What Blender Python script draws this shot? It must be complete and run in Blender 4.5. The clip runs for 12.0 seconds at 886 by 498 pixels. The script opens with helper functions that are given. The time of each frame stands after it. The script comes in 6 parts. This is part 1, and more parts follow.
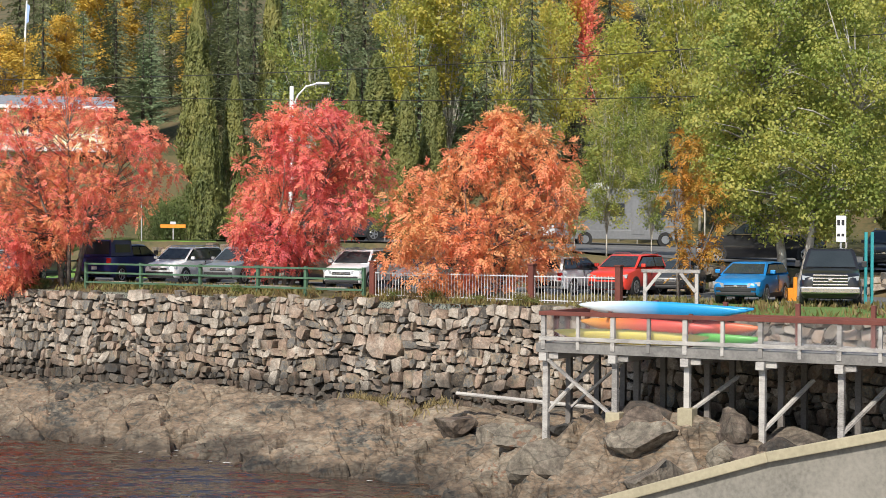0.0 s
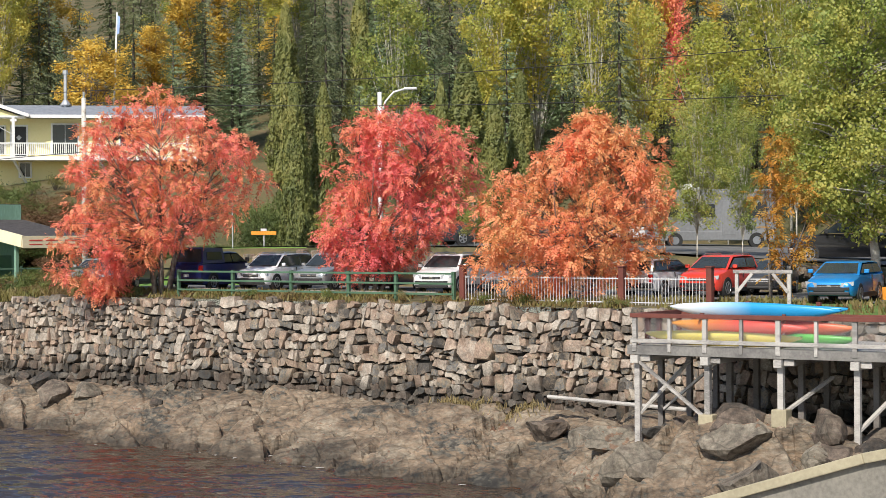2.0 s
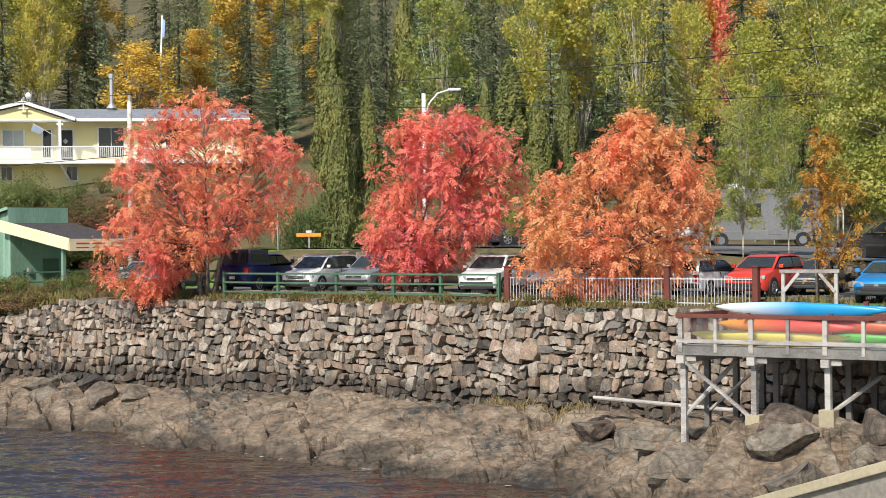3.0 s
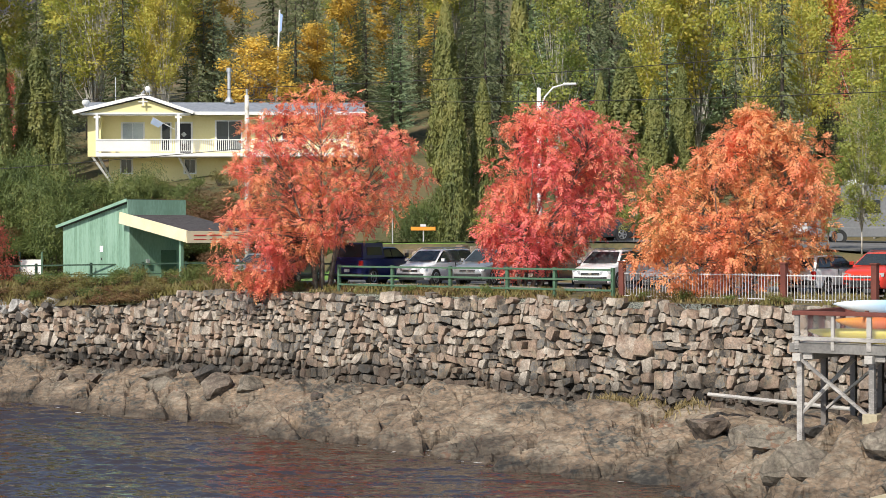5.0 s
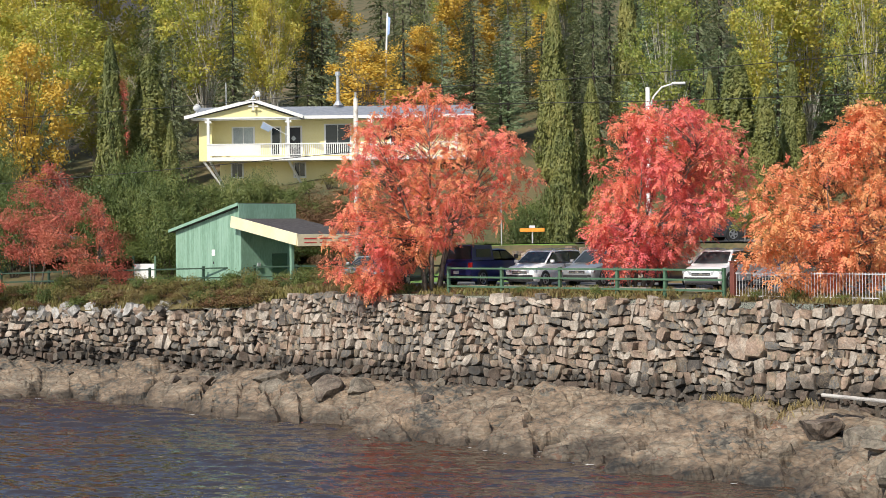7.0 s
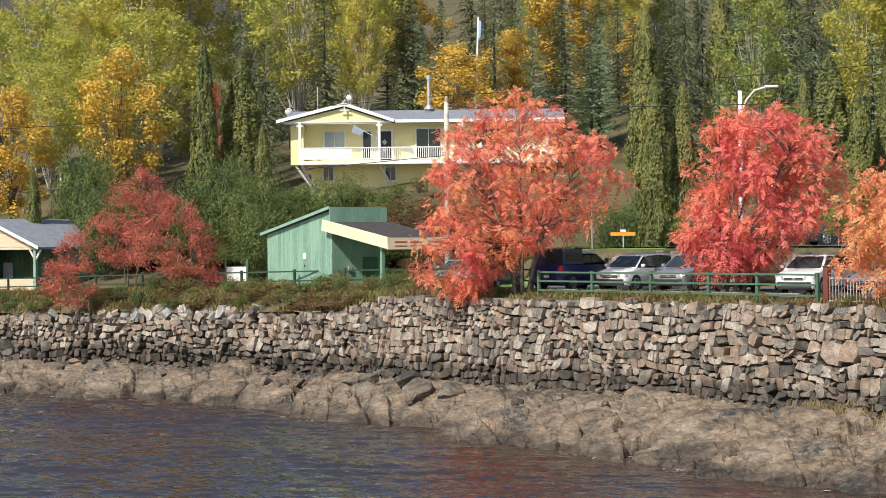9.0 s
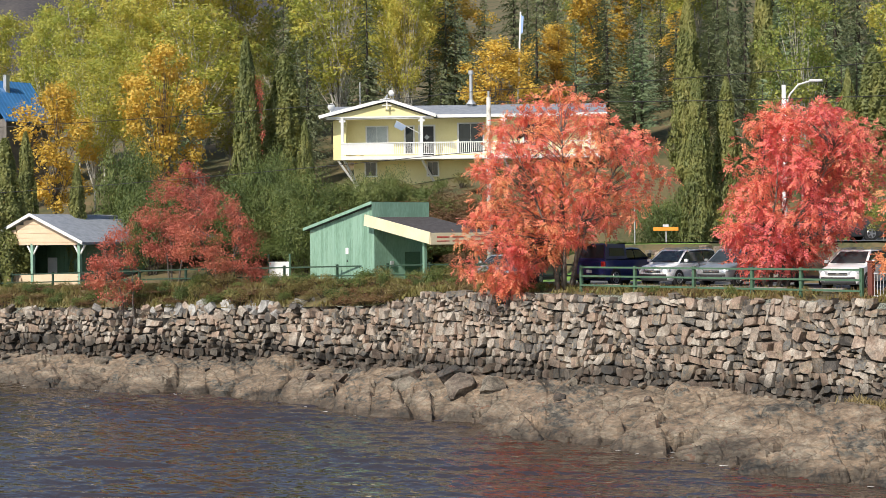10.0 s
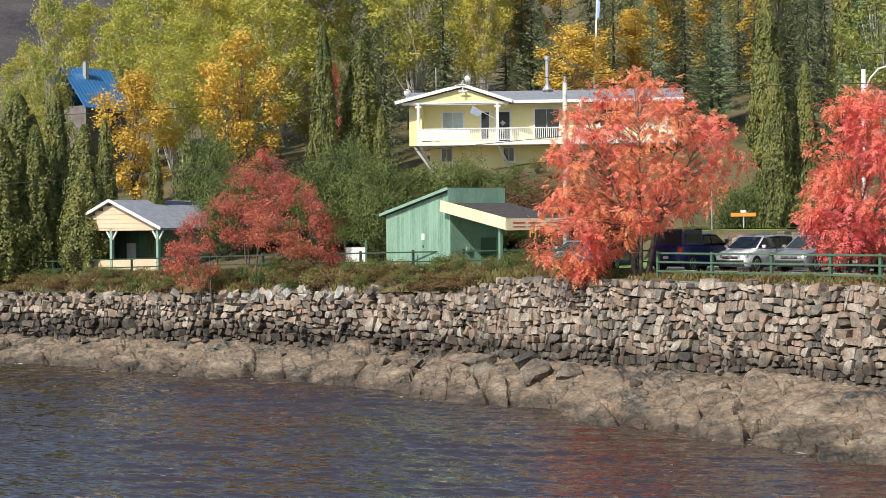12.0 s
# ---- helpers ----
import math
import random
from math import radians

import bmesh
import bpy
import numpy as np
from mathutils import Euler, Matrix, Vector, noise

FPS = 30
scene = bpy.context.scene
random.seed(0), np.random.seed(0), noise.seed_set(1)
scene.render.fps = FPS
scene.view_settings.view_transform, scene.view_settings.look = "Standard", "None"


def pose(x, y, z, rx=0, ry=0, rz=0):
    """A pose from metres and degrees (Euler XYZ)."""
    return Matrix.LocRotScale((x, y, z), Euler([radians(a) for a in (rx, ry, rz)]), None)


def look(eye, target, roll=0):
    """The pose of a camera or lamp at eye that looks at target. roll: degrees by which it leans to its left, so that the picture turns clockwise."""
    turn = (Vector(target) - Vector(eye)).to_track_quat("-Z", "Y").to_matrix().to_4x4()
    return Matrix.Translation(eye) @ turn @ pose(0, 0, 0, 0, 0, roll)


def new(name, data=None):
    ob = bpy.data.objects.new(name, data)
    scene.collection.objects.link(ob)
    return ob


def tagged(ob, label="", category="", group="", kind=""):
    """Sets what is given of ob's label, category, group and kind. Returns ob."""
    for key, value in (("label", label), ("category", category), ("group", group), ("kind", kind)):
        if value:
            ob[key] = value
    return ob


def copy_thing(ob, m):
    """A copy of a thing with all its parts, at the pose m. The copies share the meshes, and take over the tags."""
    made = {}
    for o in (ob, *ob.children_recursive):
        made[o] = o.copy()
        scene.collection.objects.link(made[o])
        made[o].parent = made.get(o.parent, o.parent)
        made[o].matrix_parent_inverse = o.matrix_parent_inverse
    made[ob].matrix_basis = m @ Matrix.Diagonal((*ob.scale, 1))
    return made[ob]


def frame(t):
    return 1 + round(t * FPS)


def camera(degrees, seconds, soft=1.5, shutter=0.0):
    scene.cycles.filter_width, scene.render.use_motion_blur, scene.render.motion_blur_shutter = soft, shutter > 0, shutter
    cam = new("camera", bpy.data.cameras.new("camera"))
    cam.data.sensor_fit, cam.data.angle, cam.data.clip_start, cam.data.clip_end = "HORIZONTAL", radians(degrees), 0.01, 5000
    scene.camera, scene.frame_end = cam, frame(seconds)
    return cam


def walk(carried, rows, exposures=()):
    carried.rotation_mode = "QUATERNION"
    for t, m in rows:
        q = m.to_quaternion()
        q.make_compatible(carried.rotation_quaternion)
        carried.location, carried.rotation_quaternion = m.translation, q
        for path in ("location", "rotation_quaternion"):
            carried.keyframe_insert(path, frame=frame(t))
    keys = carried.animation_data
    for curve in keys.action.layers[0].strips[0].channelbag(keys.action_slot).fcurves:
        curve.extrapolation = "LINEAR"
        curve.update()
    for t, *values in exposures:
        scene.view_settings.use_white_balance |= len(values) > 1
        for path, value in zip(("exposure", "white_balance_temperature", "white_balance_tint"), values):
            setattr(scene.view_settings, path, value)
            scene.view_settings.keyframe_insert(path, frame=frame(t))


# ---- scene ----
cam = camera(27.95, 12.0, soft=0.75)
EYE = 8.2
ROWS = [
    (0.0, 89.638, -0.400, -0.000),
    (0.5, 89.690, -0.382, 0.712),
    (1.0, 89.711, -0.224, 1.544),
    (1.5, 89.726, 0.048, 2.204),
    (2.0, 89.761, 0.357, 2.876),
    (2.5, 89.780, 0.552, 3.535),
    (3.0, 89.809, 0.629, 4.317),
    (5.0, 89.651, 0.218, 7.988),
    (5.5, 89.649, 0.381, 8.960),
    (6.0, 89.659, 0.456, 9.879),
    (6.5, 89.687, 0.578, 10.680),
    (7.0, 89.730, 0.676, 11.497),
    (9.0, 89.880, 0.526, 14.402),
    (9.5, 89.833, 0.549, 15.068),
    (10.0, 89.733, 0.540, 15.764),
    (10.5, 89.619, 0.562, 16.375),
    (11.0, 89.478, 0.778, 17.014),
    (11.5, 89.374, 0.717, 17.580),
    (12.0, 89.297, 0.524, 18.206),
]
walk(cam, [(t, pose(0, 0, EYE, rx, ry, rz)) for t, rx, ry, rz in ROWS])

# world, sun
sky = bpy.data.worlds.new("sky")
scene.world = sky
sky.use_nodes = True
SUN_EL, SUN_AZ = radians(42), radians(201)
st = sky.node_tree.nodes.new("ShaderNodeTexSky")
st.sky_type, st.sun_disc, st.sun_elevation, st.sun_rotation = "NISHITA", False, SUN_EL, SUN_AZ
sky.node_tree.links.new(st.outputs[0], sky.node_tree.nodes["Background"].inputs[0])
sky.node_tree.nodes["Background"].inputs[1].default_value = 0.14
sun = new("sun", bpy.data.lights.new("sun", "SUN"))
sun.data.energy, sun.data.angle, sun.data.color = 5.1, radians(1.0), (1.0, 0.93, 0.82)
sun.matrix_world = look((math.sin(SUN_AZ) * math.cos(SUN_EL) * 100, math.cos(SUN_AZ) * math.cos(SUN_EL) * 100, math.sin(SUN_EL) * 100), (0, 0, 0))
scene.view_settings.exposure = 0.0

# ---------------------------------------------------------------- helpers


def rg(k):
    return np.random.default_rng(k)


def lerp(x, pts):
    return float(np.interp(x, [p[0] for p in pts], [p[1] for p in pts]))


def mesh_ob(name, verts, faces, material, parent=None, smooth=False):
    me = bpy.data.meshes.new(name)
    me.from_pydata([tuple(v) for v in verts], [], faces)
    me.materials.append(material)
    if smooth:
        me.polygons.foreach_set("use_smooth", [True] * len(me.polygons))
    ob = new(name, me)
    ob.parent = parent
    return ob


def part(name, bm, material, parent=None, label="", smooth=False):
    me = bpy.data.meshes.new(name)
    bmesh.ops.recalc_face_normals(bm, faces=bm.faces)
    bm.to_mesh(me)
    bm.free()
    me.materials.append(material)
    if smooth:
        me.polygons.foreach_set("use_smooth", [True] * len(me.polygons))
    ob = new(name, me)
    ob.parent = parent
    if label:
        ob["label"] = label
    return ob


def thing(name, m, label, category, group="", kind=""):
    ob = new(name)
    ob.empty_display_size = 0.3
    ob.matrix_world = m
    return tagged(ob, label, category, group, kind)


def box(bm, x0, x1, y0, y1, z0, z1, bevel=0.0, m=None):
    made = bmesh.ops.create_cube(bm, size=1)["verts"]
    t = Matrix.Translation(((x0 + x1) / 2, (y0 + y1) / 2, (z0 + z1) / 2)) @ Matrix.Diagonal((abs(x1 - x0), abs(y1 - y0), abs(z1 - z0), 1))
    bmesh.ops.transform(bm, matrix=(m or Matrix()) @ t, verts=made)
    if bevel:
        edges = list({e for v in made for e in v.link_edges})
        bmesh.ops.bevel(bm, geom=edges, offset=bevel, segments=2, affect="EDGES", profile=0.6)
    return bm


def boxed(*a, **k):
    return box(bmesh.new(), *a, **k)


def tube(bm, points, radii, sides=8):
    """A round bar through the points, with a radius at each."""
    rings = []
    pts = [Vector(p) for p in points]
    for i, p in enumerate(pts):
        d = (pts[min(i + 1, len(pts) - 1)] - pts[max(i - 1, 0)]).normalized()
        q = d.to_track_quat("Z", "Y")
        r = radii[i] if isinstance(radii, (list, tuple)) else radii
        rings.append([bm.verts.new(p + q @ Vector((r * math.cos(a), r * math.sin(a), 0))) for a in [2 * math.pi * k / sides for k in range(sides)]])
    for a, b in zip(rings, rings[1:]):
        for k in range(sides):
            bm.faces.new((a[k], a[(k + 1) % sides], b[(k + 1) % sides], b[k]))
    bm.faces.new(rings[0][::-1])
    bm.faces.new(rings[-1])
    return bm


def beam(bm, a, b, w, h, bevel=0.0):
    """A squared timber from a to b."""
    a, b = Vector(a), Vector(b)
    m = Matrix.Translation(a) @ (b - a).to_track_quat("Y", "Z").to_matrix().to_4x4()
    return box(bm, -w / 2, w / 2, 0, (b - a).length, -h / 2, h / 2, bevel, m)


def prism(bm, outline, y0, y1):
    """An (x, z) outline carried from y0 to y1."""
    a = [bm.verts.new((x, y0, z)) for x, z in outline]
    b = [bm.verts.new((x, y1, z)) for x, z in outline]
    bm.faces.new(a)
    bm.faces.new(b[::-1])
    n = len(a)
    for i in range(n):
        bm.faces.new((a[i], b[i], b[(i + 1) % n], a[(i + 1) % n]))
    return bm


# ---------------------------------------------------------------- materials
def material(name, cols, scale=2.0, rough=0.8, bump=0.2, metallic=0.0, vary="", fine=14.0, coat=0.0, stretch=(1, 1, 1), world=False, amount=0.25, depth=0.03):
    """Colour ramp over noise at two scales, with a fine relief. vary: object or island shifts the colour from piece to piece."""
    m = bpy.data.materials.new(name)
    m.use_nodes = True
    nt = m.node_tree
    n, l = nt.nodes, nt.links
    b = n["Principled BSDF"]
    if world:
        src = n.new("ShaderNodeNewGeometry").outputs["Position"]
    else:
        src = n.new("ShaderNodeTexCoord").outputs["Object"]
    mp = n.new("ShaderNodeMapping")
    mp.inputs["Scale"].default_value = stretch
    l.new(src, mp.inputs["Vector"])
    big, small = n.new("ShaderNodeTexNoise"), n.new("ShaderNodeTexNoise")
    for tex, sc in ((big, scale), (small, scale * fine)):
        tex.inputs["Scale"].default_value = sc
        tex.inputs["Detail"].default_value = 5
        l.new(mp.outputs[0], tex.inputs["Vector"])
    mix = n.new("ShaderNodeMix")
    mix.inputs[0].default_value = 0.4
    l.new(big.outputs["Fac"], mix.inputs[2])
    l.new(small.outputs["Fac"], mix.inputs[3])
    fac = mix.outputs[0]
    if vary:
        if vary == "object":
            rnd = n.new("ShaderNodeObjectInfo").outputs["Random"]
        else:
            rnd = n.new("ShaderNodeNewGeometry").outputs["Random Per Island"]
        mr = n.new("ShaderNodeMapRange")
        mr.inputs["To Min"].default_value, mr.inputs["To Max"].default_value = -amount, amount
        l.new(rnd, mr.inputs["Value"])
        add = n.new("ShaderNodeMath")
        l.new(fac, add.inputs[0])
        l.new(mr.outputs[0], add.inputs[1])
        fac = add.outputs[0]
    ramp = n.new("ShaderNodeValToRGB")
    el = ramp.color_ramp.elements
    k = len(cols)
    lo, hi = (0.37, 0.63) if not vary else (0.5 - amount, 0.5 + amount)
    for i, c in enumerate(cols):
        e = el[i] if i < 2 else el.new(0.5)
        e.position = lo + (hi - lo) * i / max(1, k - 1)
        e.color = (*c, 1)
    l.new(fac, ramp.inputs[0])
    l.new(ramp.outputs[0], b.inputs["Base Color"])
    b.inputs["Roughness"].default_value = rough
    b.inputs["Metallic"].default_value = metallic
    b.inputs["Coat Weight"].default_value = coat
    if bump:
        bp = n.new("ShaderNodeBump")
        bp.inputs["Strength"].default_value = bump
        bp.inputs["Distance"].default_value = depth
        l.new(mix.outputs[0], bp.inputs["Height"])
        l.new(bp.outputs[0], b.inputs["Normal"])
    return m


def plain(name, col, rough=0.5, metallic=0.0, coat=0.0):
    c2 = tuple(min(1, v * 1.12 + 0.004) for v in col)
    c1 = tuple(v * 0.88 for v in col)
    return material(name, [c1, c2], 1.5, rough, 0.05, metallic, coat=coat)


def tide_stone(name, cols, vary, base=None, lo=1.5, hi=2.1, dark=0.33):
    """Dry-laid stone, each piece of its own tone, with a dark stain up to the high-water mark."""
    m = base or material(name, cols, 1.6, 0.88, 0.9, vary=vary, fine=7.0, world=True, amount=0.36, depth=0.06)
    nt = m.node_tree
    n, l = nt.nodes, nt.links
    b = n["Principled BSDF"]
    old = b.inputs["Base Color"].links[0].from_socket
    sep = n.new("ShaderNodeSeparateXYZ")
    l.new(n.new("ShaderNodeNewGeometry").outputs["Position"], sep.inputs[0])
    tex = n.new("ShaderNodeTexNoise")
    tex.inputs["Scale"].default_value = 0.7
    l.new(n.new("ShaderNodeNewGeometry").outputs["Position"], tex.inputs["Vector"])
    ma = n.new("ShaderNodeMath")
    ma.operation = "MULTIPLY_ADD"
    ma.inputs[1].default_value = -1.8
    l.new(tex.outputs["Fac"], ma.inputs[0])
    l.new(sep.outputs["Z"], ma.inputs[2])
    mr = n.new("ShaderNodeMapRange")
    mr.inputs["From Min"].default_value, mr.inputs["From Max"].default_value = lo, hi
    mr.inputs["To Min"].default_value, mr.inputs["To Max"].default_value = dark, 1.0
    l.new(ma.outputs[0], mr.inputs["Value"])
    mul = n.new("ShaderNodeMix")
    mul.data_type, mul.blend_type = "RGBA", "MULTIPLY"
    mul.inputs[0].default_value = 1
    l.new(old, mul.inputs[6])
    l.new(mr.outputs[0], mul.inputs[7])
    l.new(mul.outputs[2], b.inputs["Base Color"])
    return m


def leaf_material(name, cols, glow=0.35):
    """Leaves: each of its own tone, a part of the light comes through."""
    m = bpy.data.materials.new(name)
    m.use_nodes = True
    nt = m.node_tree
    n, l = nt.nodes, nt.links
    b = n["Principled BSDF"]
    isl = n.new("ShaderNodeNewGeometry").outputs["Random Per Island"]
    tex = n.new("ShaderNodeTexNoise")
    tex.inputs["Scale"].default_value = 0.55
    tex.inputs["Detail"].default_value = 3
    l.new(n.new("ShaderNodeNewGeometry").outputs["Position"], tex.inputs["Vector"])
    obj = n.new("ShaderNodeObjectInfo").outputs["Random"]
    a = n.new("ShaderNodeMath")
    a.operation = "MULTIPLY_ADD"
    a.inputs[1].default_value = 0.34
    l.new(isl, a.inputs[0])
    c = n.new("ShaderNodeMath")
    c.operation = "MULTIPLY_ADD"
    c.inputs[1].default_value = 1.5
    c.inputs[2].default_value = -0.54
    l.new(tex.outputs["Fac"], c.inputs[0])
    l.new(c.outputs[0], a.inputs[2])
    d = n.new("ShaderNodeMath")
    d.operation = "MULTIPLY_ADD"
    d.inputs[1].default_value = 0.22
    l.new(obj, d.inputs[0])
    l.new(a.outputs[0], d.inputs[2])
    ramp = n.new("ShaderNodeValToRGB")
    el = ramp.color_ramp.elements
    for i, col in enumerate(cols):
        e = el[i] if i < 2 else el.new(0.5)
        e.position = 0.08 + 0.84 * i / max(1, len(cols) - 1)
        e.color = (*col, 1)
    l.new(d.outputs[0], ramp.inputs[0])
    l.new(ramp.outputs[0], b.inputs["Base Color"])
    b.inputs["Roughness"].default_value = 0.6
    tr = n.new("ShaderNodeBsdfTranslucent")
    l.new(ramp.outputs[0], tr.inputs[0])
    mx = n.new("ShaderNodeMixShader")
    mx.inputs[0].default_value = glow
    l.new(b.outputs[0], mx.inputs[1])
    l.new(tr.outputs[0], mx.inputs[2])
    l.new(mx.outputs[0], n["Material Output"].inputs[0])
    return m


def grained(m, scale, lo=0.62, hi=1.42, stretch=(1, 1, 1)):
    """Lichen, rust and quarry grain within each stone, at two scales."""
    n, l = m.node_tree.nodes, m.node_tree.links
    b = n["Principled BSDF"]
    for sc, a, c in ((scale, lo, hi), (scale * 4.5, 0.72, 1.3)):
        old = b.inputs["Base Color"].links[0].from_socket
        mp = n.new("ShaderNodeMapping")
        mp.inputs["Scale"].default_value = stretch
        l.new(n.new("ShaderNodeNewGeometry").outputs["Position"], mp.inputs["Vector"])
        tex = n.new("ShaderNodeTexNoise")
        tex.inputs["Scale"].default_value, tex.inputs["Detail"].default_value, tex.inputs["Roughness"].default_value = sc, 6, 0.7
        l.new(mp.outputs[0], tex.inputs["Vector"])
        mr = n.new("ShaderNodeMapRange")
        mr.inputs["From Min"].default_value, mr.inputs["From Max"].default_value = 0.34, 0.66
        mr.inputs["To Min"].default_value, mr.inputs["To Max"].default_value = a, c
        l.new(tex.outputs["Fac"], mr.inputs["Value"])
        mul = n.new("ShaderNodeMix")
        mul.data_type, mul.blend_type = "RGBA", "MULTIPLY"
        mul.inputs[0].default_value = 1
        l.new(old, mul.inputs[6])
        l.new(mr.outputs[0], mul.inputs[7])
        l.new(mul.outputs[2], b.inputs["Base Color"])
    return m


def cracked(m, scale):
    """Dark joints running through a rock material."""
    n, l = m.node_tree.nodes, m.node_tree.links
    b = n["Principled BSDF"]
    old = b.inputs["Base Color"].links[0].from_socket
    pos = n.new("ShaderNodeNewGeometry").outputs["Position"]
    tex = n.new("ShaderNodeTexNoise")
    tex.inputs["Scale"].default_value = scale * 0.8
    l.new(pos, tex.inputs["Vector"])
    add = n.new("ShaderNodeVectorMath")
    add.operation = "MULTIPLY_ADD"
    add.inputs[1].default_value = (1.2, 1.2, 1.2)
    l.new(tex.outputs["Color"], add.inputs[0])
    l.new(pos, add.inputs[2])
    mp = n.new("ShaderNodeMapping")
    mp.inputs["Rotation"].default_value = (0.3, 0.2, 0.5)
    mp.inputs["Scale"].default_value = (0.45, 1.0, 1.3)
    l.new(add.outputs[0], mp.inputs["Vector"])
    vor = n.new("ShaderNodeTexVoronoi")
    vor.feature = "DISTANCE_TO_EDGE"
    vor.inputs["Scale"].default_value = scale
    l.new(mp.outputs[0], vor.inputs["Vector"])
    mr = n.new("ShaderNodeMapRange")
    mr.inputs["From Min"].default_value, mr.inputs["From Max"].default_value = 0.0, 0.035
    mr.inputs["To Min"].default_value, mr.inputs["To Max"].default_value = 0.55, 1.0
    l.new(vor.outputs["Distance"], mr.inputs["Value"])
    mul = n.new("ShaderNodeMix")
    mul.data_type, mul.blend_type = "RGBA", "MULTIPLY"
    mul.inputs[0].default_value = 1
    l.new(old, mul.inputs[6])
    l.new(mr.outputs[0], mul.inputs[7])
    l.new(mul.outputs[2], b.inputs["Base Color"])
    return m


STONES = [(0.07, 0.062, 0.055), (0.17, 0.135, 0.10), (0.12, 0.12, 0.118), (0.215, 0.175, 0.125), (0.25, 0.175, 0.13), (0.165, 0.155, 0.142), (0.25, 0.205, 0.15), (0.275, 0.235, 0.195), (0.36, 0.325, 0.275)]
M_STONE = grained(tide_stone("wall stone", STONES, "object"), 3.0)
M_STONE_FAR = grained(tide_stone("wall stone joined", STONES, "island"), 3.0)
# near-black backing: the shade deep between the stones is put into its colour
M_CORE = material("joint-shade wall core", [(0.012, 0.011, 0.010), (0.03, 0.027, 0.023)], 1.0, 1.0, 0.3, world=True)
M_ROCK = material("shore bedrock", [(0.04, 0.036, 0.03), (0.10, 0.09, 0.072), (0.155, 0.11, 0.073), (0.13, 0.115, 0.086), (0.165, 0.098, 0.064), (0.19, 0.162, 0.122)], 0.42, 0.8, 1.0, fine=9.0, stretch=(1.0, 0.7, 2.2), world=True, depth=0.16)
M_ROCK = cracked(tide_stone("", [], "", M_ROCK, -0.75, -0.15, 0.38), 0.9)
M_ROCK = grained(M_ROCK, 1.6, 0.5, 1.6, (0.6, 0.6, 2.0))
M_BOULDER = material("boulder", [(0.04, 0.037, 0.033), (0.10, 0.075, 0.058), (0.17, 0.108, 0.073), (0.18, 0.16, 0.125)], 0.6, 0.85, 0.9, vary="object", fine=8.0, world=True, depth=0.15)
M_BOULDER = grained(cracked(M_BOULDER, 0.8), 2.0, 0.55, 1.5)
M_SOIL = material("hill soil", [(0.05, 0.055, 0.02), (0.11, 0.095, 0.04), (0.16, 0.11, 0.055)], 0.3, 0.95, 0.5, world=True)
M_ASPHALT = material("asphalt", [(0.10, 0.10, 0.10), (0.17, 0.165, 0.16)], 0.5, 0.9, 0.15, world=True)
M_BARK = material("grey bark", [(0.05, 0.04, 0.035), (0.16, 0.14, 0.12), (0.24, 0.21, 0.18)], 3.0, 0.9, 0.6)
M_BIRCH = material("pale birch bark", [(0.22, 0.20, 0.17), (0.55, 0.52, 0.46), (0.62, 0.59, 0.54)], 3.0, 0.8, 0.3)
M_DARKBARK = material("dark bark", [(0.03, 0.025, 0.02), (0.09, 0.07, 0.055)], 3.0, 0.9, 0.5)
L_RED = leaf_material("red rowan leaves", [(0.78, 0.18, 0.20), (0.86, 0.235, 0.18), (0.87, 0.33, 0.165), (0.84, 0.43, 0.17)], 0.36)
L_ORANGE = leaf_material("orange rowan leaves", [(0.85, 0.23, 0.15), (0.87, 0.34, 0.17), (0.86, 0.43, 0.20), (0.76, 0.45, 0.18)], 0.36)
L_AMBER = leaf_material("amber leaves", [(0.30, 0.22, 0.04), (0.55, 0.27, 0.04), (0.62, 0.22, 0.04)])
L_MAPLE = leaf_material("dull red leaves", [(0.40, 0.095, 0.075), (0.54, 0.15, 0.10), (0.60, 0.21, 0.12)])
L_POPLAR = leaf_material("green poplar leaves", [(0.17, 0.23, 0.06), (0.31, 0.36, 0.085), (0.45, 0.46, 0.12), (0.58, 0.51, 0.14)], 0.45)
L_YPOPLAR = leaf_material("yellowing poplar leaves", [(0.16, 0.23, 0.05), (0.30, 0.36, 0.08), (0.46, 0.48, 0.12), (0.62, 0.56, 0.15)], 0.45)
M_PALEBARK = material("pale grey bark", [(0.20, 0.18, 0.16), (0.42, 0.40, 0.36), (0.52, 0.50, 0.46)], 3.0, 0.9, 0.5)
L_ASPEN = leaf_material("yellow-green aspen leaves", [(0.29, 0.34, 0.07), (0.47, 0.48, 0.10), (0.61, 0.55, 0.13), (0.72, 0.57, 0.13)], 0.5)
L_GOLD = leaf_material("golden leaves", [(0.50, 0.35, 0.06), (0.70, 0.47, 0.08), (0.78, 0.58, 0.12)])
L_SPRUCE = leaf_material("spruce needles", [(0.07, 0.09, 0.045), (0.14, 0.165, 0.075), (0.22, 0.24, 0.11)], 0.2)
L_PINE = leaf_material("pine needles", [(0.085, 0.13, 0.06), (0.16, 0.22, 0.105), (0.24, 0.29, 0.15)], 0.15)
L_CEDAR = leaf_material("cedar sprays", [(0.10, 0.125, 0.035), (0.20, 0.215, 0.06), (0.31, 0.29, 0.085)], 0.25)
L_BUSH = leaf_material("bush leaves", [(0.05, 0.08, 0.02), (0.115, 0.155, 0.036), (0.22, 0.24, 0.066)], 0.22)
L_BROWN = leaf_material("russet bush leaves", [(0.10, 0.05, 0.025), (0.20, 0.11, 0.05), (0.24, 0.17, 0.07)], 0.25)
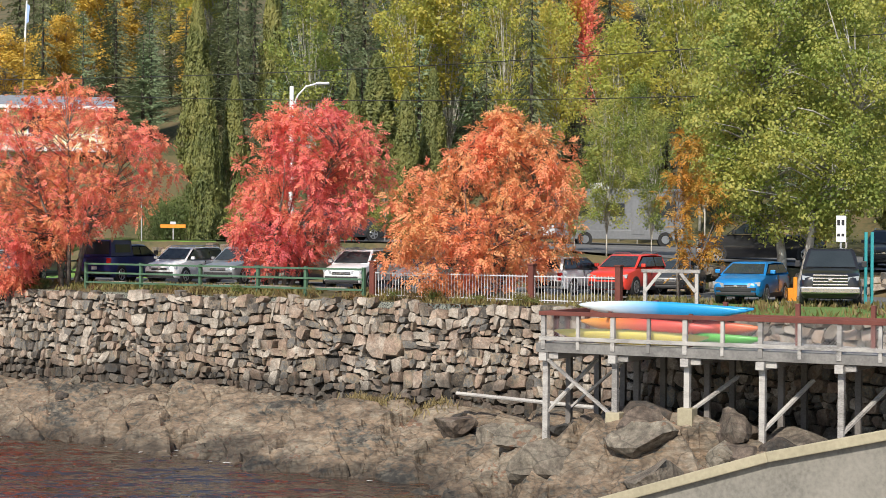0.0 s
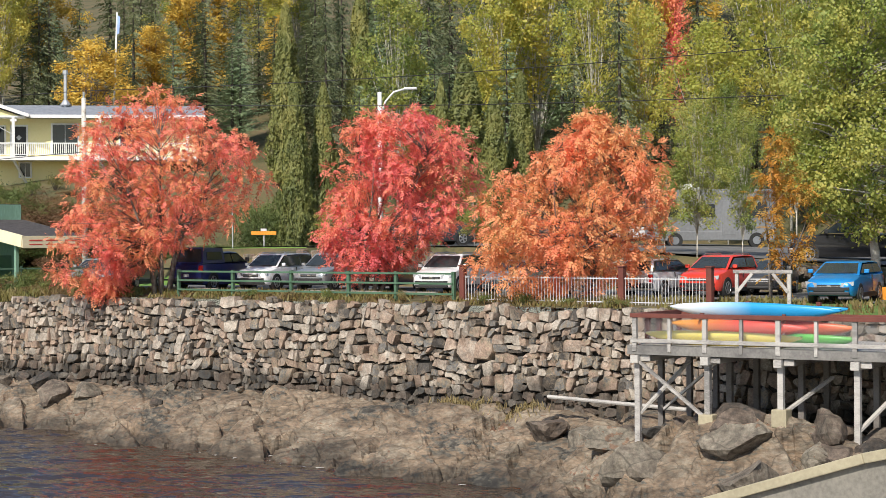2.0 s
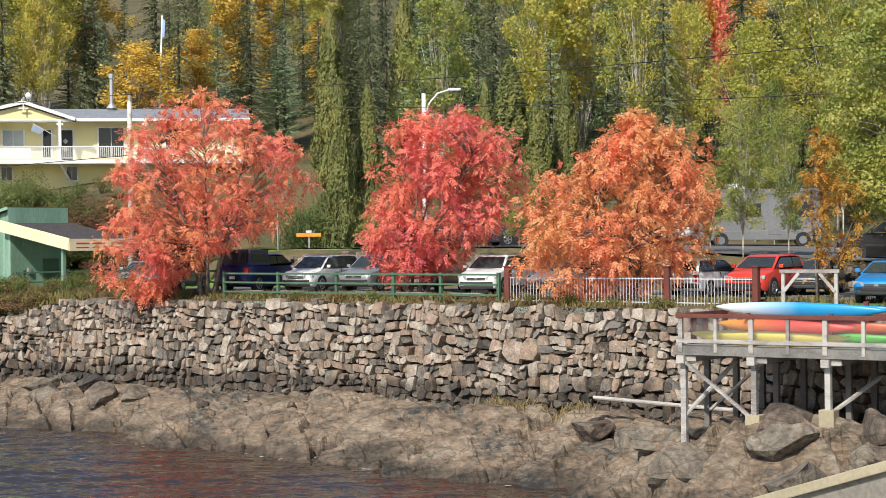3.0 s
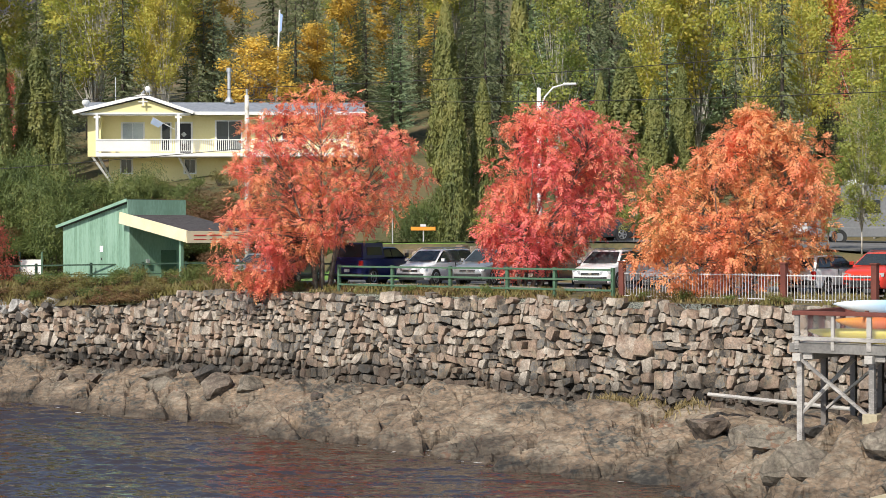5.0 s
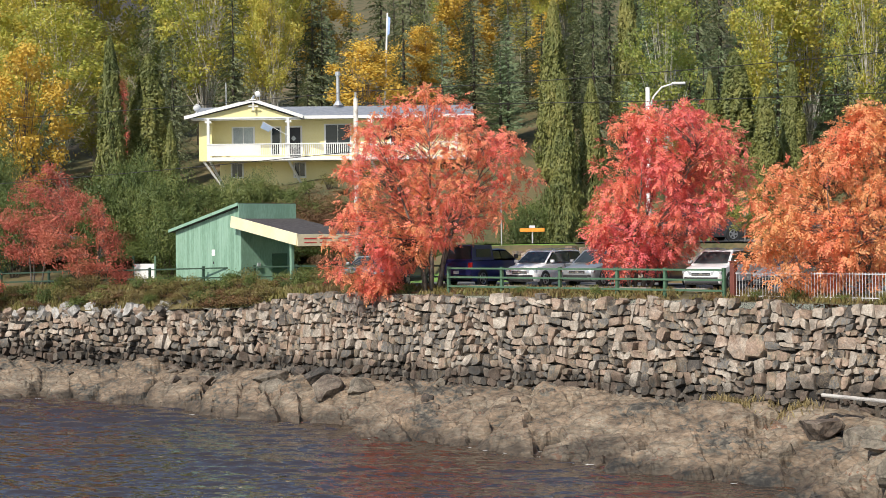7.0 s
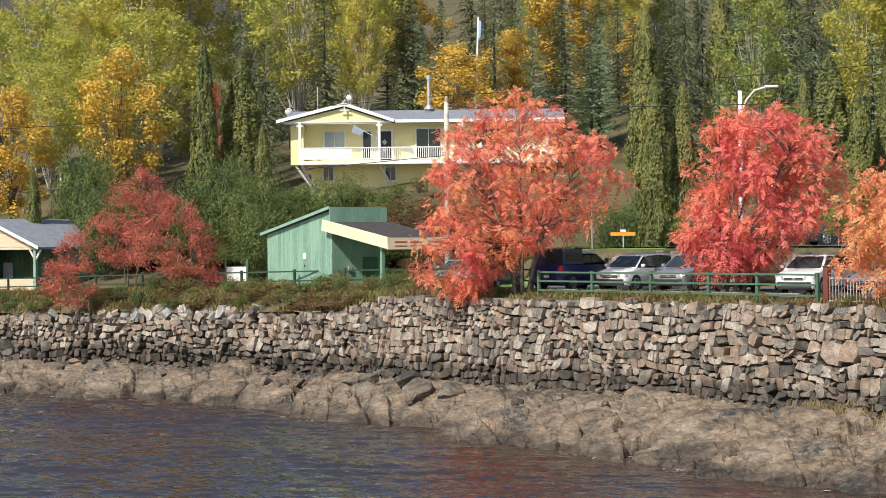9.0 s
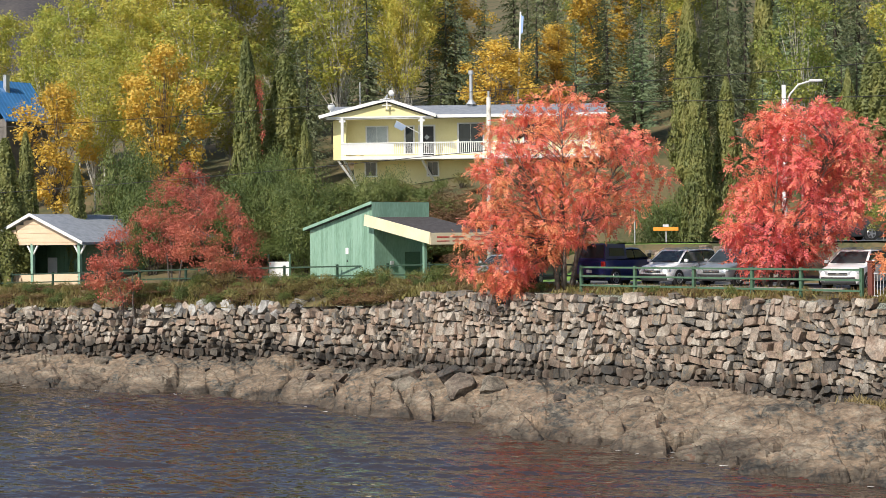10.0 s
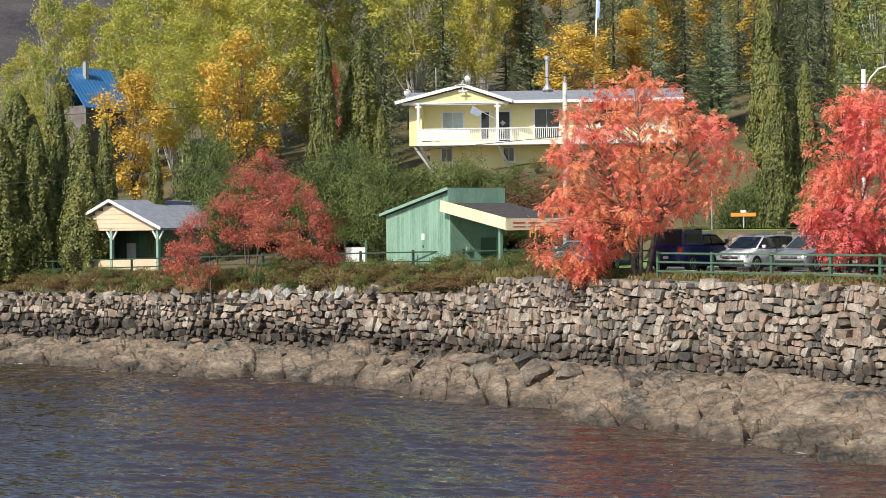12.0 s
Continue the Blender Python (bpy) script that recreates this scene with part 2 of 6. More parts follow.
L_GRASS = leaf_material("dry grass", [(0.09, 0.10, 0.025), (0.22, 0.20, 0.06), (0.36, 0.28, 0.12), (0.20, 0.12, 0.06)], 0.3)

# ---------------------------------------------------------------- the lie of the land
# s runs along the sea wall, v inland from it; d is the distance behind the wall's face
OX, OY, UX, UY, NX, NY = 3.5, 64.5, 0.809, -0.588, 0.588, 0.809
WALL_V = [(-300, -60), (-95, -14), (-45, 0), (4, 0), (14, -2.5), (30, -5), (80, -5)]
FOOT = [(-300, 12), (-90, 10), (-62, 11), (-40, 34), (0, 44), (200, 44)]
BASE = [(-300, 4.9), (-80, 5.0), (-60, 5.5), (-40, 5.85), (-34, 5.9), (5, 5.9), (200, 5.9)]
TOP = [(-300, 4.0), (-90, 4.1), (-70, 4.1), (-50, 4.4), (-40, 4.7), (-35, 5.6), (-30, 5.75), (6, 5.7), (14, 5.6), (80, 5.6)]
BENCH = [(-60, 0), (-46, 0.6), (-38, 2.0), (-20, 2.0), (-12, 1.8), (-2, 1.3), (5, 1.0), (200, 1.0)]
TOE = [(-300, 0.9), (-90, 1.0), (-60, 1.4), (-34, 1.7), (0, 1.8), (20, 1.8), (80, 1.8)]


def sv(s, v):
    return OX + s * UX + v * NX, OY + s * UY + v * NY


def to_sv(x, y):
    return (x - OX) * UX + (y - OY) * UY, (x - OX) * NX + (y - OY) * NY


def ground_z(s, v):
    d, f, b = v - lerp(s, WALL_V), lerp(s, FOOT), lerp(s, BASE)
    top = lerp(s, TOP) - 0.05
    z = top + (b - top) * min(1, max(0, d) / 2.2)
    z += lerp(s, BENCH) * min(1, max(0, (d - 13.6) / 1.6))
    if d > f - 6:
        z += lerp(s, [(-62, 1.1), (-45, 0)]) * min(1, (d - f + 6) / 6)
    if d > f:
        z += (d - f) * 0.30 if d - f < 14 else 4.2 + (d - f - 14) * 0.24
    return z


def ground_at(x, y):
    return ground_z(*to_sv(x, y))


S_GRID = list(np.linspace(-420, -130, 30)) + list(np.arange(-128, 40, 1.0)) + list(np.linspace(42, 330, 30))
D_GRID = [0.35, 0.8, 1.4, 2.2, 3, 4, 6, 8, 10, 12, 13.6, 14.4, 15.2, 16.5, 19, 22, 25, 28, 31, 34, 37, 40, 44, 48, 54, 60, 70, 85, 105, 130, 170, 230, 320, 450]
verts = []
for s in S_GRID:
    w = lerp(s, WALL_V)
    for d in D_GRID:
        x, y = sv(s, w + d)
        verts.append((x, y, ground_z(s, w + d) + 0.06 * noise.noise((x * 0.8, y * 0.8, 0))))
nd = len(D_GRID)
tagged(mesh_ob("ground", verts, [(i * nd + j, (i + 1) * nd + j, (i + 1) * nd + j + 1, i * nd + j + 1) for i in range(len(S_GRID) - 1) for j in range(nd - 1)], M_SOIL, smooth=True), "earth and leaf litter rising into the wooded hill", "ground", kind="structure")

# paved lots: the lower one behind the fence, the upper one at the foot of the woods
def sheet(name, s0, s1, d0, d1, mat_, lift, label, step=1.0):
    vs, fs = [], []
    ss = list(np.arange(s0, s1 + 0.01, step))
    ds = list(np.linspace(d0, d1, max(2, int((d1 - d0) / 2) + 1)))
    for s in ss:
        for d in ds:
            v = lerp(s, WALL_V) + d
            x, y = sv(s, v)
            vs.append((x, y, ground_z(s, v) + lift))
    k = len(ds)
    for i in range(len(ss) - 1):
        for j in range(k - 1):
            fs.append((i * k + j, (i + 1) * k + j, (i + 1) * k + j + 1, i * k + j + 1))
    return tagged(mesh_ob(name, vs, fs, mat_, smooth=True), label, name, kind="structure")


sheet("pavement", -36, 40, 4.0, 13.4, M_ASPHALT, 0.08, "worn grey asphalt of the lower car park")
sheet("road", -40, 60, 16, 36, M_ASPHALT, 0.10, "grey asphalt road at the foot of the woods")

# water to the horizon
M_WATER = bpy.data.materials.new("dark river water")
M_WATER.use_nodes = True
_n, _l = M_WATER.node_tree.nodes, M_WATER.node_tree.links
_b = _n["Principled BSDF"]
_b.inputs["Base Color"].default_value = (0.034, 0.022, 0.015, 1)
_b.inputs["Roughness"].default_value = 0.025
_b.inputs["IOR"].default_value = 2.2
_g = _n.new("ShaderNodeNewGeometry")
for sc, st_, dist in ((2.6, (0.45, 1, 1), 0.12),):
    _mp = _n.new("ShaderNodeMapping")
    _mp.inputs["Scale"].default_value = st_
    _mp.inputs["Rotation"].default_value = (0, 0, 0.35)
    _l.new(_g.outputs["Position"], _mp.inputs["Vector"])
    _t = _n.new("ShaderNodeTexNoise")
    _t.inputs["Scale"].default_value = sc
    _t.inputs["Detail"].default_value = 2
    _l.new(_mp.outputs[0], _t.inputs["Vector"])
    _bp = _n.new("ShaderNodeBump")
    _bp.inputs["Distance"].default_value = dist
    _l.new(_t.outputs["Fac"], _bp.inputs["Height"])
    _l.new(_bp.outputs[0], _b.inputs["Normal"])
wx = np.concatenate([np.linspace(-2500, -95, 12), np.arange(-90, 14, 0.24), np.linspace(20, 2500, 12)])
wy = np.concatenate([np.linspace(-2500, 30, 12), np.arange(44, 112, 0.13), np.linspace(118, 2500, 12)])
gx_, gy_ = np.meshgrid(wx, wy, indexing="ij")
hz, wrng = np.zeros_like(gx_), rg(3)
for k in range(46):
    wl = 0.55 * 4.5 ** (wrng.uniform(0, 1) ** 1.4)
    wd = 1.75 + wrng.normal() * 0.26
    ph = wrng.uniform(0, 6.28)
    push = 0.5 * np.sin(gx_ * 0.31 + ph) + 0.5 * np.sin(gy_ * 0.23 + 2 * ph)
    hz += 0.0078 * wl ** 0.9 * np.sin((gx_ * math.cos(wd) + gy_ * math.sin(wd)) * 6.283 / wl + ph + push)
gust = 0.75 + 0.35 * np.sin(gx_ * 0.11 + 1.2 * np.sin(gy_ * 0.13)) * np.sin(gy_ * 0.17 + 0.8)
near = np.clip(np.minimum(np.minimum(gx_ + 92, 16 - gx_), np.minimum(gy_ - 40, 114 - gy_)) / 4, 0, 1)
hz *= gust * near
nw = len(wy)
idx = (np.arange(len(wx) - 1)[:, None] * nw + np.arange(nw - 1)[None, :]).ravel()
me = bpy.data.meshes.new("water")
me.vertices.add(gx_.size)
me.vertices.foreach_set("co", np.stack([gx_, gy_, hz], 2).ravel())
me.loops.add(4 * len(idx))
me.loops.foreach_set("vertex_index", np.stack([idx, idx + nw, idx + nw + 1, idx + 1], 1).ravel())
me.polygons.add(len(idx))
me.polygons.foreach_set("loop_start", np.arange(0, 4 * len(idx), 4))
me.update(calc_edges=True)
me.polygons.foreach_set("use_smooth", [True] * len(idx))
me.materials.append(M_WATER)
tagged(new("water", me), "dark brown rippled river water", "water", kind="structure")

# bare mountain far off
verts, faces = [], []
for i in range(81):
    a = radians(-75 + i * 1.4)
    for j in range(9):
        r = 600 + j * 90
        z = 10 + (j / 8) ** 0.8 * (300 + 60 * noise.noise((i * 0.13, 3, 0)) + 12 * noise.noise((i * 0.6, j * 0.5, 1)))
        verts.append((r * math.sin(a), r * math.cos(a), z))
for i in range(80):
    for j in range(8):
        k = i * 9 + j
        faces.append((k, k + 9, k + 10, k + 1))
M_FAR = material("far bare woods", [(0.028, 0.026, 0.03), (0.055, 0.05, 0.052), (0.085, 0.075, 0.07)], 0.05, 1.0, 0.0, fine=14, world=True, stretch=(1, 1, 0.4))
tagged(mesh_ob("backdrop", verts, faces, M_FAR, smooth=True), "grey leafless wooded mountainside far off", "mountain", kind="structure")

# ---------------------------------------------------------------- shore bedrock
def shore_z(s, q):
    """Height of the bedrock q metres in front of the wall."""
    w = lerp(s, [(-300, 4.0), (-95, 4.0), (-60, 4.4), (-36, 4.6), (-26, 4.2), (-12, 6.4), (0, 6.8), (6, 9), (60, 9)])
    toe = lerp(s, TOE)
    k = q / w
    base = lambda kk: toe * (1 - max(0, kk) ** 1.35) if kk < 1 else -(kk - 1) * toe * 1.6
    z = 0.12 + base(k)
    crack = 0.0
    for size, lift, tilt, seed in ((3.8, 0.55, 0.34, 0.0), (1.3, 0.22, 0.36, 40.0)):
        ca, sa = math.cos(0.5), math.sin(0.5)
        px_, py_ = (s * ca + q * sa) / (size * 1.7) + 0.3 * noise.noise((s * 0.4, q * 0.4, 3)), (q * ca - s * sa) / size
        dist, pts_ = noise.voronoi((px_, py_, seed))
        c = pts_[0]
        h = noise.noise((c.x * 7.31, c.y * 5.77, seed))
        g, e = noise.noise((c.x * 3.1, c.y * 9.2, 5 + seed)), noise.noise((c.x * 8.3, c.y * 2.9, 9 + seed))
        z += lift * h + tilt * size * (g * (px_ - c.x) * 1.6 + e * (py_ - c.y))
        crack += (0.45 if size > 2 else 0.20) * max(0, 1 - (dist[1] - dist[0]) / 0.12)
    # worn edges of the tilted beds, long folds with a steep lee side
    u = s * 0.42 + q * 0.80 + 1.6 * noise.noise((s * 0.16, q * 0.25, 21)) + 0.35 * noise.noise((s * 0.7, q * 0.7, 22))
    for rate, high in ((0.55, 0.42), (1.45, 0.17), (3.6, 0.06)):
        f = (u * rate) % 1.0
        z += high * (f if f < 0.8 else (1 - f) * 4) * (0.65 + 0.9 * noise.noise((s * 0.25, q * 0.3, 23 + rate)))
    z += 0.45 * noise.noise((s * 0.20, q * 0.35, 31))
    z += 1.75 * math.exp(-((s - 7.5) / 4.5) ** 2 - ((q - 5.6) / 2.3) ** 2)   # knoll that carries the dock's front posts
    fade = min(1, 0.35 + max(0, k))
    z = 0.12 + base(k) + (z - 0.12 - base(k)) * fade
    return z - crack * fade + 0.09 * noise.noise((s * 1.1, q * 1.1, 2.0)) + 0.04 * noise.noise((s * 3.5, q * 3.5, 5.0))


ss, qs = list(np.arange(-118, 30, 0.15)), list(np.arange(-0.6, 12.4, 0.13))
verts = []
for s in ss:
    w = lerp(s, WALL_V)
    for q in qs:
        x, y = sv(s, w - q)
        verts.append((x, y, max(-0.9, shore_z(s, max(0, q)))))
nq = len(qs)
tagged(mesh_ob("shore_bedrock", verts, [(i * nq + j, i * nq + j + 1, (i + 1) * nq + j + 1, (i + 1) * nq + j) for i in range(len(ss) - 1) for j in range(nq - 1)], M_ROCK), "cracked brown and grey bedrock sloping into water", "bedrock", kind="structure")

# ---------------------------------------------------------------- foliage
def quads(name, centres, along, across, mat_, parent, label="", corners=4):
    """One pointed leaf blade per centre, of three or four corners."""
    n = len(centres)
    v = np.empty((n, corners, 3))
    v[:, 0] = centres + along * 0.5
    v[:, 1] = centres - across * 0.5 - along * (0.05 if corners == 4 else 0.4)
    v[:, -1] = centres + across * 0.5 - along * (0.05 if corners == 4 else 0.4)
    if corners == 4:
        v[:, 2] = centres - along * 0.5
    me = bpy.data.meshes.new(name)
    me.vertices.add(corners * n)
    me.vertices.foreach_set("co", v.ravel())
    me.loops.add(corners * n)
    me.loops.foreach_set("vertex_index", np.arange(corners * n))
    me.polygons.add(n)
    me.polygons.foreach_set("loop_start", np.arange(0, corners * n, corners))
    me.update(calc_edges=True)
    me.materials.append(mat_)
    ob = new(name, me)
    ob.parent = parent
    if label:
        ob["label"] = label
    return ob


def normed(a):
    return a / (np.linalg.norm(a, axis=-1, keepdims=True) + 1e-9)


def unit(n, rng):
    a = rng.normal(size=(n, 3))
    return a / np.linalg.norm(a, axis=1, keepdims=True)


def leaf_cloud(rng, lumps, per, spread, leaf, slim, droop, rough=0.55):
    """Leaves in sprays over a set of lumps (x, y, z, rx, rz); the blades face out and up, as leaves do."""
    cen, alo, acr = [], [], []
    for x, y, z, rx, rz in lumps:
        k = max(4, int(per * (rx * rx * 0.6 + rx * rz * 0.4)))
        d = unit(k, rng)
        rad = rng.uniform(0.35, 1.08, size=(k, 1)) ** 0.6
        c = np.array((x, y, z)) + d * rad * np.array((rx, rx, rz))
        m = 8
        cc = np.repeat(c, m, 0) + rng.normal(size=(k * m, 3)) * spread
        face = normed(np.repeat(d, m, 0) + np.array((0, 0, 0.45)) + rng.normal(size=(k * m, 3)) * rough)
        out = normed(np.cross(face, unit(k * m, rng)) + np.array((0, 0, -droop)))
        side = normed(np.cross(face, out))
        ln = leaf * rng.uniform(0.7, 1.35, size=(k * m, 1))
        cen.append(cc), alo.append(out * ln), acr.append(side * ln * slim)
    return np.concatenate(cen), np.concatenate(alo), np.concatenate(acr)


def pinnate(rng, lumps, nr, reach, leaf, droop):
    """Feathered rowan leaves: arching stalks with paired leaflets, hanging from each lump."""
    cen, alo, acr = [], [], []
    for x, y, z, rx, rz in lumps:
        n = max(5, int(nr * rng.uniform(0.6, 1.4)))
        d = unit(n, rng)
        base = np.array((x, y, z)) + d * np.array((rx, rx, rz)) * rng.uniform(0.2, 1.0, size=(n, 1))
        flow = normed(d * 0.9 + unit(n, rng) * 0.5 + np.array((0, 0, -droop)))
        side = normed(np.cross(flow, np.array((0, 0, 1.0)) + rng.normal(size=(n, 3)) * 0.45))
        ln = reach * rng.uniform(0.7, 1.3, size=(n, 1))
        for f, w in ((0.2, -1), (0.2, 1), (0.45, -1), (0.45, 1), (0.7, -1), (0.7, 1), (0.9, -1), (0.9, 1), (1.1, 0)):
            p = base + flow * ln * f + np.array((0, 0, -0.25)) * ln * f * f
            b = normed(flow * (0.55 if w else 1.0) + side * w * 0.8 + np.array((0, 0, -0.25)) + rng.normal(size=(n, 3)) * 0.15)
            l = leaf * rng.uniform(0.8, 1.2, size=(n, 1))
            c = normed(np.cross(b, np.cross(flow, side) + rng.normal(size=(n, 3)) * 0.25))
            cen.append(p + b * l * 0.5), alo.append(b * l), acr.append(c * l * 0.42)
    return np.concatenate(cen), np.concatenate(alo), np.concatenate(acr)


def envelope(rng, profile, n, r0, r1, deep):
    """Lumps spread through a crown whose reach to either side at each height the profile gives, most of them near its skin."""
    lumps, zs = [], [q[0] for q in profile]
    while len(lumps) < n:
        z = rng.uniform(zs[0], zs[-1])
        lo, hi = (float(np.interp(z, zs, [q[i] for q in profile])) for i in (1, 2))
        if rng.random() > (hi - lo) / 11:
            continue
        a, r = rng.uniform(0, 2 * math.pi), rng.uniform(0, 1) ** 0.45
        rx = rng.uniform(r0, r1)
        half = max(0.1, (hi - lo) / 2 - rx * 0.8)
        wob = 1 + 0.22 * noise.noise((math.cos(a) * 1.7, math.sin(a) * 1.7, z * 0.45))
        lumps.append(((lo + hi) / 2 + math.cos(a) * r * half * wob, math.sin(a) * r * half * deep * wob, z, rx, rx * rng.uniform(0.5, 0.85)))
    return lumps


def crown_tree(name, m, label, rng, profile, n, r0, r1, leaves, bark, stems, girth, style, group="", deep=0.8):
    """A tree whose crown follows a profile: rowans with feathered leaves, others with round ones."""
    t = thing(name, m, label, "tree", group)
    lumps = envelope(rng, profile, n, r0, r1, deep)
    bm = bmesh.new()
    top = profile[-1][0]
    heads = []
    for i in range(stems):
        a = 2 * math.pi * (i + rng.uniform(-0.3, 0.3)) / stems
        z = top * rng.uniform(0.55, 0.8)
        lo, hi = (float(np.interp(z, [q[0] for q in profile], [q[k] for q in profile])) for k in (1, 2))
        end = Vector(((lo + hi) / 2 + math.cos(a) * (hi - lo) * 0.3, math.sin(a) * (hi - lo) * 0.25, z))
        foot = Vector((0.35 * math.cos(a), 0.3 * math.sin(a), -0.35)) * (1 if stems > 1 else 0)
        foot.z = -0.35
        knee = foot.lerp(end, 0.4) + Vector((-end.x * 0.12, -end.y * 0.12, 0.35))
        line = [foot, foot.lerp(knee, 0.5) + Vector((rng.normal() * 0.07, rng.normal() * 0.07, 0)), knee, knee.lerp(end, 0.55) + Vector((rng.normal() * 0.12, rng.normal() * 0.12, 0.1)), end]
        tube(bm, line, [girth * 1.2, girth, girth * 0.72, girth * 0.45, girth * 0.15], 7)
        heads.append(line)
    for x, y, z, rx, rz in lumps[:int(n * 0.8)]:
        p = Vector((x, y, z))
        line = min(heads, key=lambda q: (q[2].lerp(q[4], 0.4) - p).length)
        k = min(0.98, max(0.05, (z - 0.9 - line[2].z) / max(0.5, line[4].z - line[2].z)))
        start = line[2].lerp(line[4], k) if z > line[2].z else line[1].lerp(line[2], rng.uniform(0.3, 1))
        mid = start.lerp(p, 0.55) + Vector((rng.normal() * 0.1, rng.normal() * 0.1, 0.2))
        tube(bm, [start, mid, p], [girth * 0.26, girth * 0.17, girth * 0.06], 4)
    part("trunk", bm, bark, t, smooth=True)
    if style == "pinnate":
        c, a, s = pinnate(rng, lumps, 16, 0.32, 0.15, 0.35)
        quads("crown", c, a, s, leaves, t)
    else:
        c, a, s = leaf_cloud(rng, lumps, *style)
        quads("crown", c, a, s, leaves, t)
    return t


def limbs(rng, trunks, lumps, r0, mat_, parent):
    """Stems from the ground, each splitting into limbs that reach the lumps of the crown."""
    bm = bmesh.new()
    for i, (x, y, z, rx, rz) in enumerate(lumps):
        bx, by, fork = trunks[i % len(trunks)]
        f = rng.uniform(0.55, 1.0) * fork
        mid = Vector((bx + (x - bx) * 0.35 + rng.normal() * 0.12, by + (y - by) * 0.35 + rng.normal() * 0.12, f + (z - f) * 0.55))
        start = Vector((bx * 1.25, by * 1.25, f))
        end = Vector((x, y, z + rz * 0.3))
        tube(bm, [start, start.lerp(mid, 0.5) + Vector((rng.normal() * 0.06, rng.normal() * 0.06, 0)), mid, end], [r0 * 0.55, r0 * 0.4, r0 * 0.28, r0 * 0.08], 5)
        for _ in range(3):
            tip = end + Vector(rng.normal(size=3)) * rx * 0.6
            tube(bm, [mid.lerp(end, rng.uniform(0.1, 0.8)), tip], [r0 * 0.14, r0 * 0.04], 3)
    for bx, by, fork in trunks:
        tube(bm, [(bx * 0.5, by * 0.5, -0.4), (bx * 0.8, by * 0.8, fork * 0.4), (bx * 1.25, by * 1.25, fork), (bx * 1.6, by * 1.6, fork * 1.6)], [r0 * 1.25, r0, r0 * 0.8, r0 * 0.35], 8)
    return part("trunk", bm, mat_, parent, smooth=True)


def broad_tree(name, m, label, rng, height, width, clear, nl, leaf, per, leaves, bark, stems=1, r0=0.12, slim=0.3, droop=0.4, taper=0.5, lump=0.3, spread=0.16, group="", wide_low=0.0, skirt=0.0):
    t = thing(name, m, label, "tree", group)
    lumps = []
    for i in range(nl):
        k = (i + 0.5) / nl
        z = clear + (height - clear) * (k ** 0.9)
        prof = lerp(k, [(0, 0.55 + wide_low), (0.3, 0.92 + wide_low * 0.3), (0.6, 1.0), (0.85, 0.72), (1, 0.3)]) if taper < 0.9 else lerp(k, [(0, 0.9), (0.4, 0.85), (1, 0.2)])
        a = i * 2.399 + rng.uniform(-0.5, 0.5)
        rr = (0.4 if i % 4 == 1 else 1.0) * width * 0.5 * prof * math.sqrt(rng.uniform(0.10, 1.0)) * 0.88
        rx = width * lump * rng.uniform(0.6, 1.15) * (0.55 + 0.45 * prof)
        lumps.append((rr * math.cos(a), rr * math.sin(a), min(z + skirt * rr * math.cos(a) * (1 - k), height - rx * 0.55), rx, rx * rng.uniform(0.6, 1.0)))
    trunks = []
    for i in range(stems):
        a = i * 2.399
        off = 0 if stems == 1 else 0.30 + 0.22 * (i % 3)
        trunks.append((off * math.cos(a), off * math.sin(a), min(clear, 2.2) * rng.uniform(0.8, 1.2) + 0.3))
    limbs(rng, trunks, lumps, r0, bark, t)
    c, a, s = leaf_cloud(rng, lumps, per, spread, leaf, slim, droop)
    quads("crown", c, a, s, leaves, t, corners=3)
    return t


def conifer(name, m, label, rng, height, width, leaves, bark, levels, arms, gap=0.0, lean=0.35, blade=0.5, start=0.08, group=""):
    t = thing(name, m, label, "tree", group)
    bm = bmesh.new()
    tube(bm, [(0, 0, -0.5), (0, 0, height * 0.5), (0, 0, height * 0.98)], [height * 0.014, height * 0.010, 0.015], 6)
    part("trunk", bm, bark, t, smooth=True)
    cen, alo, acr = [], [], []
    for i in range(levels):
        k = start + (1 - start) * (i + rng.uniform(0, 0.8)) / levels
        reach = width * 0.5 * (1 - k) ** 0.8 * rng.uniform(0.75, 1.15) + 0.12
        for j in range(arms):
            if rng.random() < gap:
                continue
            a = rng.uniform(0, 2 * math.pi)
            r = reach * rng.uniform(0.7, 1.1)
            steps = max(2, int(r / 0.2))
            for q in range(steps):
                f = (q + 0.6) / steps
                p = np.array((math.cos(a) * r * f, math.sin(a) * r * f, k * height - lean * r * f * f + 0.1 * f))
                for side in (-1, 1):
                    dirn = np.array((math.cos(a + side * 0.7), math.sin(a + side * 0.7), -0.35 + rng.normal() * 0.15))
                    cen.append(p + rng.normal(size=3) * 0.06 + dirn * 0.1)
                    alo.append(dirn * blade * rng.uniform(0.7, 1.2) * (1.1 - 0.5 * f))
                    up = np.array((-math.sin(a) * 0.6, math.cos(a) * 0.6, 0.5 + rng.normal() * 0.4))
                    acr.append(up * blade * 0.34)
    quads("crown", np.array(cen), np.array(alo), np.array(acr), leaves, t, corners=3)
    return t


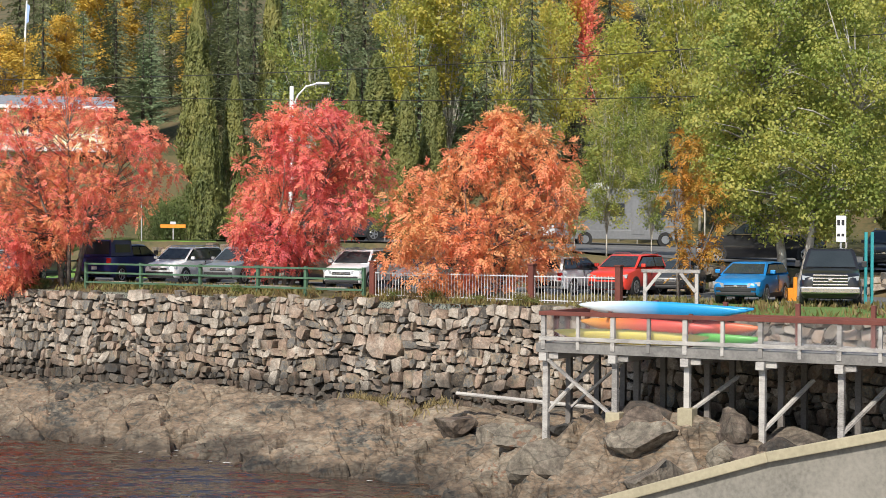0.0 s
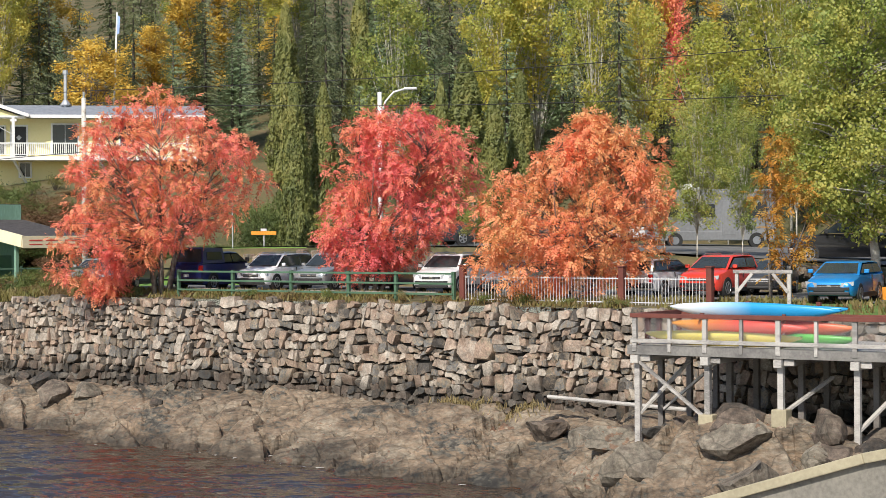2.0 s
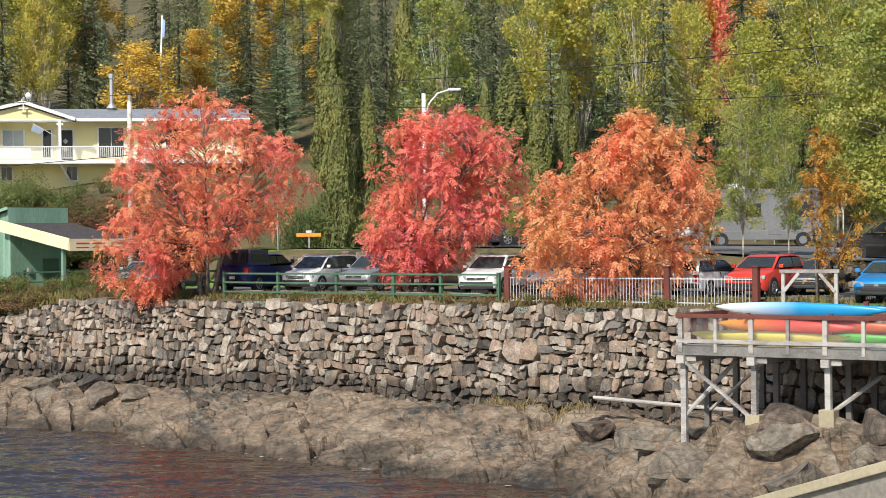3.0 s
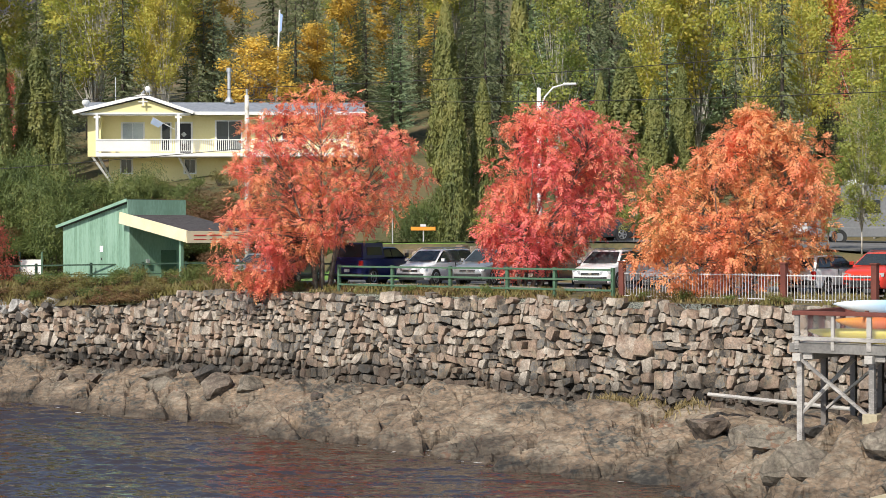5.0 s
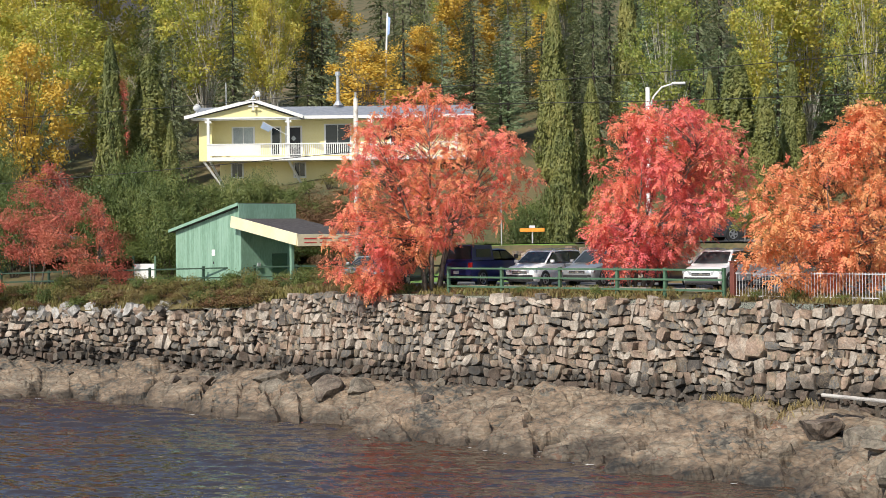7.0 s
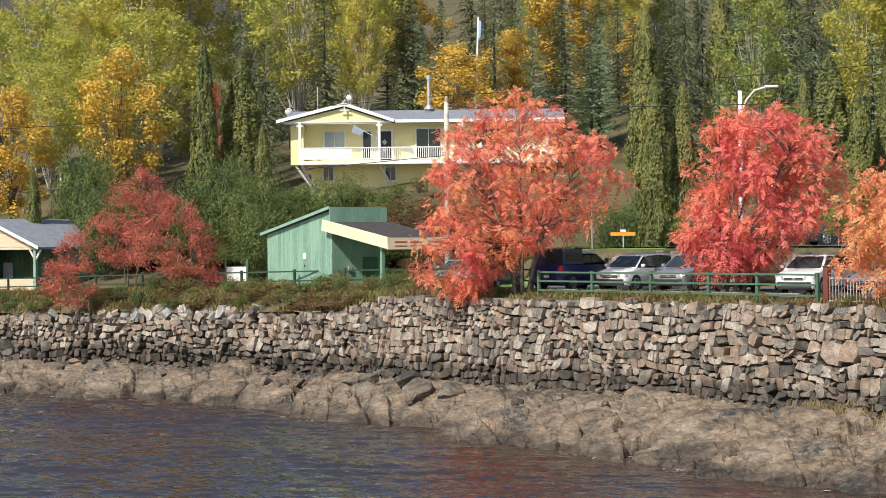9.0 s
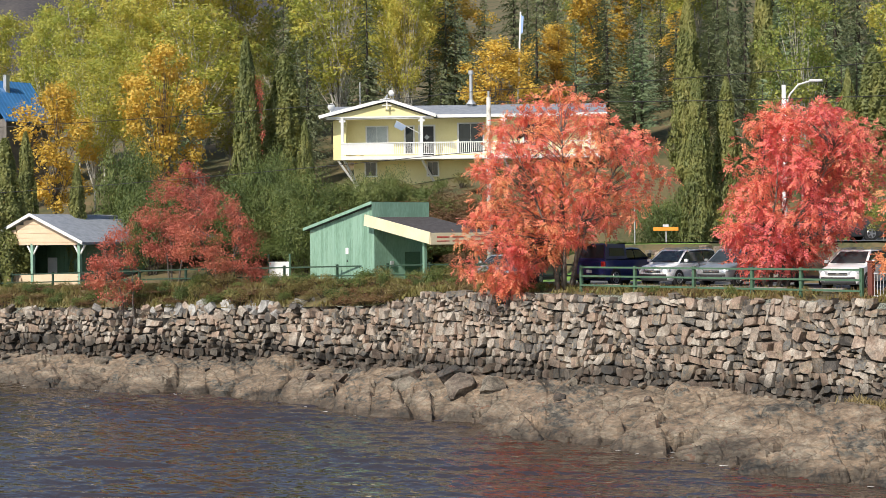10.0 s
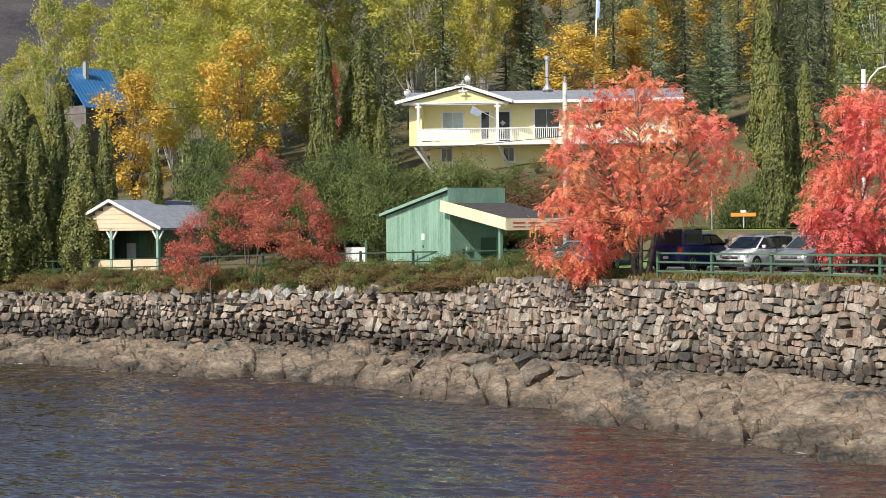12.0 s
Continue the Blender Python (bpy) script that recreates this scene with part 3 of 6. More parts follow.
def column(name, m, label, rng, height, width, leaves, bark, n, group="", leaf=0.4):
    """A dense narrow cedar or clipped evergreen."""
    t = thing(name, m, label, "tree", group)
    bm = bmesh.new()
    tube(bm, [(0, 0, -0.5), (0, 0, height * 0.9)], [0.14, 0.02], 6)
    part("trunk", bm, bark, t, smooth=True)
    k = rng.uniform(0.02, 1, size=n) ** 1.1
    a = rng.uniform(0, 2 * math.pi, size=n)
    prof = np.minimum(1, 0.62 + k * 2) * (1 - k) ** 0.62
    bumpy = np.array([0.8 + 0.5 * noise.noise((math.cos(x) * 2.6, math.sin(x) * 2.6, z * height * 0.8)) for x, z in zip(a, k)])
    r = width * 0.5 * prof * bumpy * rng.uniform(0.75, 1.08, size=n) + 0.05
    c = np.stack([r * np.cos(a), r * np.sin(a), k * height], 1)
    face = normed(np.stack([np.cos(a), np.sin(a), np.full(n, 0.45)], 1) + rng.normal(size=(n, 3)) * 0.55)
    d = normed(np.cross(face, unit(n, rng)) + np.array((0, 0, 0.5)))
    s = normed(np.cross(face, d))
    ln = leaf * rng.uniform(0.6, 1.3, size=(n, 1))
    quads("crown", c, d * ln, s * ln * 0.5, leaves, t)
    return t


def shrub(name, m, label, rng, height, width, leaves, per=38, leaf=0.16, nl=7, group=""):
    t = thing(name, m, label, "bush", group)
    lumps = []
    for i in range(nl):
        a = i * 2.399
        rr = width * 0.36 * math.sqrt(rng.uniform(0, 1))
        rx = width * rng.uniform(0.2, 0.32)
        lumps.append((rr * math.cos(a), rr * math.sin(a), min(height - rx * 0.5, rng.uniform(0.3, 0.85) * height), rx, min(rx, height * 0.35)))
    bm = bmesh.new()
    for x, y, z, rx, rz in lumps:
        tube(bm, [(x * 0.15, y * 0.15, -0.1), (x * 0.6, y * 0.6, z * 0.5), (x, y, z)], [0.03, 0.02, 0.008], 4)
    tagged(part("brushwood", bm, M_DARKBARK, t), kind="stuff")
    c, a, s = leaf_cloud(rng, lumps, per, 0.1, leaf, 0.5, 0.2)
    c[:, 2] = np.maximum(c[:, 2], 0.03)
    quads("foliage", c, a, s, leaves, t)
    return t


# ---------------------------------------------------------------- the sea wall, stone by stone
def split(rng, s0, s1, z0, z1, size):
    """Split a stretch of wall face: into courses first, then into blocks, some of them again into small stones."""
    w, h = s1 - s0, z1 - z0
    big = size * rng.uniform(0.62, 1.55)
    k = rng.uniform(0.36, 0.64)
    if h > big * 1.15 and w < h * 9:
        m = z0 + h * k
        return split(rng, s0, s1, z0, m, size) + split(rng, s0, s1, m, z1, size)
    if w > big * rng.uniform(0.95, 1.6) or w > h * 1.75:
        m = s0 + w * k
        return split(rng, s0, m, z0, z1, size) + split(rng, m, s1, z0, z1, size)
    if h > big * 0.8 and rng.random() < 0.28:
        m = z0 + h * k
        return [(s0, s1, z0, m), (s0, s1, m, z1)]
    return [(s0, s1, z0, z1)]


def warp(s, z):
    return (s + 0.18 * noise.noise((s * 0.7, z * 0.9, 11)) + 0.08 * noise.noise((s * 2.1, z * 2.1, 13)),
            z + 0.34 * noise.noise((s * 0.35, z * 0.55, 17)) + 0.13 * noise.noise((s * 1.1, z * 1.3, 19)))


def rubble(rng, s0, s1, size):
    """Outlines in s and height above the toe, corners chipped."""
    out, s = [], s0
    while s < s1:
        w = rng.uniform(4.5, 8.0)
        for a, b, c, d in split(rng, s, s + w, -0.5, 5.4, size):
            j = [rng.normal(size=2) * 0.05 for _ in range(4)]
            ring = [warp(a, c), warp(b, c), warp(b, d), warp(a, d)]
            ring = [(p[0] + q[0], p[1] + q[1]) for p, q in zip(ring, j)]
            poly = []
            for i in range(4):
                p, q, r = ring[i], ring[i - 1], ring[(i + 1) % 4]
                if rng.random() < 0.55:
                    k, l = rng.uniform(0.05, 0.42), rng.uniform(0.05, 0.42)
                    poly += [(p[0] + (q[0] - p[0]) * k, p[1] + (q[1] - p[1]) * k), (p[0] + (r[0] - p[0]) * l, p[1] + (r[1] - p[1]) * l)]
                else:
                    poly.append(p)
            out.append((sum(p[0] for p in ring) / 4, sum(p[1] for p in ring) / 4, poly))
        s += w
    return out


def stone_solid(rng, outline, depth, chip):
    """A quarried block from its outline about its middle: back ring, edge ring and an uneven face."""
    o = []
    for i, p in enumerate(outline):
        q = outline[(i + 1) % len(outline)]
        if math.hypot(q[0] - p[0], q[1] - p[1]) > 0.035:
            o.append((p[0] * rng.uniform(1 - chip, 1.0), p[1] * rng.uniform(1 - chip, 1.0)))
    n = len(o)
    if n < 3:
        return None
    vs = [(x, 0.3, z) for x, z in o] + [(x, -depth * rng.uniform(0.35, 0.8), z) for x, z in o]
    tx, tz, ins = rng.normal() * 0.15, rng.normal() * 0.16, rng.uniform(0.91, 0.98)
    vs += [(x * ins, -depth + x * tx + z * tz + rng.normal() * 0.012, z * ins) for x, z in o]
    fs = [(r * n + i, r * n + (i + 1) % n, (r + 1) * n + (i + 1) % n, (r + 1) * n + i) for r in (0, 1) for i in range(n)]
    fs.append(tuple(2 * n + i for i in range(n)))
    return vs, fs


# backing sheet behind the stones, coloured as the shade in their gaps
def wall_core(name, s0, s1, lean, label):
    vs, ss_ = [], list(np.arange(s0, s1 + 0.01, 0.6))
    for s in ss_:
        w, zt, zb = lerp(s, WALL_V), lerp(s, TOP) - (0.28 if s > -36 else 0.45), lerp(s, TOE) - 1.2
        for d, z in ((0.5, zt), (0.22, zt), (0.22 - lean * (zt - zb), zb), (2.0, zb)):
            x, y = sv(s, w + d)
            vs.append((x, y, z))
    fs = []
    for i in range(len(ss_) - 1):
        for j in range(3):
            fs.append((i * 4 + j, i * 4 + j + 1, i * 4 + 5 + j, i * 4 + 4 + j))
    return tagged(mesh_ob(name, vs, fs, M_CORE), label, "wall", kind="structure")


LEAN = 0.10
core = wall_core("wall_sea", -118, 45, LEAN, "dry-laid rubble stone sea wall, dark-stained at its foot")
rng = rg(11)
far_v, far_f, n_part = [], [], 0
laid = [(p, True) for p in rubble(rng, -37, 40, 0.56)] + [(p, False) for p in rubble(rng, -118, -37, 0.56)]
for (sc, zr, poly), tall in laid:
    zt = lerp(sc, TOP) + (0.08 * noise.noise((sc * 0.9, 0, 5)) if tall else 0.25 * noise.noise((sc * 0.4, 0, 5)))
    zc = lerp(sc, TOE) - 0.2 + zr
    if zc > zt + 0.0:
        continue
    v = lerp(sc, WALL_V) + 0.14 - LEAN * (zt - zc) + rng.normal() * (0.04 if tall else 0.12)
    if not tall:
        v += max(0, zc - zt + 1.2) * 0.12
    x, y = sv(sc, v)
    along = -36 + math.degrees(math.atan(lerp(sc + 0.5, WALL_V) - lerp(sc - 0.5, WALL_V)))
    m = pose(x, y, zc, -5 + rng.normal() * (3 if tall else 9), rng.normal() * (4.0 if tall else 9), along + rng.normal() * (3 if tall else 14))
    keep = -17.5 < sc < 0.5 and n_part < 300
    made = stone_solid(rng, [((a - sc) * 0.98, min((b - zr) * 0.97, zt + 0.14 - zc)) for a, b in poly], rng.uniform(0.08, 0.24), 0.10 if tall else 0.22)
    if made is None:
        continue
    vs, fs = made
    if keep:
        ob = mesh_ob("stone", vs, fs, M_STONE, core)
        ob.matrix_world = m
        n_part += 1
    else:
        o = len(far_v)
        far_v += [m @ Vector(p) for p in vs]
        far_f += [tuple(i + o for i in f) for f in fs]
# tumbled pale blocks along the crest of the lower stretch
for k in range(150):
    s = rng.uniform(-75, -44) if k < 90 else rng.uniform(-110, -38)
    size = rng.uniform(0.3, 0.95)
    x, y = sv(s, lerp(s, WALL_V) + rng.uniform(0.1, 1.3))
    m = pose(x, y, lerp(s, TOP) + rng.uniform(-0.3, 0.15), rng.uniform(-70, 30), rng.normal() * 18, -36 + rng.normal() * 30)
    made = stone_solid(rng, [(size * 0.5 * math.cos(a) * rng.uniform(0.8, 1.2), size * 0.36 * math.sin(a) * rng.uniform(0.8, 1.2)) for a in (0.3, 1.3, 2.5, 3.5, 4.5, 5.6)], 0.15, 0.1)
    if made:
        o = len(far_v)
        far_v += [m @ Vector(p) for p in made[0]]
        far_f += [tuple(i + o for i in f) for f in made[1]]
pale = [(0.20, 0.195, 0.185), (0.29, 0.28, 0.265), (0.37, 0.36, 0.34)]
M_PALE = grained(material("pale quarried stone", pale, 0.8, 0.9, 0.5, world=True), 2.5)
for k in range(64):
    s = -52.5 + rng.normal() * 3.6
    size = rng.uniform(0.4, 1.5)
    x, y = sv(s, lerp(s, WALL_V) + rng.uniform(0.2, 1.8))
    made = stone_solid(rng, [(size * 0.55 * math.cos(a) * rng.uniform(0.7, 1.2), size * 0.36 * math.sin(a) * rng.uniform(0.7, 1.2)) for a in (0.3, 1.3, 2.5, 3.5, 4.5, 5.6)], 0.18, 0.1)
    if made:
        ob = mesh_ob("boulder", made[0], made[1], M_PALE)
        ob.matrix_world = pose(x, y, lerp(s, TOP) + rng.uniform(-0.1, 0.3), rng.uniform(-60, 20), rng.normal() * 20, -36 + rng.normal() * 30)
        tagged(ob, "pale quarried block tumbled on the rubble's crest", "boulder", "pale blocks on the crest")
tagged(mesh_ob("stonework", far_v, far_f, M_STONE_FAR, core), kind="stuff")

# ---------------------------------------------------------------- trees along the sea wall
def stand(x, y, turn=0.0, w=1.0, h=1.0):
    return pose(x, y, ground_at(x, y), 0, 0, turn) @ Matrix.Diagonal((w, w, h, 1))


G = "rowan trees along the wall"
crown_tree("rowan_tree", stand(-17.2, 81.8, 12), "red rowan tree in autumn leaf at the wall's edge", rg(21), [(0.0, -3.4, -1.6), (1.2, -5.6, -0.6), (2.5, -5.8, 2.1), (3.4, -5.0, 4.7), (5.1, -4.6, 5.2), (6.7, -4.6, 4.8), (7.7, -4.1, 3.4), (8.8, -2.8, 1.9), (9.4, -1.0, 0.8)], 380, 0.32, 0.6, L_RED, M_BARK, 7, 0.085, "pinnate", G)
crown_tree("rowan_tree", stand(-7.2, 77.2, 5), "crimson rowan tree in autumn leaf by the fence", rg(22), [(0.8, -1.4, 0.2), (1.3, -2.0, 2.2), (2.2, -2.4, 3.2), (3.4, -2.6, 4.7), (4.9, -1.6, 5.2), (6.3, -1.7, 4.9), (7.2, -1.3, 4.5), (8.0, -0.6, 3.0)], 300, 0.32, 0.56, L_RED, M_BARK, 6, 0.075, "pinnate", G)
crown_tree("rowan_tree", stand(1.8, 69.6, -2), "orange rowan tree with drooping leaves by the fence", rg(23), [(-0.1, -1.8, -0.6), (0.6, -3.7, 2.4), (1.7, -4.3, 3.7), (2.8, -4.2, 4.0), (4.2, -4.2, 4.3), (5.2, -2.2, 3.7), (6.1, -1.4, 3.2), (6.9, -0.8, 1.6), (7.3, -0.3, 0.8)], 330, 0.3, 0.55, L_ORANGE, M_BARK, 6, 0.065, "pinnate", G)
crown_tree("rowan_tree", stand(9.2, 67.4, -8), "thin amber rowan sapling beside a blue car", rg(25), [(0.6, -0.6, 0.9), (1.6, -1.2, 1.3), (3.0, -1.2, 1.9), (4.2, -1.2, 1.6), (5.4, -0.9, 1.0), (6.3, -0.4, 0.4)], 34, 0.22, 0.4, L_AMBER, M_BARK, 3, 0.045, "pinnate", G)
crown_tree("poplar_tree", stand(13.9, 71.5, -11), "tall green poplar with pale twin trunk and yellowing crown", rg(26), [(2.5, -1.5, 2.6), (3.4, -3.4, 4.0), (4.8, -4.8, 4.8), (6.5, -5.0, 5.2), (8.5, -4.7, 5.2), (10.4, -4.2, 4.8), (11.8, -3.4, 4.2), (13.2, -1.5, 2.6)], 250, 0.5, 0.95, L_YPOPLAR, M_PALEBARK, 2, 0.19, (70, 0.16, 0.13, 0.8, 0.2, 0.5))
G = "red maples on the bank"
FINE = (75, 0.13, 0.11, 0.6, 0.3, 0.7)
crown_tree("maple_tree", stand(-46.3, 102.0, 25), "dull red maple in thin autumn leaf by a shelter", rg(27), [(1.6, -1.2, 1.0), (2.5, -2.5, 1.8), (4.5, -2.8, 3.4), (6.2, -1.2, 3.2), (7.5, 0.4, 2.0)], 115, 0.35, 0.6, L_MAPLE, M_BARK, 3, 0.06, FINE, G)
crown_tree("maple_tree", stand(-40.7, 97.0, 23), "small round red maple on the grassy bank", rg(28), [(0.4, 1.2, 2.8), (1.2, -1.8, 2.8), (2.0, -3.5, 2.4), (3.5, -3.6, 2.2), (5.0, -1.8, 1.2), (5.6, -0.8, 0.4)], 120, 0.3, 0.55, L_MAPLE, M_BARK, 2, 0.05, FINE, G)
crown_tree("maple_tree", stand(-46.2, 95.6, 25), "low red maple at the top of the rubble", rg(29), [(0.7, -2.4, 0.7), (2.0, -3.0, 0.9), (3.5, -2.6, 1.0), (4.9, -1.5, 0.4)], 70, 0.3, 0.5, L_MAPLE, M_BARK, 2, 0.045, FINE, G)

# ---------------------------------------------------------------- the woods: trees that stand out, then the rest
ASPENS = [(-86.2, 152.3, 16.2, 8.0), (-80.0, 149.0, 16.5, 7.5), (-75.6, 146.7, 17.2, 8.4), (-69.8, 144, 16.1, 6.6), (-64.5, 146.4, 16.6, 8.1), (-62.5, 152.7, 15.8, 7.3), (-48.9, 141.8, 13.9, 7.1), (-42.9, 141.6, 11.8, 4.5), (-71.5, 151, 14.5, 8.9), (-2.3, 125, 13.1, 5.6), (4.2, 117.9, 11.5, 4.1), (7.1, 114.8, 10.3, 4), (10.6, 107.5, 9.8, 4.8), (-44.3, 143.3, 11.9, 5.2), (15.7, 108.9, 14, 5.6), (15.7, 106.8, 13.9, 5.1), (11.5, 105.4, 9.7, 3.7), (21, 92.7, 13.1, 6), (-67.6, 150.5, 13, 7.9), (-23.9, 158.2, 8, 4.6)]
GOLDS = [(-66.0, 124.0, 11.5, 6.4), (-56.8, 123.5, 13.2, 6.2), (-31.5, 146.6, 8.5, 5.2), (-34.5, 137.8, 7.7, 4.5), (-29.4, 157.3, 10.4, 5.6), (-21.2, 148.5, 9.4, 2.9), (-1.6, 150, 6, 3.8), (8.3, 134.8, 11.6, 3.9), (-32.4, 146.5, 9.1, 4.8)]
SPRUCES = [(-53.3, 140.2, 14.2, 4.8), (-39.6, 144.7, 12.9, 5.2), (-24.3, 148, 11, 5.7), (-17.1, 139, 8, 4.4), (-49.5, 133.1, 9.5, 3.2), (-40.4, 144.5, 12.3, 5.7), (-17.6, 138.9, 8, 4.9), (-17.4, 149, 8.2, 4.8), (3.5, 135, 12.8, 5.6), (7.2, 139.8, 11.5, 6.2), (12.8, 119.3, 11.2, 4.2), (15.5, 124, 10.5, 4.4), (4.1, 139.9, 12.1, 5.8), (-20.8, 143.5, 8, 5.1), (-17.4, 149, 9.3, 5.7), (-16.4, 134, 8, 3.9)]
PINES = [(-22.5, 133.1, 8, 5.1), (-11.4, 129.5, 11.4, 5.4), (-8.4, 134.7, 11.2, 5.1), (-9.8, 129.6, 9.6, 5.8), (-12.3, 139.5, 10.4, 5.8), (-21.9, 133.2, 8, 5.1), (-6.1, 134.9, 9.3, 4.7), (-10.1, 134.6, 11, 5.6), (-5.9, 127.9, 11.1, 4.5)]
CEDARS = [(-14.3, 107, 10.6, 2.6), (-12.8, 109.2, 10.4, 2.8), (-4.4, 117.9, 11.2, 4.9), (-0.7, 116, 9.6, 4.4), (-2.4, 113, 9.4, 4.3), (11.3, 117.5, 10.3, 3.4), (-14.7, 111, 10.7, 2.8), (-5.6, 109.9, 10, 3.1), (-67.1, 109, 11.3, 4.9), (-66.8, 113.8, 11.9, 5.4), (-62.9, 113.8, 9.4, 3.7), (-60.2, 106.1, 9, 3.5), (-43.1, 117.4, 6.5, 3), (-56.1, 108.4, 7.5, 2.7), (-66, 105, 9.5, 3.9)]
REDTS = [(10.9, 134.6, 11.7, 3.2), (-54.9, 137.5, 6.3, 2.8), (10.5, 135.6, 11.3, 3)]
BUSHS = [(-44, 109.5, 4.8, 4.5), (-41.9, 114.6, 4.4, 4.6), (-39.2, 117.6, 2.5, 5.9), (-35.7, 116.7, 2.2, 4.3), (-39.8, 104.7, 4.3, 4.3), (-32.2, 115.6, 2.4, 3.4), (-54.8, 113.5, 5.3, 4.4), (-43.8, 105.2, 3.2, 3.3), (-37.6, 116.1, 2.6, 4.3), (-32.9, 113.3, 3.3, 3.4), (-54.2, 113.7, 5, 4.8), (-49.6, 118, 4.1, 4.1), (-43, 109.9, 4.4, 3.7)]


KINDS = {}


def grove(kind, makers, h0, w0):
    """Prototypes of a kind, each of them one of the trees that stand there; more are copied from them."""
    KINDS[kind] = [makers, [None] * len(makers), h0, w0, 0]


def plant(kind, x, y, h, w, turn):
    makers, made, h0, w0, i = KINDS[kind]
    KINDS[kind][4] += 1
    k = i % len(makers)
    m = stand(x, y, turn, w / w0, h / h0)
    if made[k] is None:
        made[k] = makers[k](m)
    else:
        copy_thing(made[k], m)


W = "autumn woods on the hillside"
grove("aspen", [lambda m, q=q: broad_tree("aspen_tree", m, "slender aspen with yellow-green leaves and pale trunk", rg(40 + q), 12, 5, 4.0, 44, 0.15, 105, L_ASPEN, M_BIRCH, r0=0.05, slim=0.85, droop=0.1, lump=0.13, spread=0.2, group=W) for q in range(4)], 12, 5)
grove("poplar", [lambda m, q=q: broad_tree("poplar_tree", m, "green poplar beginning to turn yellow", rg(50 + q), 12, 5, 2.4, 44, 0.15, 105, L_POPLAR, M_BIRCH, r0=0.05, slim=0.85, droop=0.1, lump=0.13, spread=0.2, group=W) for q in range(3)], 12, 5)
grove("gold", [lambda m, q=q: broad_tree("maple_tree", m, "golden-orange maple in full autumn colour", rg(60 + q), 10, 5, 1.6, 28, 0.17, 100, L_GOLD, M_BARK, r0=0.07, slim=0.9, droop=0.1, lump=0.15, spread=0.18, group=W) for q in range(3)], 10, 5)
grove("redt", [lambda m: broad_tree("maple_tree", m, "scarlet maple among dark conifers", rg(65), 9, 4, 1.6, 24, 0.17, 90, L_RED, M_BARK, r0=0.09, slim=0.8, droop=0.1, lump=0.2, spread=0.22, group=W)], 9, 4)
grove("spruce", [lambda m, q=q: conifer("spruce_tree", m, "dark green spruce with drooping boughs", rg(70 + q), 12, 5, L_SPRUCE, M_DARKBARK, 44, 9, 0.12, 0.4, 0.34, 0.1, group=W) for q in range(4)], 12, 5)
grove("pine", [lambda m, q=q: conifer("pine_tree", m, "blue-green pine with open boughs", rg(80 + q), 12, 5, L_PINE, M_DARKBARK, 36, 9, 0.25, -0.1, 0.36, 0.14, group=W) for q in range(3)], 12, 5)
grove("cedar", [lambda m, q=q: column("cedar_tree", m, "dense olive-green cedar with a pointed top", rg(90 + q), 10, 4, L_CEDAR, M_DARKBARK, 15000, group=W, leaf=0.24) for q in range(3)], 10, 4)
grove("bush", [lambda m, q=q: shrub("bush", m, "rounded dark green bush below the house", rg(100 + q), 3.4, 4.4, L_BUSH, 130, 0.11, 12, group="bushes on the slope") for q in range(3)], 3.4, 4.4)
grove("russet", [lambda m: shrub("bush", m, "russet-brown autumn bush on the slope", rg(110), 3.0, 3.6, L_BROWN, 130, 0.11, 10, group="bushes on the slope")], 3.0, 3.6)

taken = []
rng = rg(5)
for kind, places in (("aspen", ASPENS), ("gold", GOLDS), ("spruce", SPRUCES), ("pine", PINES), ("cedar", CEDARS), ("redt", REDTS), ("bush", BUSHS)):
    for x, y, h, w in places:
        if kind == "aspen" and x > 0 and rng.random() < 0.3:
            kind_ = "poplar"
        else:
            kind_ = kind
        plant(kind_, x, y, min(h, 1.0) if kind == "bush" and x > -42.5 else h, w * (0.92 if kind == "aspen" else 1.1 if kind == "gold" else 1.0), rng.uniform(0, 360))
        if kind != "bush":
            taken.append((x, y))
for x, y in ((-31, 113.5), (-27.5, 114), (-24, 112), (-20, 111), (-17, 112)):
    plant("russet" if x < -25 else "bush", x, y, 3.0, 3.8, rng.uniform(0, 360))
for x, y, h, w in ((-64.5, 104.0, 9.8, 6.0), (-66.5, 107.0, 10.5, 6.0)):
    plant("cedar", x, y + 3, h, w, rng.uniform(0, 360))
for x, y, h, w in ((-77.2, 130.5, 15.5, 6.0), (-80.5, 131.0, 14.0, 6.5)):
    plant("poplar", x, y, h, w, rng.uniform(0, 360))
    taken.append((x, y))
count = 0
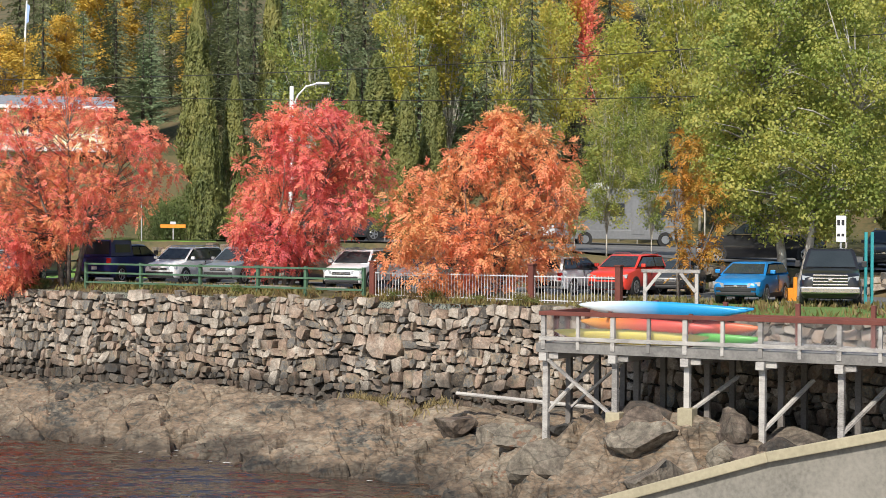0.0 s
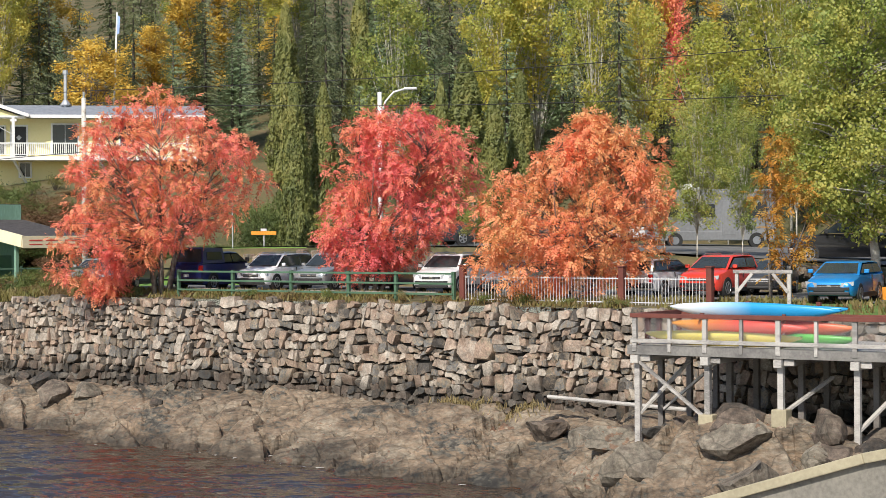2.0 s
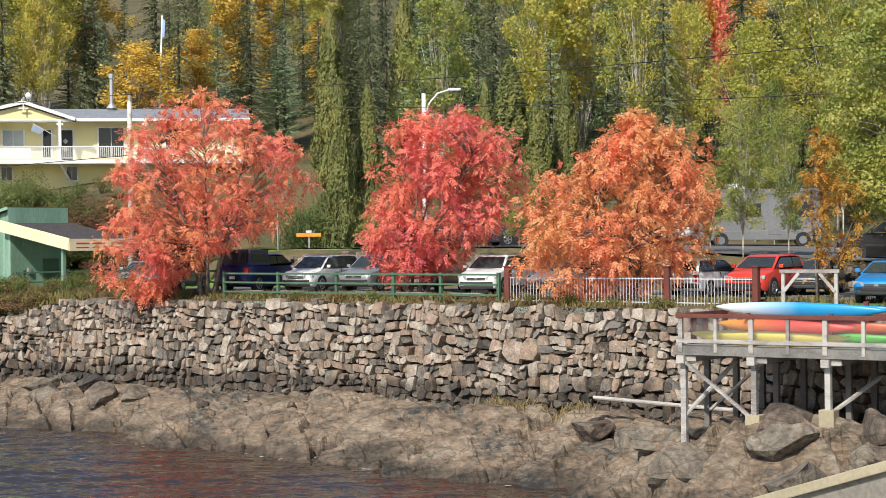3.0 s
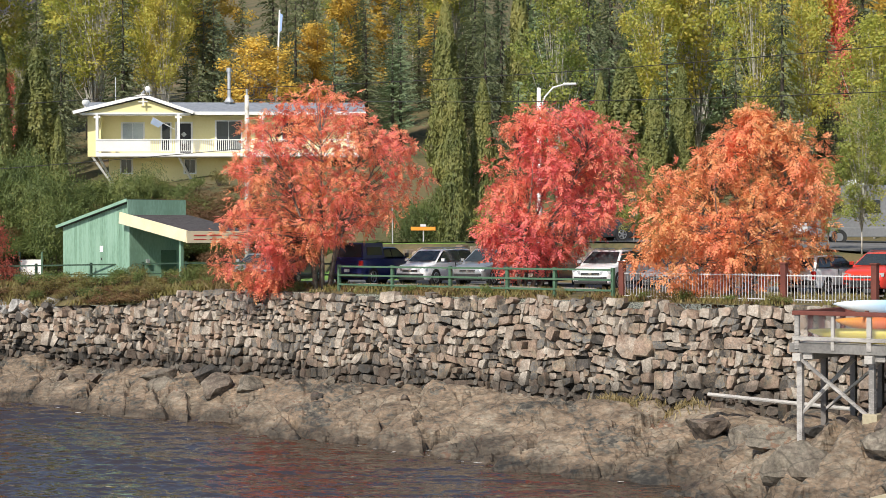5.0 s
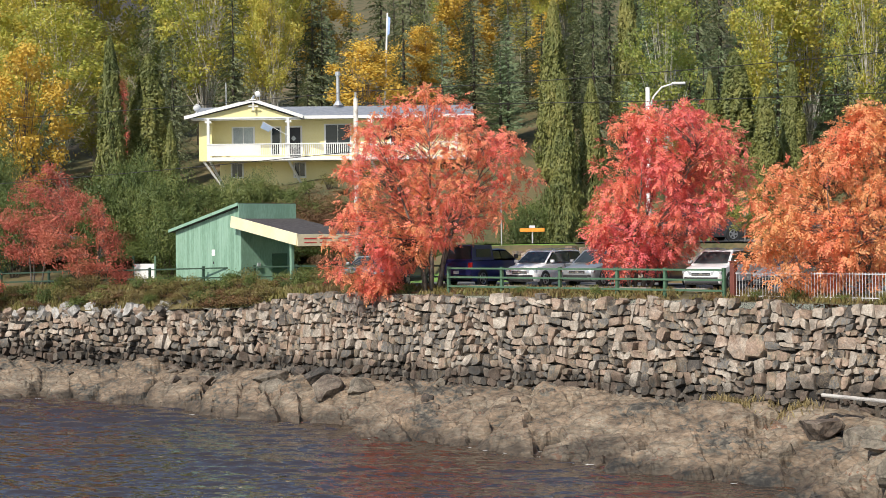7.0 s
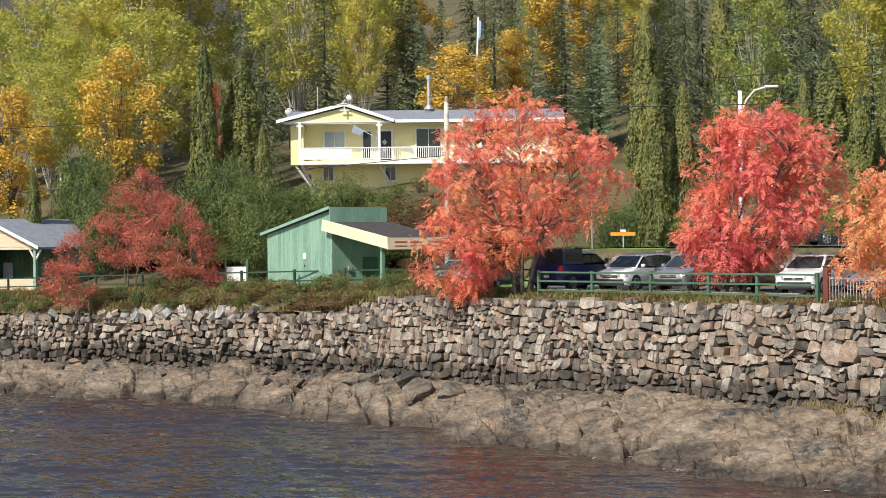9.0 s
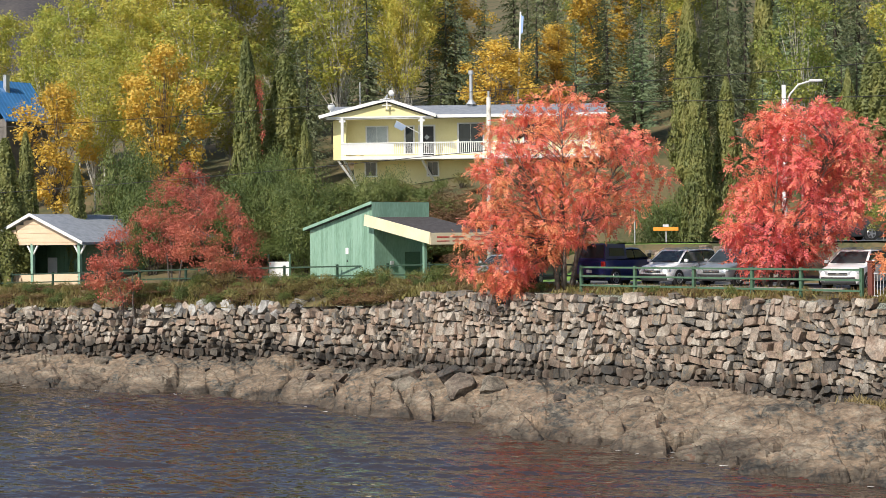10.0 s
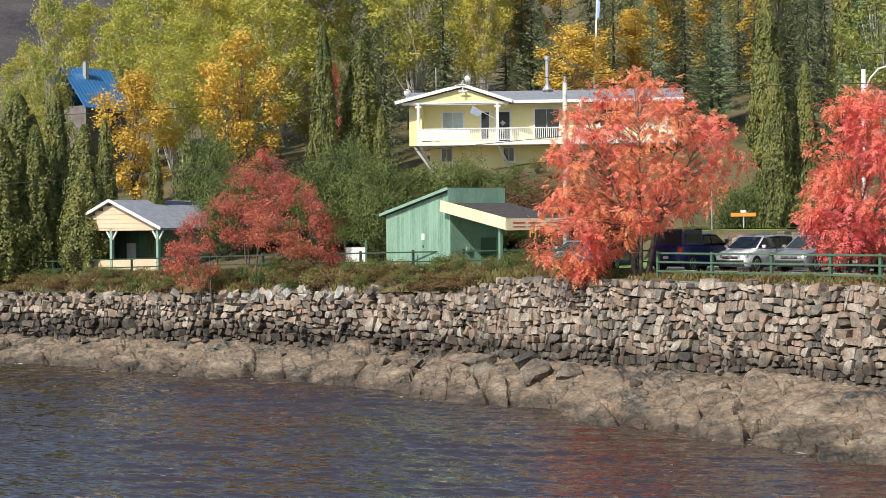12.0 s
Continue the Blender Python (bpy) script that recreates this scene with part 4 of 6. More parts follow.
for _ in range(6000):
    a, r = radians(rng.uniform(-37, 17)), rng.uniform(106, 182)
    x, y = r * math.sin(a), r * math.cos(a)
    s, v = to_sv(x, y)
    d = v - lerp(s, WALL_V)
    if d < lerp(s, FOOT) + (1.5 if s > -45 else 15) or -48 < x < -19 and 112 < y < 137 or -92 < x < -70 and 128 < y < 153 or r < 150 and abs(math.degrees(a) + 29.7) < 1.6:
        continue
    gap = 3.3 if r < 150 else 4.4
    if any((x - p) ** 2 + (y - q) ** 2 < gap * gap for p, q in taken):
        continue
    taken.append((x, y))
    u = noise.noise((x * 0.05, y * 0.05, 8)) + rng.uniform(-0.45, 0.45) + (0.22 if x < -55 else -0.38 if -40 < x < 4 else -0.26)
    kind = "aspen" if u > 0.30 else "poplar" if u > 0.17 else "gold" if u > 0.11 else "pine" if u > -0.15 else "cedar" if u > -0.3 and r < 140 else "spruce"
    if kind == "gold" and -40 < x < 0:
        kind = "pine"
    h = rng.uniform(9.5, 14.5) * (0.8 if kind in ("gold", "redt") else 1) * (0.74 if a < radians(-25) else 1)
    plant(kind, x, y, h, h * (rng.uniform(0.44, 0.62) if kind in ("aspen", "poplar", "gold", "redt") else rng.uniform(0.34, 0.46)), rng.uniform(0, 360))
    count += 1
    if count >= 214:
        break

# grass and weeds: along the wall's crest and over the bank beside it
rng = rg(6)
cen, alo, acr = [], [], []
for _ in range(60000):
    s = rng.uniform(-110, 30) if _ % 2 else rng.uniform(-100, -34)
    crest = s > -34
    d = rng.uniform(0.25, 3.6 if s < 8 else 6.5) if crest else rng.uniform(0.3, 5.0)
    if noise.noise((s * 0.5, d * 0.6, 2)) < -0.25:
        continue
    v = lerp(s, WALL_V) + d
    x, y = sv(s, v)
    ln = rng.uniform(0.12, 0.34) if crest else rng.uniform(0.2, 0.6) * (0.7 + 0.6 * noise.noise((s * 0.3, d * 0.4, 7)))
    up = np.array((rng.normal() * 0.35, rng.normal() * 0.35, 1.0)) * ln
    cen.append((x, y, ground_z(s, v) + ln * 0.45))
    alo.append(up)
    acr.append((rng.normal() * 0.05, rng.normal() * 0.05, 0))
tagged(quads("grass", np.array(cen), np.array(alo), np.array(acr), L_GRASS, None), "dry autumn grass and weeds behind the wall", "grass", kind="stuff")
grove("weed", [lambda m, q=q: shrub("weed_clump", m, ("rust-brown weed clump on the bank", "green weedy clump on the bank", "straw-coloured weed clump on the bank")[q], rg(120 + q), 0.9, 1.5, (L_BROWN, L_BUSH, L_GRASS)[q], 110, 0.10, 8, group="weeds on the bank") for q in range(3)], 0.9, 1.5)
for i in range(300):
    s = rng.uniform(-100, -34)
    x, y = sv(s, lerp(s, WALL_V) + rng.uniform(0.4, 3.7))
    plant("weed", x, y, rng.uniform(0.35, 0.95) * (0.65 if s < -56 else 1.0), rng.uniform(0.9, 2.2), rng.uniform(0, 360))
for i in range(26):
    s = rng.uniform(-33, 2)
    x, y = sv(s, lerp(s, WALL_V) + rng.uniform(0.5, 1.0))
    plant("weed", x, y, rng.uniform(0.25, 0.5), rng.uniform(0.5, 1.0), rng.uniform(0, 360))
for x, y, h, w in ((7.4, 80.5, 6.6, 3.0), (9.6, 82.0, 5.8, 2.8), (6.2, 84.0, 5.2, 2.6), (-3.0, 92.0, 3.2, 2.4), (-10.6, 93.0, 2.2, 2.4)):
    plant("poplar", x, y, h, w, rng.uniform(0, 360))

for i in range(38):
    a, r = radians(rng.uniform(-36, 14)), rng.uniform(104, 150)
    x, y = r * math.sin(a), r * math.cos(a)
    s, v = to_sv(x, y)
    d = v - lerp(s, WALL_V) - lerp(s, FOOT)
    if -1 < d < 22 and not (-48 < x < -19 and 112 < y < 137) and abs(math.degrees(a) + 29.7) > 1.4:
        plant("weed", x, y, rng.uniform(1.2, 2.6), rng.uniform(2.5, 4.5), rng.uniform(0, 360))

for i in range(22):
    s = rng.uniform(-68, -46)
    x, y = sv(s, lerp(s, WALL_V) + rng.uniform(13, 19))
    if ground_at(x, y) < 10.5:
        plant("russet" if i % 5 == 0 else "bush", x, y, rng.uniform(1.3, 2.4), rng.uniform(2.6, 4.0), rng.uniform(0, 360))

for x, y, h, w in ((-38, 104, 3.6, 4.5), (-41.5, 107, 4.2, 5), (-36, 106, 3.2, 4.5), (-33, 106, 2.6, 4), (-30, 106.5, 2.4, 4), (-27, 107, 2.2, 4), (-24, 106, 2.2, 4), (-21, 105, 2.2, 3.5), (-47, 110, 4.5, 5), (-50, 107, 4, 4.5), (-18.5, 104, 2.4, 3.5), (-45, 113, 3.4, 4.5), (-52, 112, 3.6, 5)):
    plant("bush", x, y, h, w, rng.uniform(0, 360))

for i in range(34):
    x = -45.5 + 0.5 * i
    y = 108.5 + 0.28 * (x + 45) + rng.uniform(-2.2, 2.6)
    top = 8.2 + math.hypot(x, y) * lerp(x, [(-46, 0.036), (-40, 0.034), (-34, 0.035), (-30, 0.027), (-27, 0.022)])
    plant("russet" if x > -33.5 and i % 2 else "bush", x, y, max(1.4, top - 1.25 - ground_at(x, y) + rng.uniform(-0.5, 0.15)), rng.uniform(3.4, 4.8), rng.uniform(0, 360))

for i in range(12):
    x = -41 + 1.35 * i
    plant("weed", x, 119.5 + 0.21 * (x + 41) + rng.uniform(-1.2, 0.6), rng.uniform(0.7, 1.3), rng.uniform(1.6, 2.6), rng.uniform(0, 360))

# ---------------------------------------------------------------- materials of made things
M_GREYWOOD = material("weathered grey timber", [(0.20, 0.19, 0.18), (0.36, 0.34, 0.32), (0.46, 0.44, 0.41)], 1.2, 0.85, 0.4, fine=10, stretch=(1, 1, 3), vary="object", amount=0.12)
# fascia timber, its shadow under the deck edge put into the colour
M_MIDWOOD = material("shade-darkened deck edge timber", [(0.13, 0.125, 0.12), (0.24, 0.23, 0.215)], 1.5, 0.9, 0.4, fine=10)
# dock timber with the under-deck shade put into its colour; the cabin wall shares it
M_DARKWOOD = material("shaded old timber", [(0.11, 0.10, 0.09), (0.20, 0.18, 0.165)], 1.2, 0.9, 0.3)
M_REDWOOD = material("red-brown stained timber", [(0.11, 0.03, 0.022), (0.17, 0.05, 0.035)], 2.0, 0.75, 0.2)
M_GREENWOOD = material("green painted timber", [(0.05, 0.11, 0.065), (0.085, 0.165, 0.10)], 2.0, 0.6, 0.2)
M_DKGREEN = material("dark green painted rail", [(0.02, 0.045, 0.03), (0.035, 0.075, 0.045)], 2.0, 0.6, 0.2)
M_SHEDGREEN = material("sea-green painted boards", [(0.17, 0.30, 0.215), (0.22, 0.37, 0.275), (0.26, 0.42, 0.32)], 0.9, 0.7, 0.15, fine=12, stretch=(1, 1, 0.3), vary="object", amount=0.1)
M_CREAM = material("cream painted boards", [(0.72, 0.62, 0.40), (0.80, 0.72, 0.50)], 1.0, 0.65, 0.1)
M_YELLOW = material("pale yellow siding", [(0.80, 0.71, 0.34), (0.86, 0.77, 0.42)], 0.6, 0.7, 0.1)
M_PEACH = material("peach painted boards", [(0.66, 0.49, 0.33), (0.74, 0.57, 0.40)], 0.8, 0.7, 0.1)
M_WHITE = material("white paint", [(0.70, 0.70, 0.68), (0.82, 0.82, 0.80)], 1.0, 0.5, 0.05)
M_SHINGLE = material("dark shingles", [(0.035, 0.03, 0.03), (0.085, 0.075, 0.075)], 4.0, 0.95, 0.5)
M_GREYROOF = material("blue-grey shingle roof", [(0.18, 0.20, 0.23), (0.28, 0.30, 0.34)], 3.0, 0.9, 0.3)
M_BLUEROOF = material("blue metal roof", [(0.03, 0.15, 0.38), (0.05, 0.20, 0.46)], 0.6, 0.45, 0.05)
M_CONC = material("pale concrete", [(0.155, 0.145, 0.125), (0.225, 0.21, 0.18), (0.27, 0.25, 0.215)], 0.5, 0.9, 0.35, fine=20, world=True)
M_KERB = material("cream painted kerb", [(0.30, 0.265, 0.18), (0.42, 0.37, 0.255)], 0.7, 0.85, 0.35, world=True)
M_GLASS = plain("dark window glass", (0.02, 0.025, 0.03), 0.06)
M_CARGLASS = plain("tinted car glass", (0.03, 0.038, 0.042), 0.04)
M_TYRE = plain("black rubber", (0.018, 0.018, 0.018), 0.8)
M_TRIM = plain("black plastic trim", (0.02, 0.02, 0.022), 0.55)
M_CHROME = plain("chrome", (0.5, 0.5, 0.51), 0.18, 1.0)
M_RIM = plain("grey alloy", (0.42, 0.42, 0.43), 0.35, 0.8)
M_LAMP = plain("clear headlamp", (0.42, 0.43, 0.43), 0.15, 0.3)
M_TAIL = plain("red tail lamp", (0.42, 0.015, 0.015), 0.2)
M_PLATE = plain("pale plate", (0.65, 0.66, 0.68), 0.5)
M_ORANGE = plain("orange board", (0.75, 0.28, 0.02), 0.6)
M_TEAL = plain("teal painted steel", (0.03, 0.28, 0.30), 0.5)
M_SIGNRED = plain("red sign paint", (0.55, 0.05, 0.04), 0.6)
M_STEEL = plain("galvanised steel", (0.55, 0.56, 0.57), 0.45, 0.6)
M_WIRE = plain("black cable", (0.03, 0.03, 0.03), 0.6)

# ---------------------------------------------------------------- the boat ramp
ramp = thing("boat_ramp", Matrix(), "pale concrete boat ramp with cream kerbs beside the dock", "ramp", kind="structure")
RAMP = [(5.75, 49.6, 1.04), (11.27, 45.11, 3.36), (15.5, 41.8, 4.7)]
bm = bmesh.new()
OUT = Vector((-0.62, -0.785, 0)) * 6.2
rows_ = []
for x, y, z in RAMP:
    a = Vector((x, y, z - 0.05))
    rows_.append([bm.verts.new(p) for p in (a, a + OUT, a + OUT - Vector((0, 0, 3.5)), a - Vector((0, 0, 3.5)))])
for a, b in zip(rows_, rows_[1:]):
    for k in range(4):
        bm.faces.new((a[k], a[(k + 1) % 4], b[(k + 1) % 4], b[k]))
part("slab", bm, M_CONC, ramp)
for off in (0.0, 1.0):
    bm = bmesh.new()
    for a, b in zip(RAMP, RAMP[1:]):
        beam(bm, Vector(a) + OUT * off - Vector((0, 0, 0.06)), Vector(b) + OUT * off - Vector((0, 0, 0.06)), 0.32, 0.24, 0.03)
    part("kerb", bm, M_KERB, ramp, "cream-coloured concrete kerb")

# ---------------------------------------------------------------- the dock
BAY, DECK = 2.38, 4.93
DM = pose(3.24, 56.01, 0, 0, 0, -30)
dock = thing("dock", DM, "weathered grey timber dock on posts over the rocks", "dock", kind="structure")


def dock_floor(x, y):
    p = DM @ Vector((x, y, 0))
    s, v = to_sv(p.x, p.y)
    return shore_z(s, max(0, lerp(s, WALL_V) - v)) if v < lerp(s, WALL_V) else 2.2


for k in range(54):
    part("plank", boxed(-0.25, 16.9, 0.02 + k * 0.118, 0.02 + k * 0.118 + 0.116, DECK - 0.05, DECK), M_GREYWOOD, dock)
part("fascia_beam", boxed(-0.28, 16.9, -0.10, 0.012, DECK - 0.30, DECK - 0.012, 0.01), M_MIDWOOD, dock)
# rear beam and posts behind the front row: shade under the deck painted in
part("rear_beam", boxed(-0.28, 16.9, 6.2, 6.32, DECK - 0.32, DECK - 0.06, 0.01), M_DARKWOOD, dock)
for i in range(8):
    x = i * BAY
    for y in (0.10, 1.75, 3.9, 6.0):
        zb = dock_floor(x, y) - 0.5
        zb = max(zb, 1.2)
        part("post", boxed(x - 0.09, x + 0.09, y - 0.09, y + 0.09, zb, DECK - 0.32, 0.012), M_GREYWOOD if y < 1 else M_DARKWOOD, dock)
    part("cap_beam", boxed(x - 0.13, x + 0.13, -0.2, 6.2, DECK - 0.56, DECK - 0.315, 0.012), M_GREYWOOD, dock)
    part("corbel", boxed(x + 0.14, x + 0.46, -0.02, 0.16, DECK - 0.50, DECK - 0.315, 0.01), M_GREYWOOD, dock)
    if i in (1, 2):
        zb = max(dock_floor(x, 0.1), 1.2)
        part("footing", boxed(x - 0.24, x + 0.24, -0.12, 0.34, zb - 0.4, zb + 0.14, 0.03), M_KERB, dock, "yellowish concrete footing block")
for a, b in (((0.05, -0.02, 4.45), (BAY - 0.05, -0.02, 2.75)), ((0.02, 0.1, 2.75), (1.0, 1.75, 4.35)), ((2 * BAY, 0.1, 2.95), (2 * BAY + 1.0, 1.75, 4.0)), ((3 * BAY, 0.1, 2.55), (3 * BAY + 1.0, 1.75, 4.0)), ((4 * BAY, 0.1, 2.6), (4 * BAY + 1.0, 1.75, 4.0)), ((0, 1.75, 2.7), (BAY * 0.9, 1.75, 4.5))):
    part("brace", beam(bmesh.new(), a, b, 0.15, 0.08, 0.008), M_GREYWOOD, dock)
railing = thing("railing", DM, "dock railing with grey posts, red-brown handrail and wire mesh", "railing")
for i in range(15):
    x = i * BAY / 2
    w = 0.09 if i % 2 == 0 else 0.065
    part("baluster", boxed(x - w, x + w * 0.6, -0.13, -0.015, DECK - 0.2, DECK + 0.97, 0.008), M_GREYWOOD, railing)
part("handrail", boxed(-0.15, 16.9, -0.17, 0.03, DECK + 0.86, DECK + 0.99, 0.012), M_REDWOOD, railing)
part("bottom_rail", boxed(-0.15, 16.9, -0.155, -0.02, DECK + 0.08, DECK + 0.20, 0.01), M_GREYWOOD, railing)
for y in (0.9, 1.7, 2.5, 3.2):
    part("baluster", boxed(-0.12, 0.02, y - 0.07, y + 0.07, DECK, DECK + 0.99, 0.008), M_REDWOOD, railing)
part("handrail", boxed(-0.15, 0.05, 0.04, 3.3, DECK + 0.86, DECK + 0.99, 0.012), M_REDWOOD, railing)
for i in range(1, 8):
    part("baluster", boxed(i * BAY - 0.07, i * BAY + 0.07, 3.16, 3.3, DECK, DECK + 1.3, 0.008), M_REDWOOD, railing)
part("handrail", boxed(0.06, 16.9, 3.14, 3.3, DECK + 0.80, DECK + 0.92, 0.012), M_REDWOOD, railing)
bm = bmesh.new()
for k in range(-9, 170):
    x = k * 0.1
    for d in (-1, 1):
        x0, x1 = (x, x + 0.7) if d > 0 else (x + 0.7, x)
        if min(x0, x1) < -0.1 or max(x0, x1) > 16.8:
            continue
        tube(bm, [(x0, -0.03, DECK + 0.16), (x1, -0.03, DECK + 0.86)], 0.004, 3)
tagged(part("wire_mesh", bm, M_STEEL, railing), kind="stuff")

# kayaks and their rack
def kayak_paint(name, c0, c1, mid):
    m = plain(name, c0, 0.35)
    n, l = m.node_tree.nodes, m.node_tree.links
    tc, sp, rp = n.new("ShaderNodeTexCoord"), n.new("ShaderNodeSeparateXYZ"), n.new("ShaderNodeValToRGB")
    l.new(tc.outputs["Generated"], sp.inputs[0])
    l.new(sp.outputs["X"], rp.inputs[0])
    e = rp.color_ramp.elements
    e[0].position, e[1].position = mid - 0.18, mid + 0.22
    e[0].color, e[1].color = (*c0, 1), (*c1, 1)
    l.new(rp.outputs[0], n["Principled BSDF"].inputs["Base Color"])
    return m


def kayak(x, y, z, length, mat_, label, roll=0.0, pitch=0.0, beam_w=0.6):
    k = thing("kayak", DM @ pose(x, y, z, roll, pitch, 0), label, "kayak", "kayaks on the rack")
    bm = bmesh.new()
    n, m = 22, 12
    rings = []
    for i in range(n + 1):
        u = -1 + 2 * i / n
        full = max(0.02, (1 - abs(u) ** 2.4)) ** 0.75
        lift = 0.16 * abs(u) ** 3
        ring = []
        for j in range(m):
            a = 2 * math.pi * j / m
            cy, cz = math.cos(a), math.sin(a)
            ring.append(bm.verts.new((u * length / 2, cy * beam_w / 2 * full, lift + (cz * (0.17 if cz < 0 else 0.13)) * (0.25 + 0.75 * full))))
        rings.append(ring)
    for a, b in zip(rings, rings[1:]):
        for j in range(m):
            bm.faces.new((a[j], b[j], b[(j + 1) % m], a[(j + 1) % m]))
    bm.faces.new(rings[0])
    bm.faces.new(rings[-1][::-1])
    part("hull", bm, mat_, k, smooth=True)
    bm = bmesh.new()
    tube(bm, [(0.42 * math.cos(a) - 0.1, 0.2 * math.sin(a), 0.135) for a in [2 * math.pi * q / 16 for q in range(17)]], 0.02, 6)
    part("cockpit_rim", bm, M_TRIM, k, smooth=True)
    bm = bmesh.new()
    tube(bm, [(-0.1 + 0.38 * u, 0, 0.118) for u in (-1, -0.3, 0.3, 1)], [0.05, 0.17, 0.17, 0.05], 8)
    bmesh.ops.scale(bm, vec=(1, 1, 0.35), verts=bm.verts, space=Matrix.Translation((0, 0, -0.118)))
    part("cockpit", bm, M_TRIM, k, smooth=True)
    for sx in (-1, 1):
        bm = bmesh.new()
        tube(bm, [(sx * length * 0.30, 0, 0.09), (sx * length * 0.30, 0, 0.125)], 0.13, 12)
        part("hatch", bm, M_TRIM, k)
        bm = bmesh.new()
        tube(bm, [(sx * length * 0.485, -0.04, 0.2), (sx * length * 0.5, 0, 0.23), (sx * length * 0.485, 0.04, 0.2)], 0.012, 5)
        part("grab_handle", bm, M_TRIM, k)
    return k


K_BLUE = kayak_paint("white to blue kayak shell", (0.72, 0.80, 0.84), (0.02, 0.30, 0.62), 0.30)
K_ORANGE = kayak_paint("orange to red kayak shell", (0.75, 0.30, 0.04), (0.66, 0.07, 0.05), 0.30)
K_RED = kayak_paint("red to orange kayak shell", (0.62, 0.06, 0.05), (0.72, 0.17, 0.05), 0.8)
K_YELLOW = kayak_paint("yellow kayak shell", (0.74, 0.62, 0.14), (0.78, 0.66, 0.16), 0.5)
K_GREEN = kayak_paint("green kayak shell", (0.10, 0.42, 0.06), (0.08, 0.38, 0.05), 0.5)
rack = thing("kayak_rack", DM, "red-brown timber rack holding stacked kayaks", "rack")
for x in (1.9, 4.6):
    for y in (0.75, 2.1):
        part("upright", boxed(x - 0.05, x + 0.05, y - 0.05, y + 0.05, DECK, DECK + 1.0, 0.006), M_REDWOOD, rack)
    for z in (DECK + 0.32, DECK + 0.86):
        bm = bmesh.new()
        tube(bm, [(x, 0.4, z), (x, 2.4, z)], 0.045, 8)
        part("arm", bm, M_CREAM, rack, "pale round arm")
kayak(3.45, 0.95, DECK + 1.08, 5.6, K_BLUE, "white and bright blue kayak on the rack's top", roll=-62, pitch=0.6)
kayak(3.5, 1.75, DECK + 1.06, 5.4, K_BLUE, "sky-blue kayak beside another on the top", roll=-40, pitch=0.6)
kayak(3.05, 0.75, DECK + 0.55, 4.5, K_ORANGE, "orange-red kayak on the rack's middle arms", roll=-58, pitch=1.2)
kayak(4.4, 1.4, DECK + 0.56, 4.3, K_RED, "red kayak on the rack's middle arms", roll=-55, pitch=1.5)
kayak(2.6, 0.55, DECK + 0.22, 5.2, K_YELLOW, "yellow kayak lying on the dock boards", roll=-50, pitch=0.6)
kayak(4.7, 1.1, DECK + 0.20, 4.0, K_GREEN, "bright green kayak lying on the dock boards", roll=-45, pitch=0.8)

# straw-coloured grass on a ledge at the wall's foot
rng = rg(8)
cen, alo, acr = [], [], []
for _ in range(800):
    s, q = (-7.2 if _ % 3 else -4.6) + rng.normal() * 0.55, abs(rng.normal()) * 0.35 + 0.25
    x, y = sv(s, lerp(s, WALL_V) - q)
    ln = rng.uniform(0.15, 0.42)
    cen.append((x, y, shore_z(s, q) + ln * 0.4))
    alo.append(np.array((rng.normal() * 0.4, rng.normal() * 0.4, 1.0)) * ln)
    acr.append((rng.normal() * 0.03, rng.normal() * 0.03, 0))
L_STRAW = leaf_material("straw grass", [(0.22, 0.17, 0.08), (0.33, 0.26, 0.12), (0.26, 0.23, 0.10)], 0.3)
tagged(quads("grass", np.array(cen), np.array(alo), np.array(acr), L_STRAW, None), "straw-coloured grass tuft at the wall's foot", "grass", kind="stuff")

# weathered pole lying along the wall's foot
bm = bmesh.new()
a, b = sv(-2.5, -1.6), sv(3.6, -1.9)
tube(bm, [(a[0], a[1], 2.55), (b[0], b[1], 2.42)], 0.07, 8)
tagged(part("pole", bm, M_GREYWOOD), "bleached timber pole lying along the wall's foot", "pole")

# ---------------------------------------------------------------- fences on the wall's crest
def fence(name, posts, d0, label, wood, rails, height, post_w=0.11, rail_mat=None):
    f = thing(name, Matrix(), label, "fence")
    tops = []
    for s in posts:
        x, y = sv(s, lerp(s, WALL_V) + d0)
        z = ground_at(x, y)
        tops.append(Vector((x, y, z)))
        part("post", boxed(-post_w / 2, post_w / 2, -post_w / 2, post_w / 2, -0.3, height, 0.008, pose(x, y, z, 0, 0, -36)), wood, f)
    for a, b in zip(tops, tops[1:]):
        for h in rails:
            o = Vector((-NX, -NY, 0)) * (post_w * 0.5 + 0.02)
            part("rail", beam(bmesh.new(), a + o + Vector((0, 0, h)), b + o + Vector((0, 0, h)), 0.045, 0.08, 0.006), rail_mat or wood, f)
    return f


fence("fence", [-25.06, -21.57, -18.0, -14.7, -12.1, -9.08], 1.2, "green painted three-rail timber fence along the wall", M_GREENWOOD, (0.30, 0.72, 1.12), 1.2, 0.13)
fence("fence", [-28.6 - 3.8 * k for k in range(20)][::-1], 4.0, "dark green timber rail fence on the bank", M_DKGREEN, (0.55, 1.08), 1.2, 0.12)

M_PICKET = plain("white enamelled bar", (0.6, 0.61, 0.62), 0.4)
f = thing("fence", Matrix(), "white metal picket fence between red-brown posts", "fence")
BROWN = [-8.61, -1.11, 2.62]
pts = []
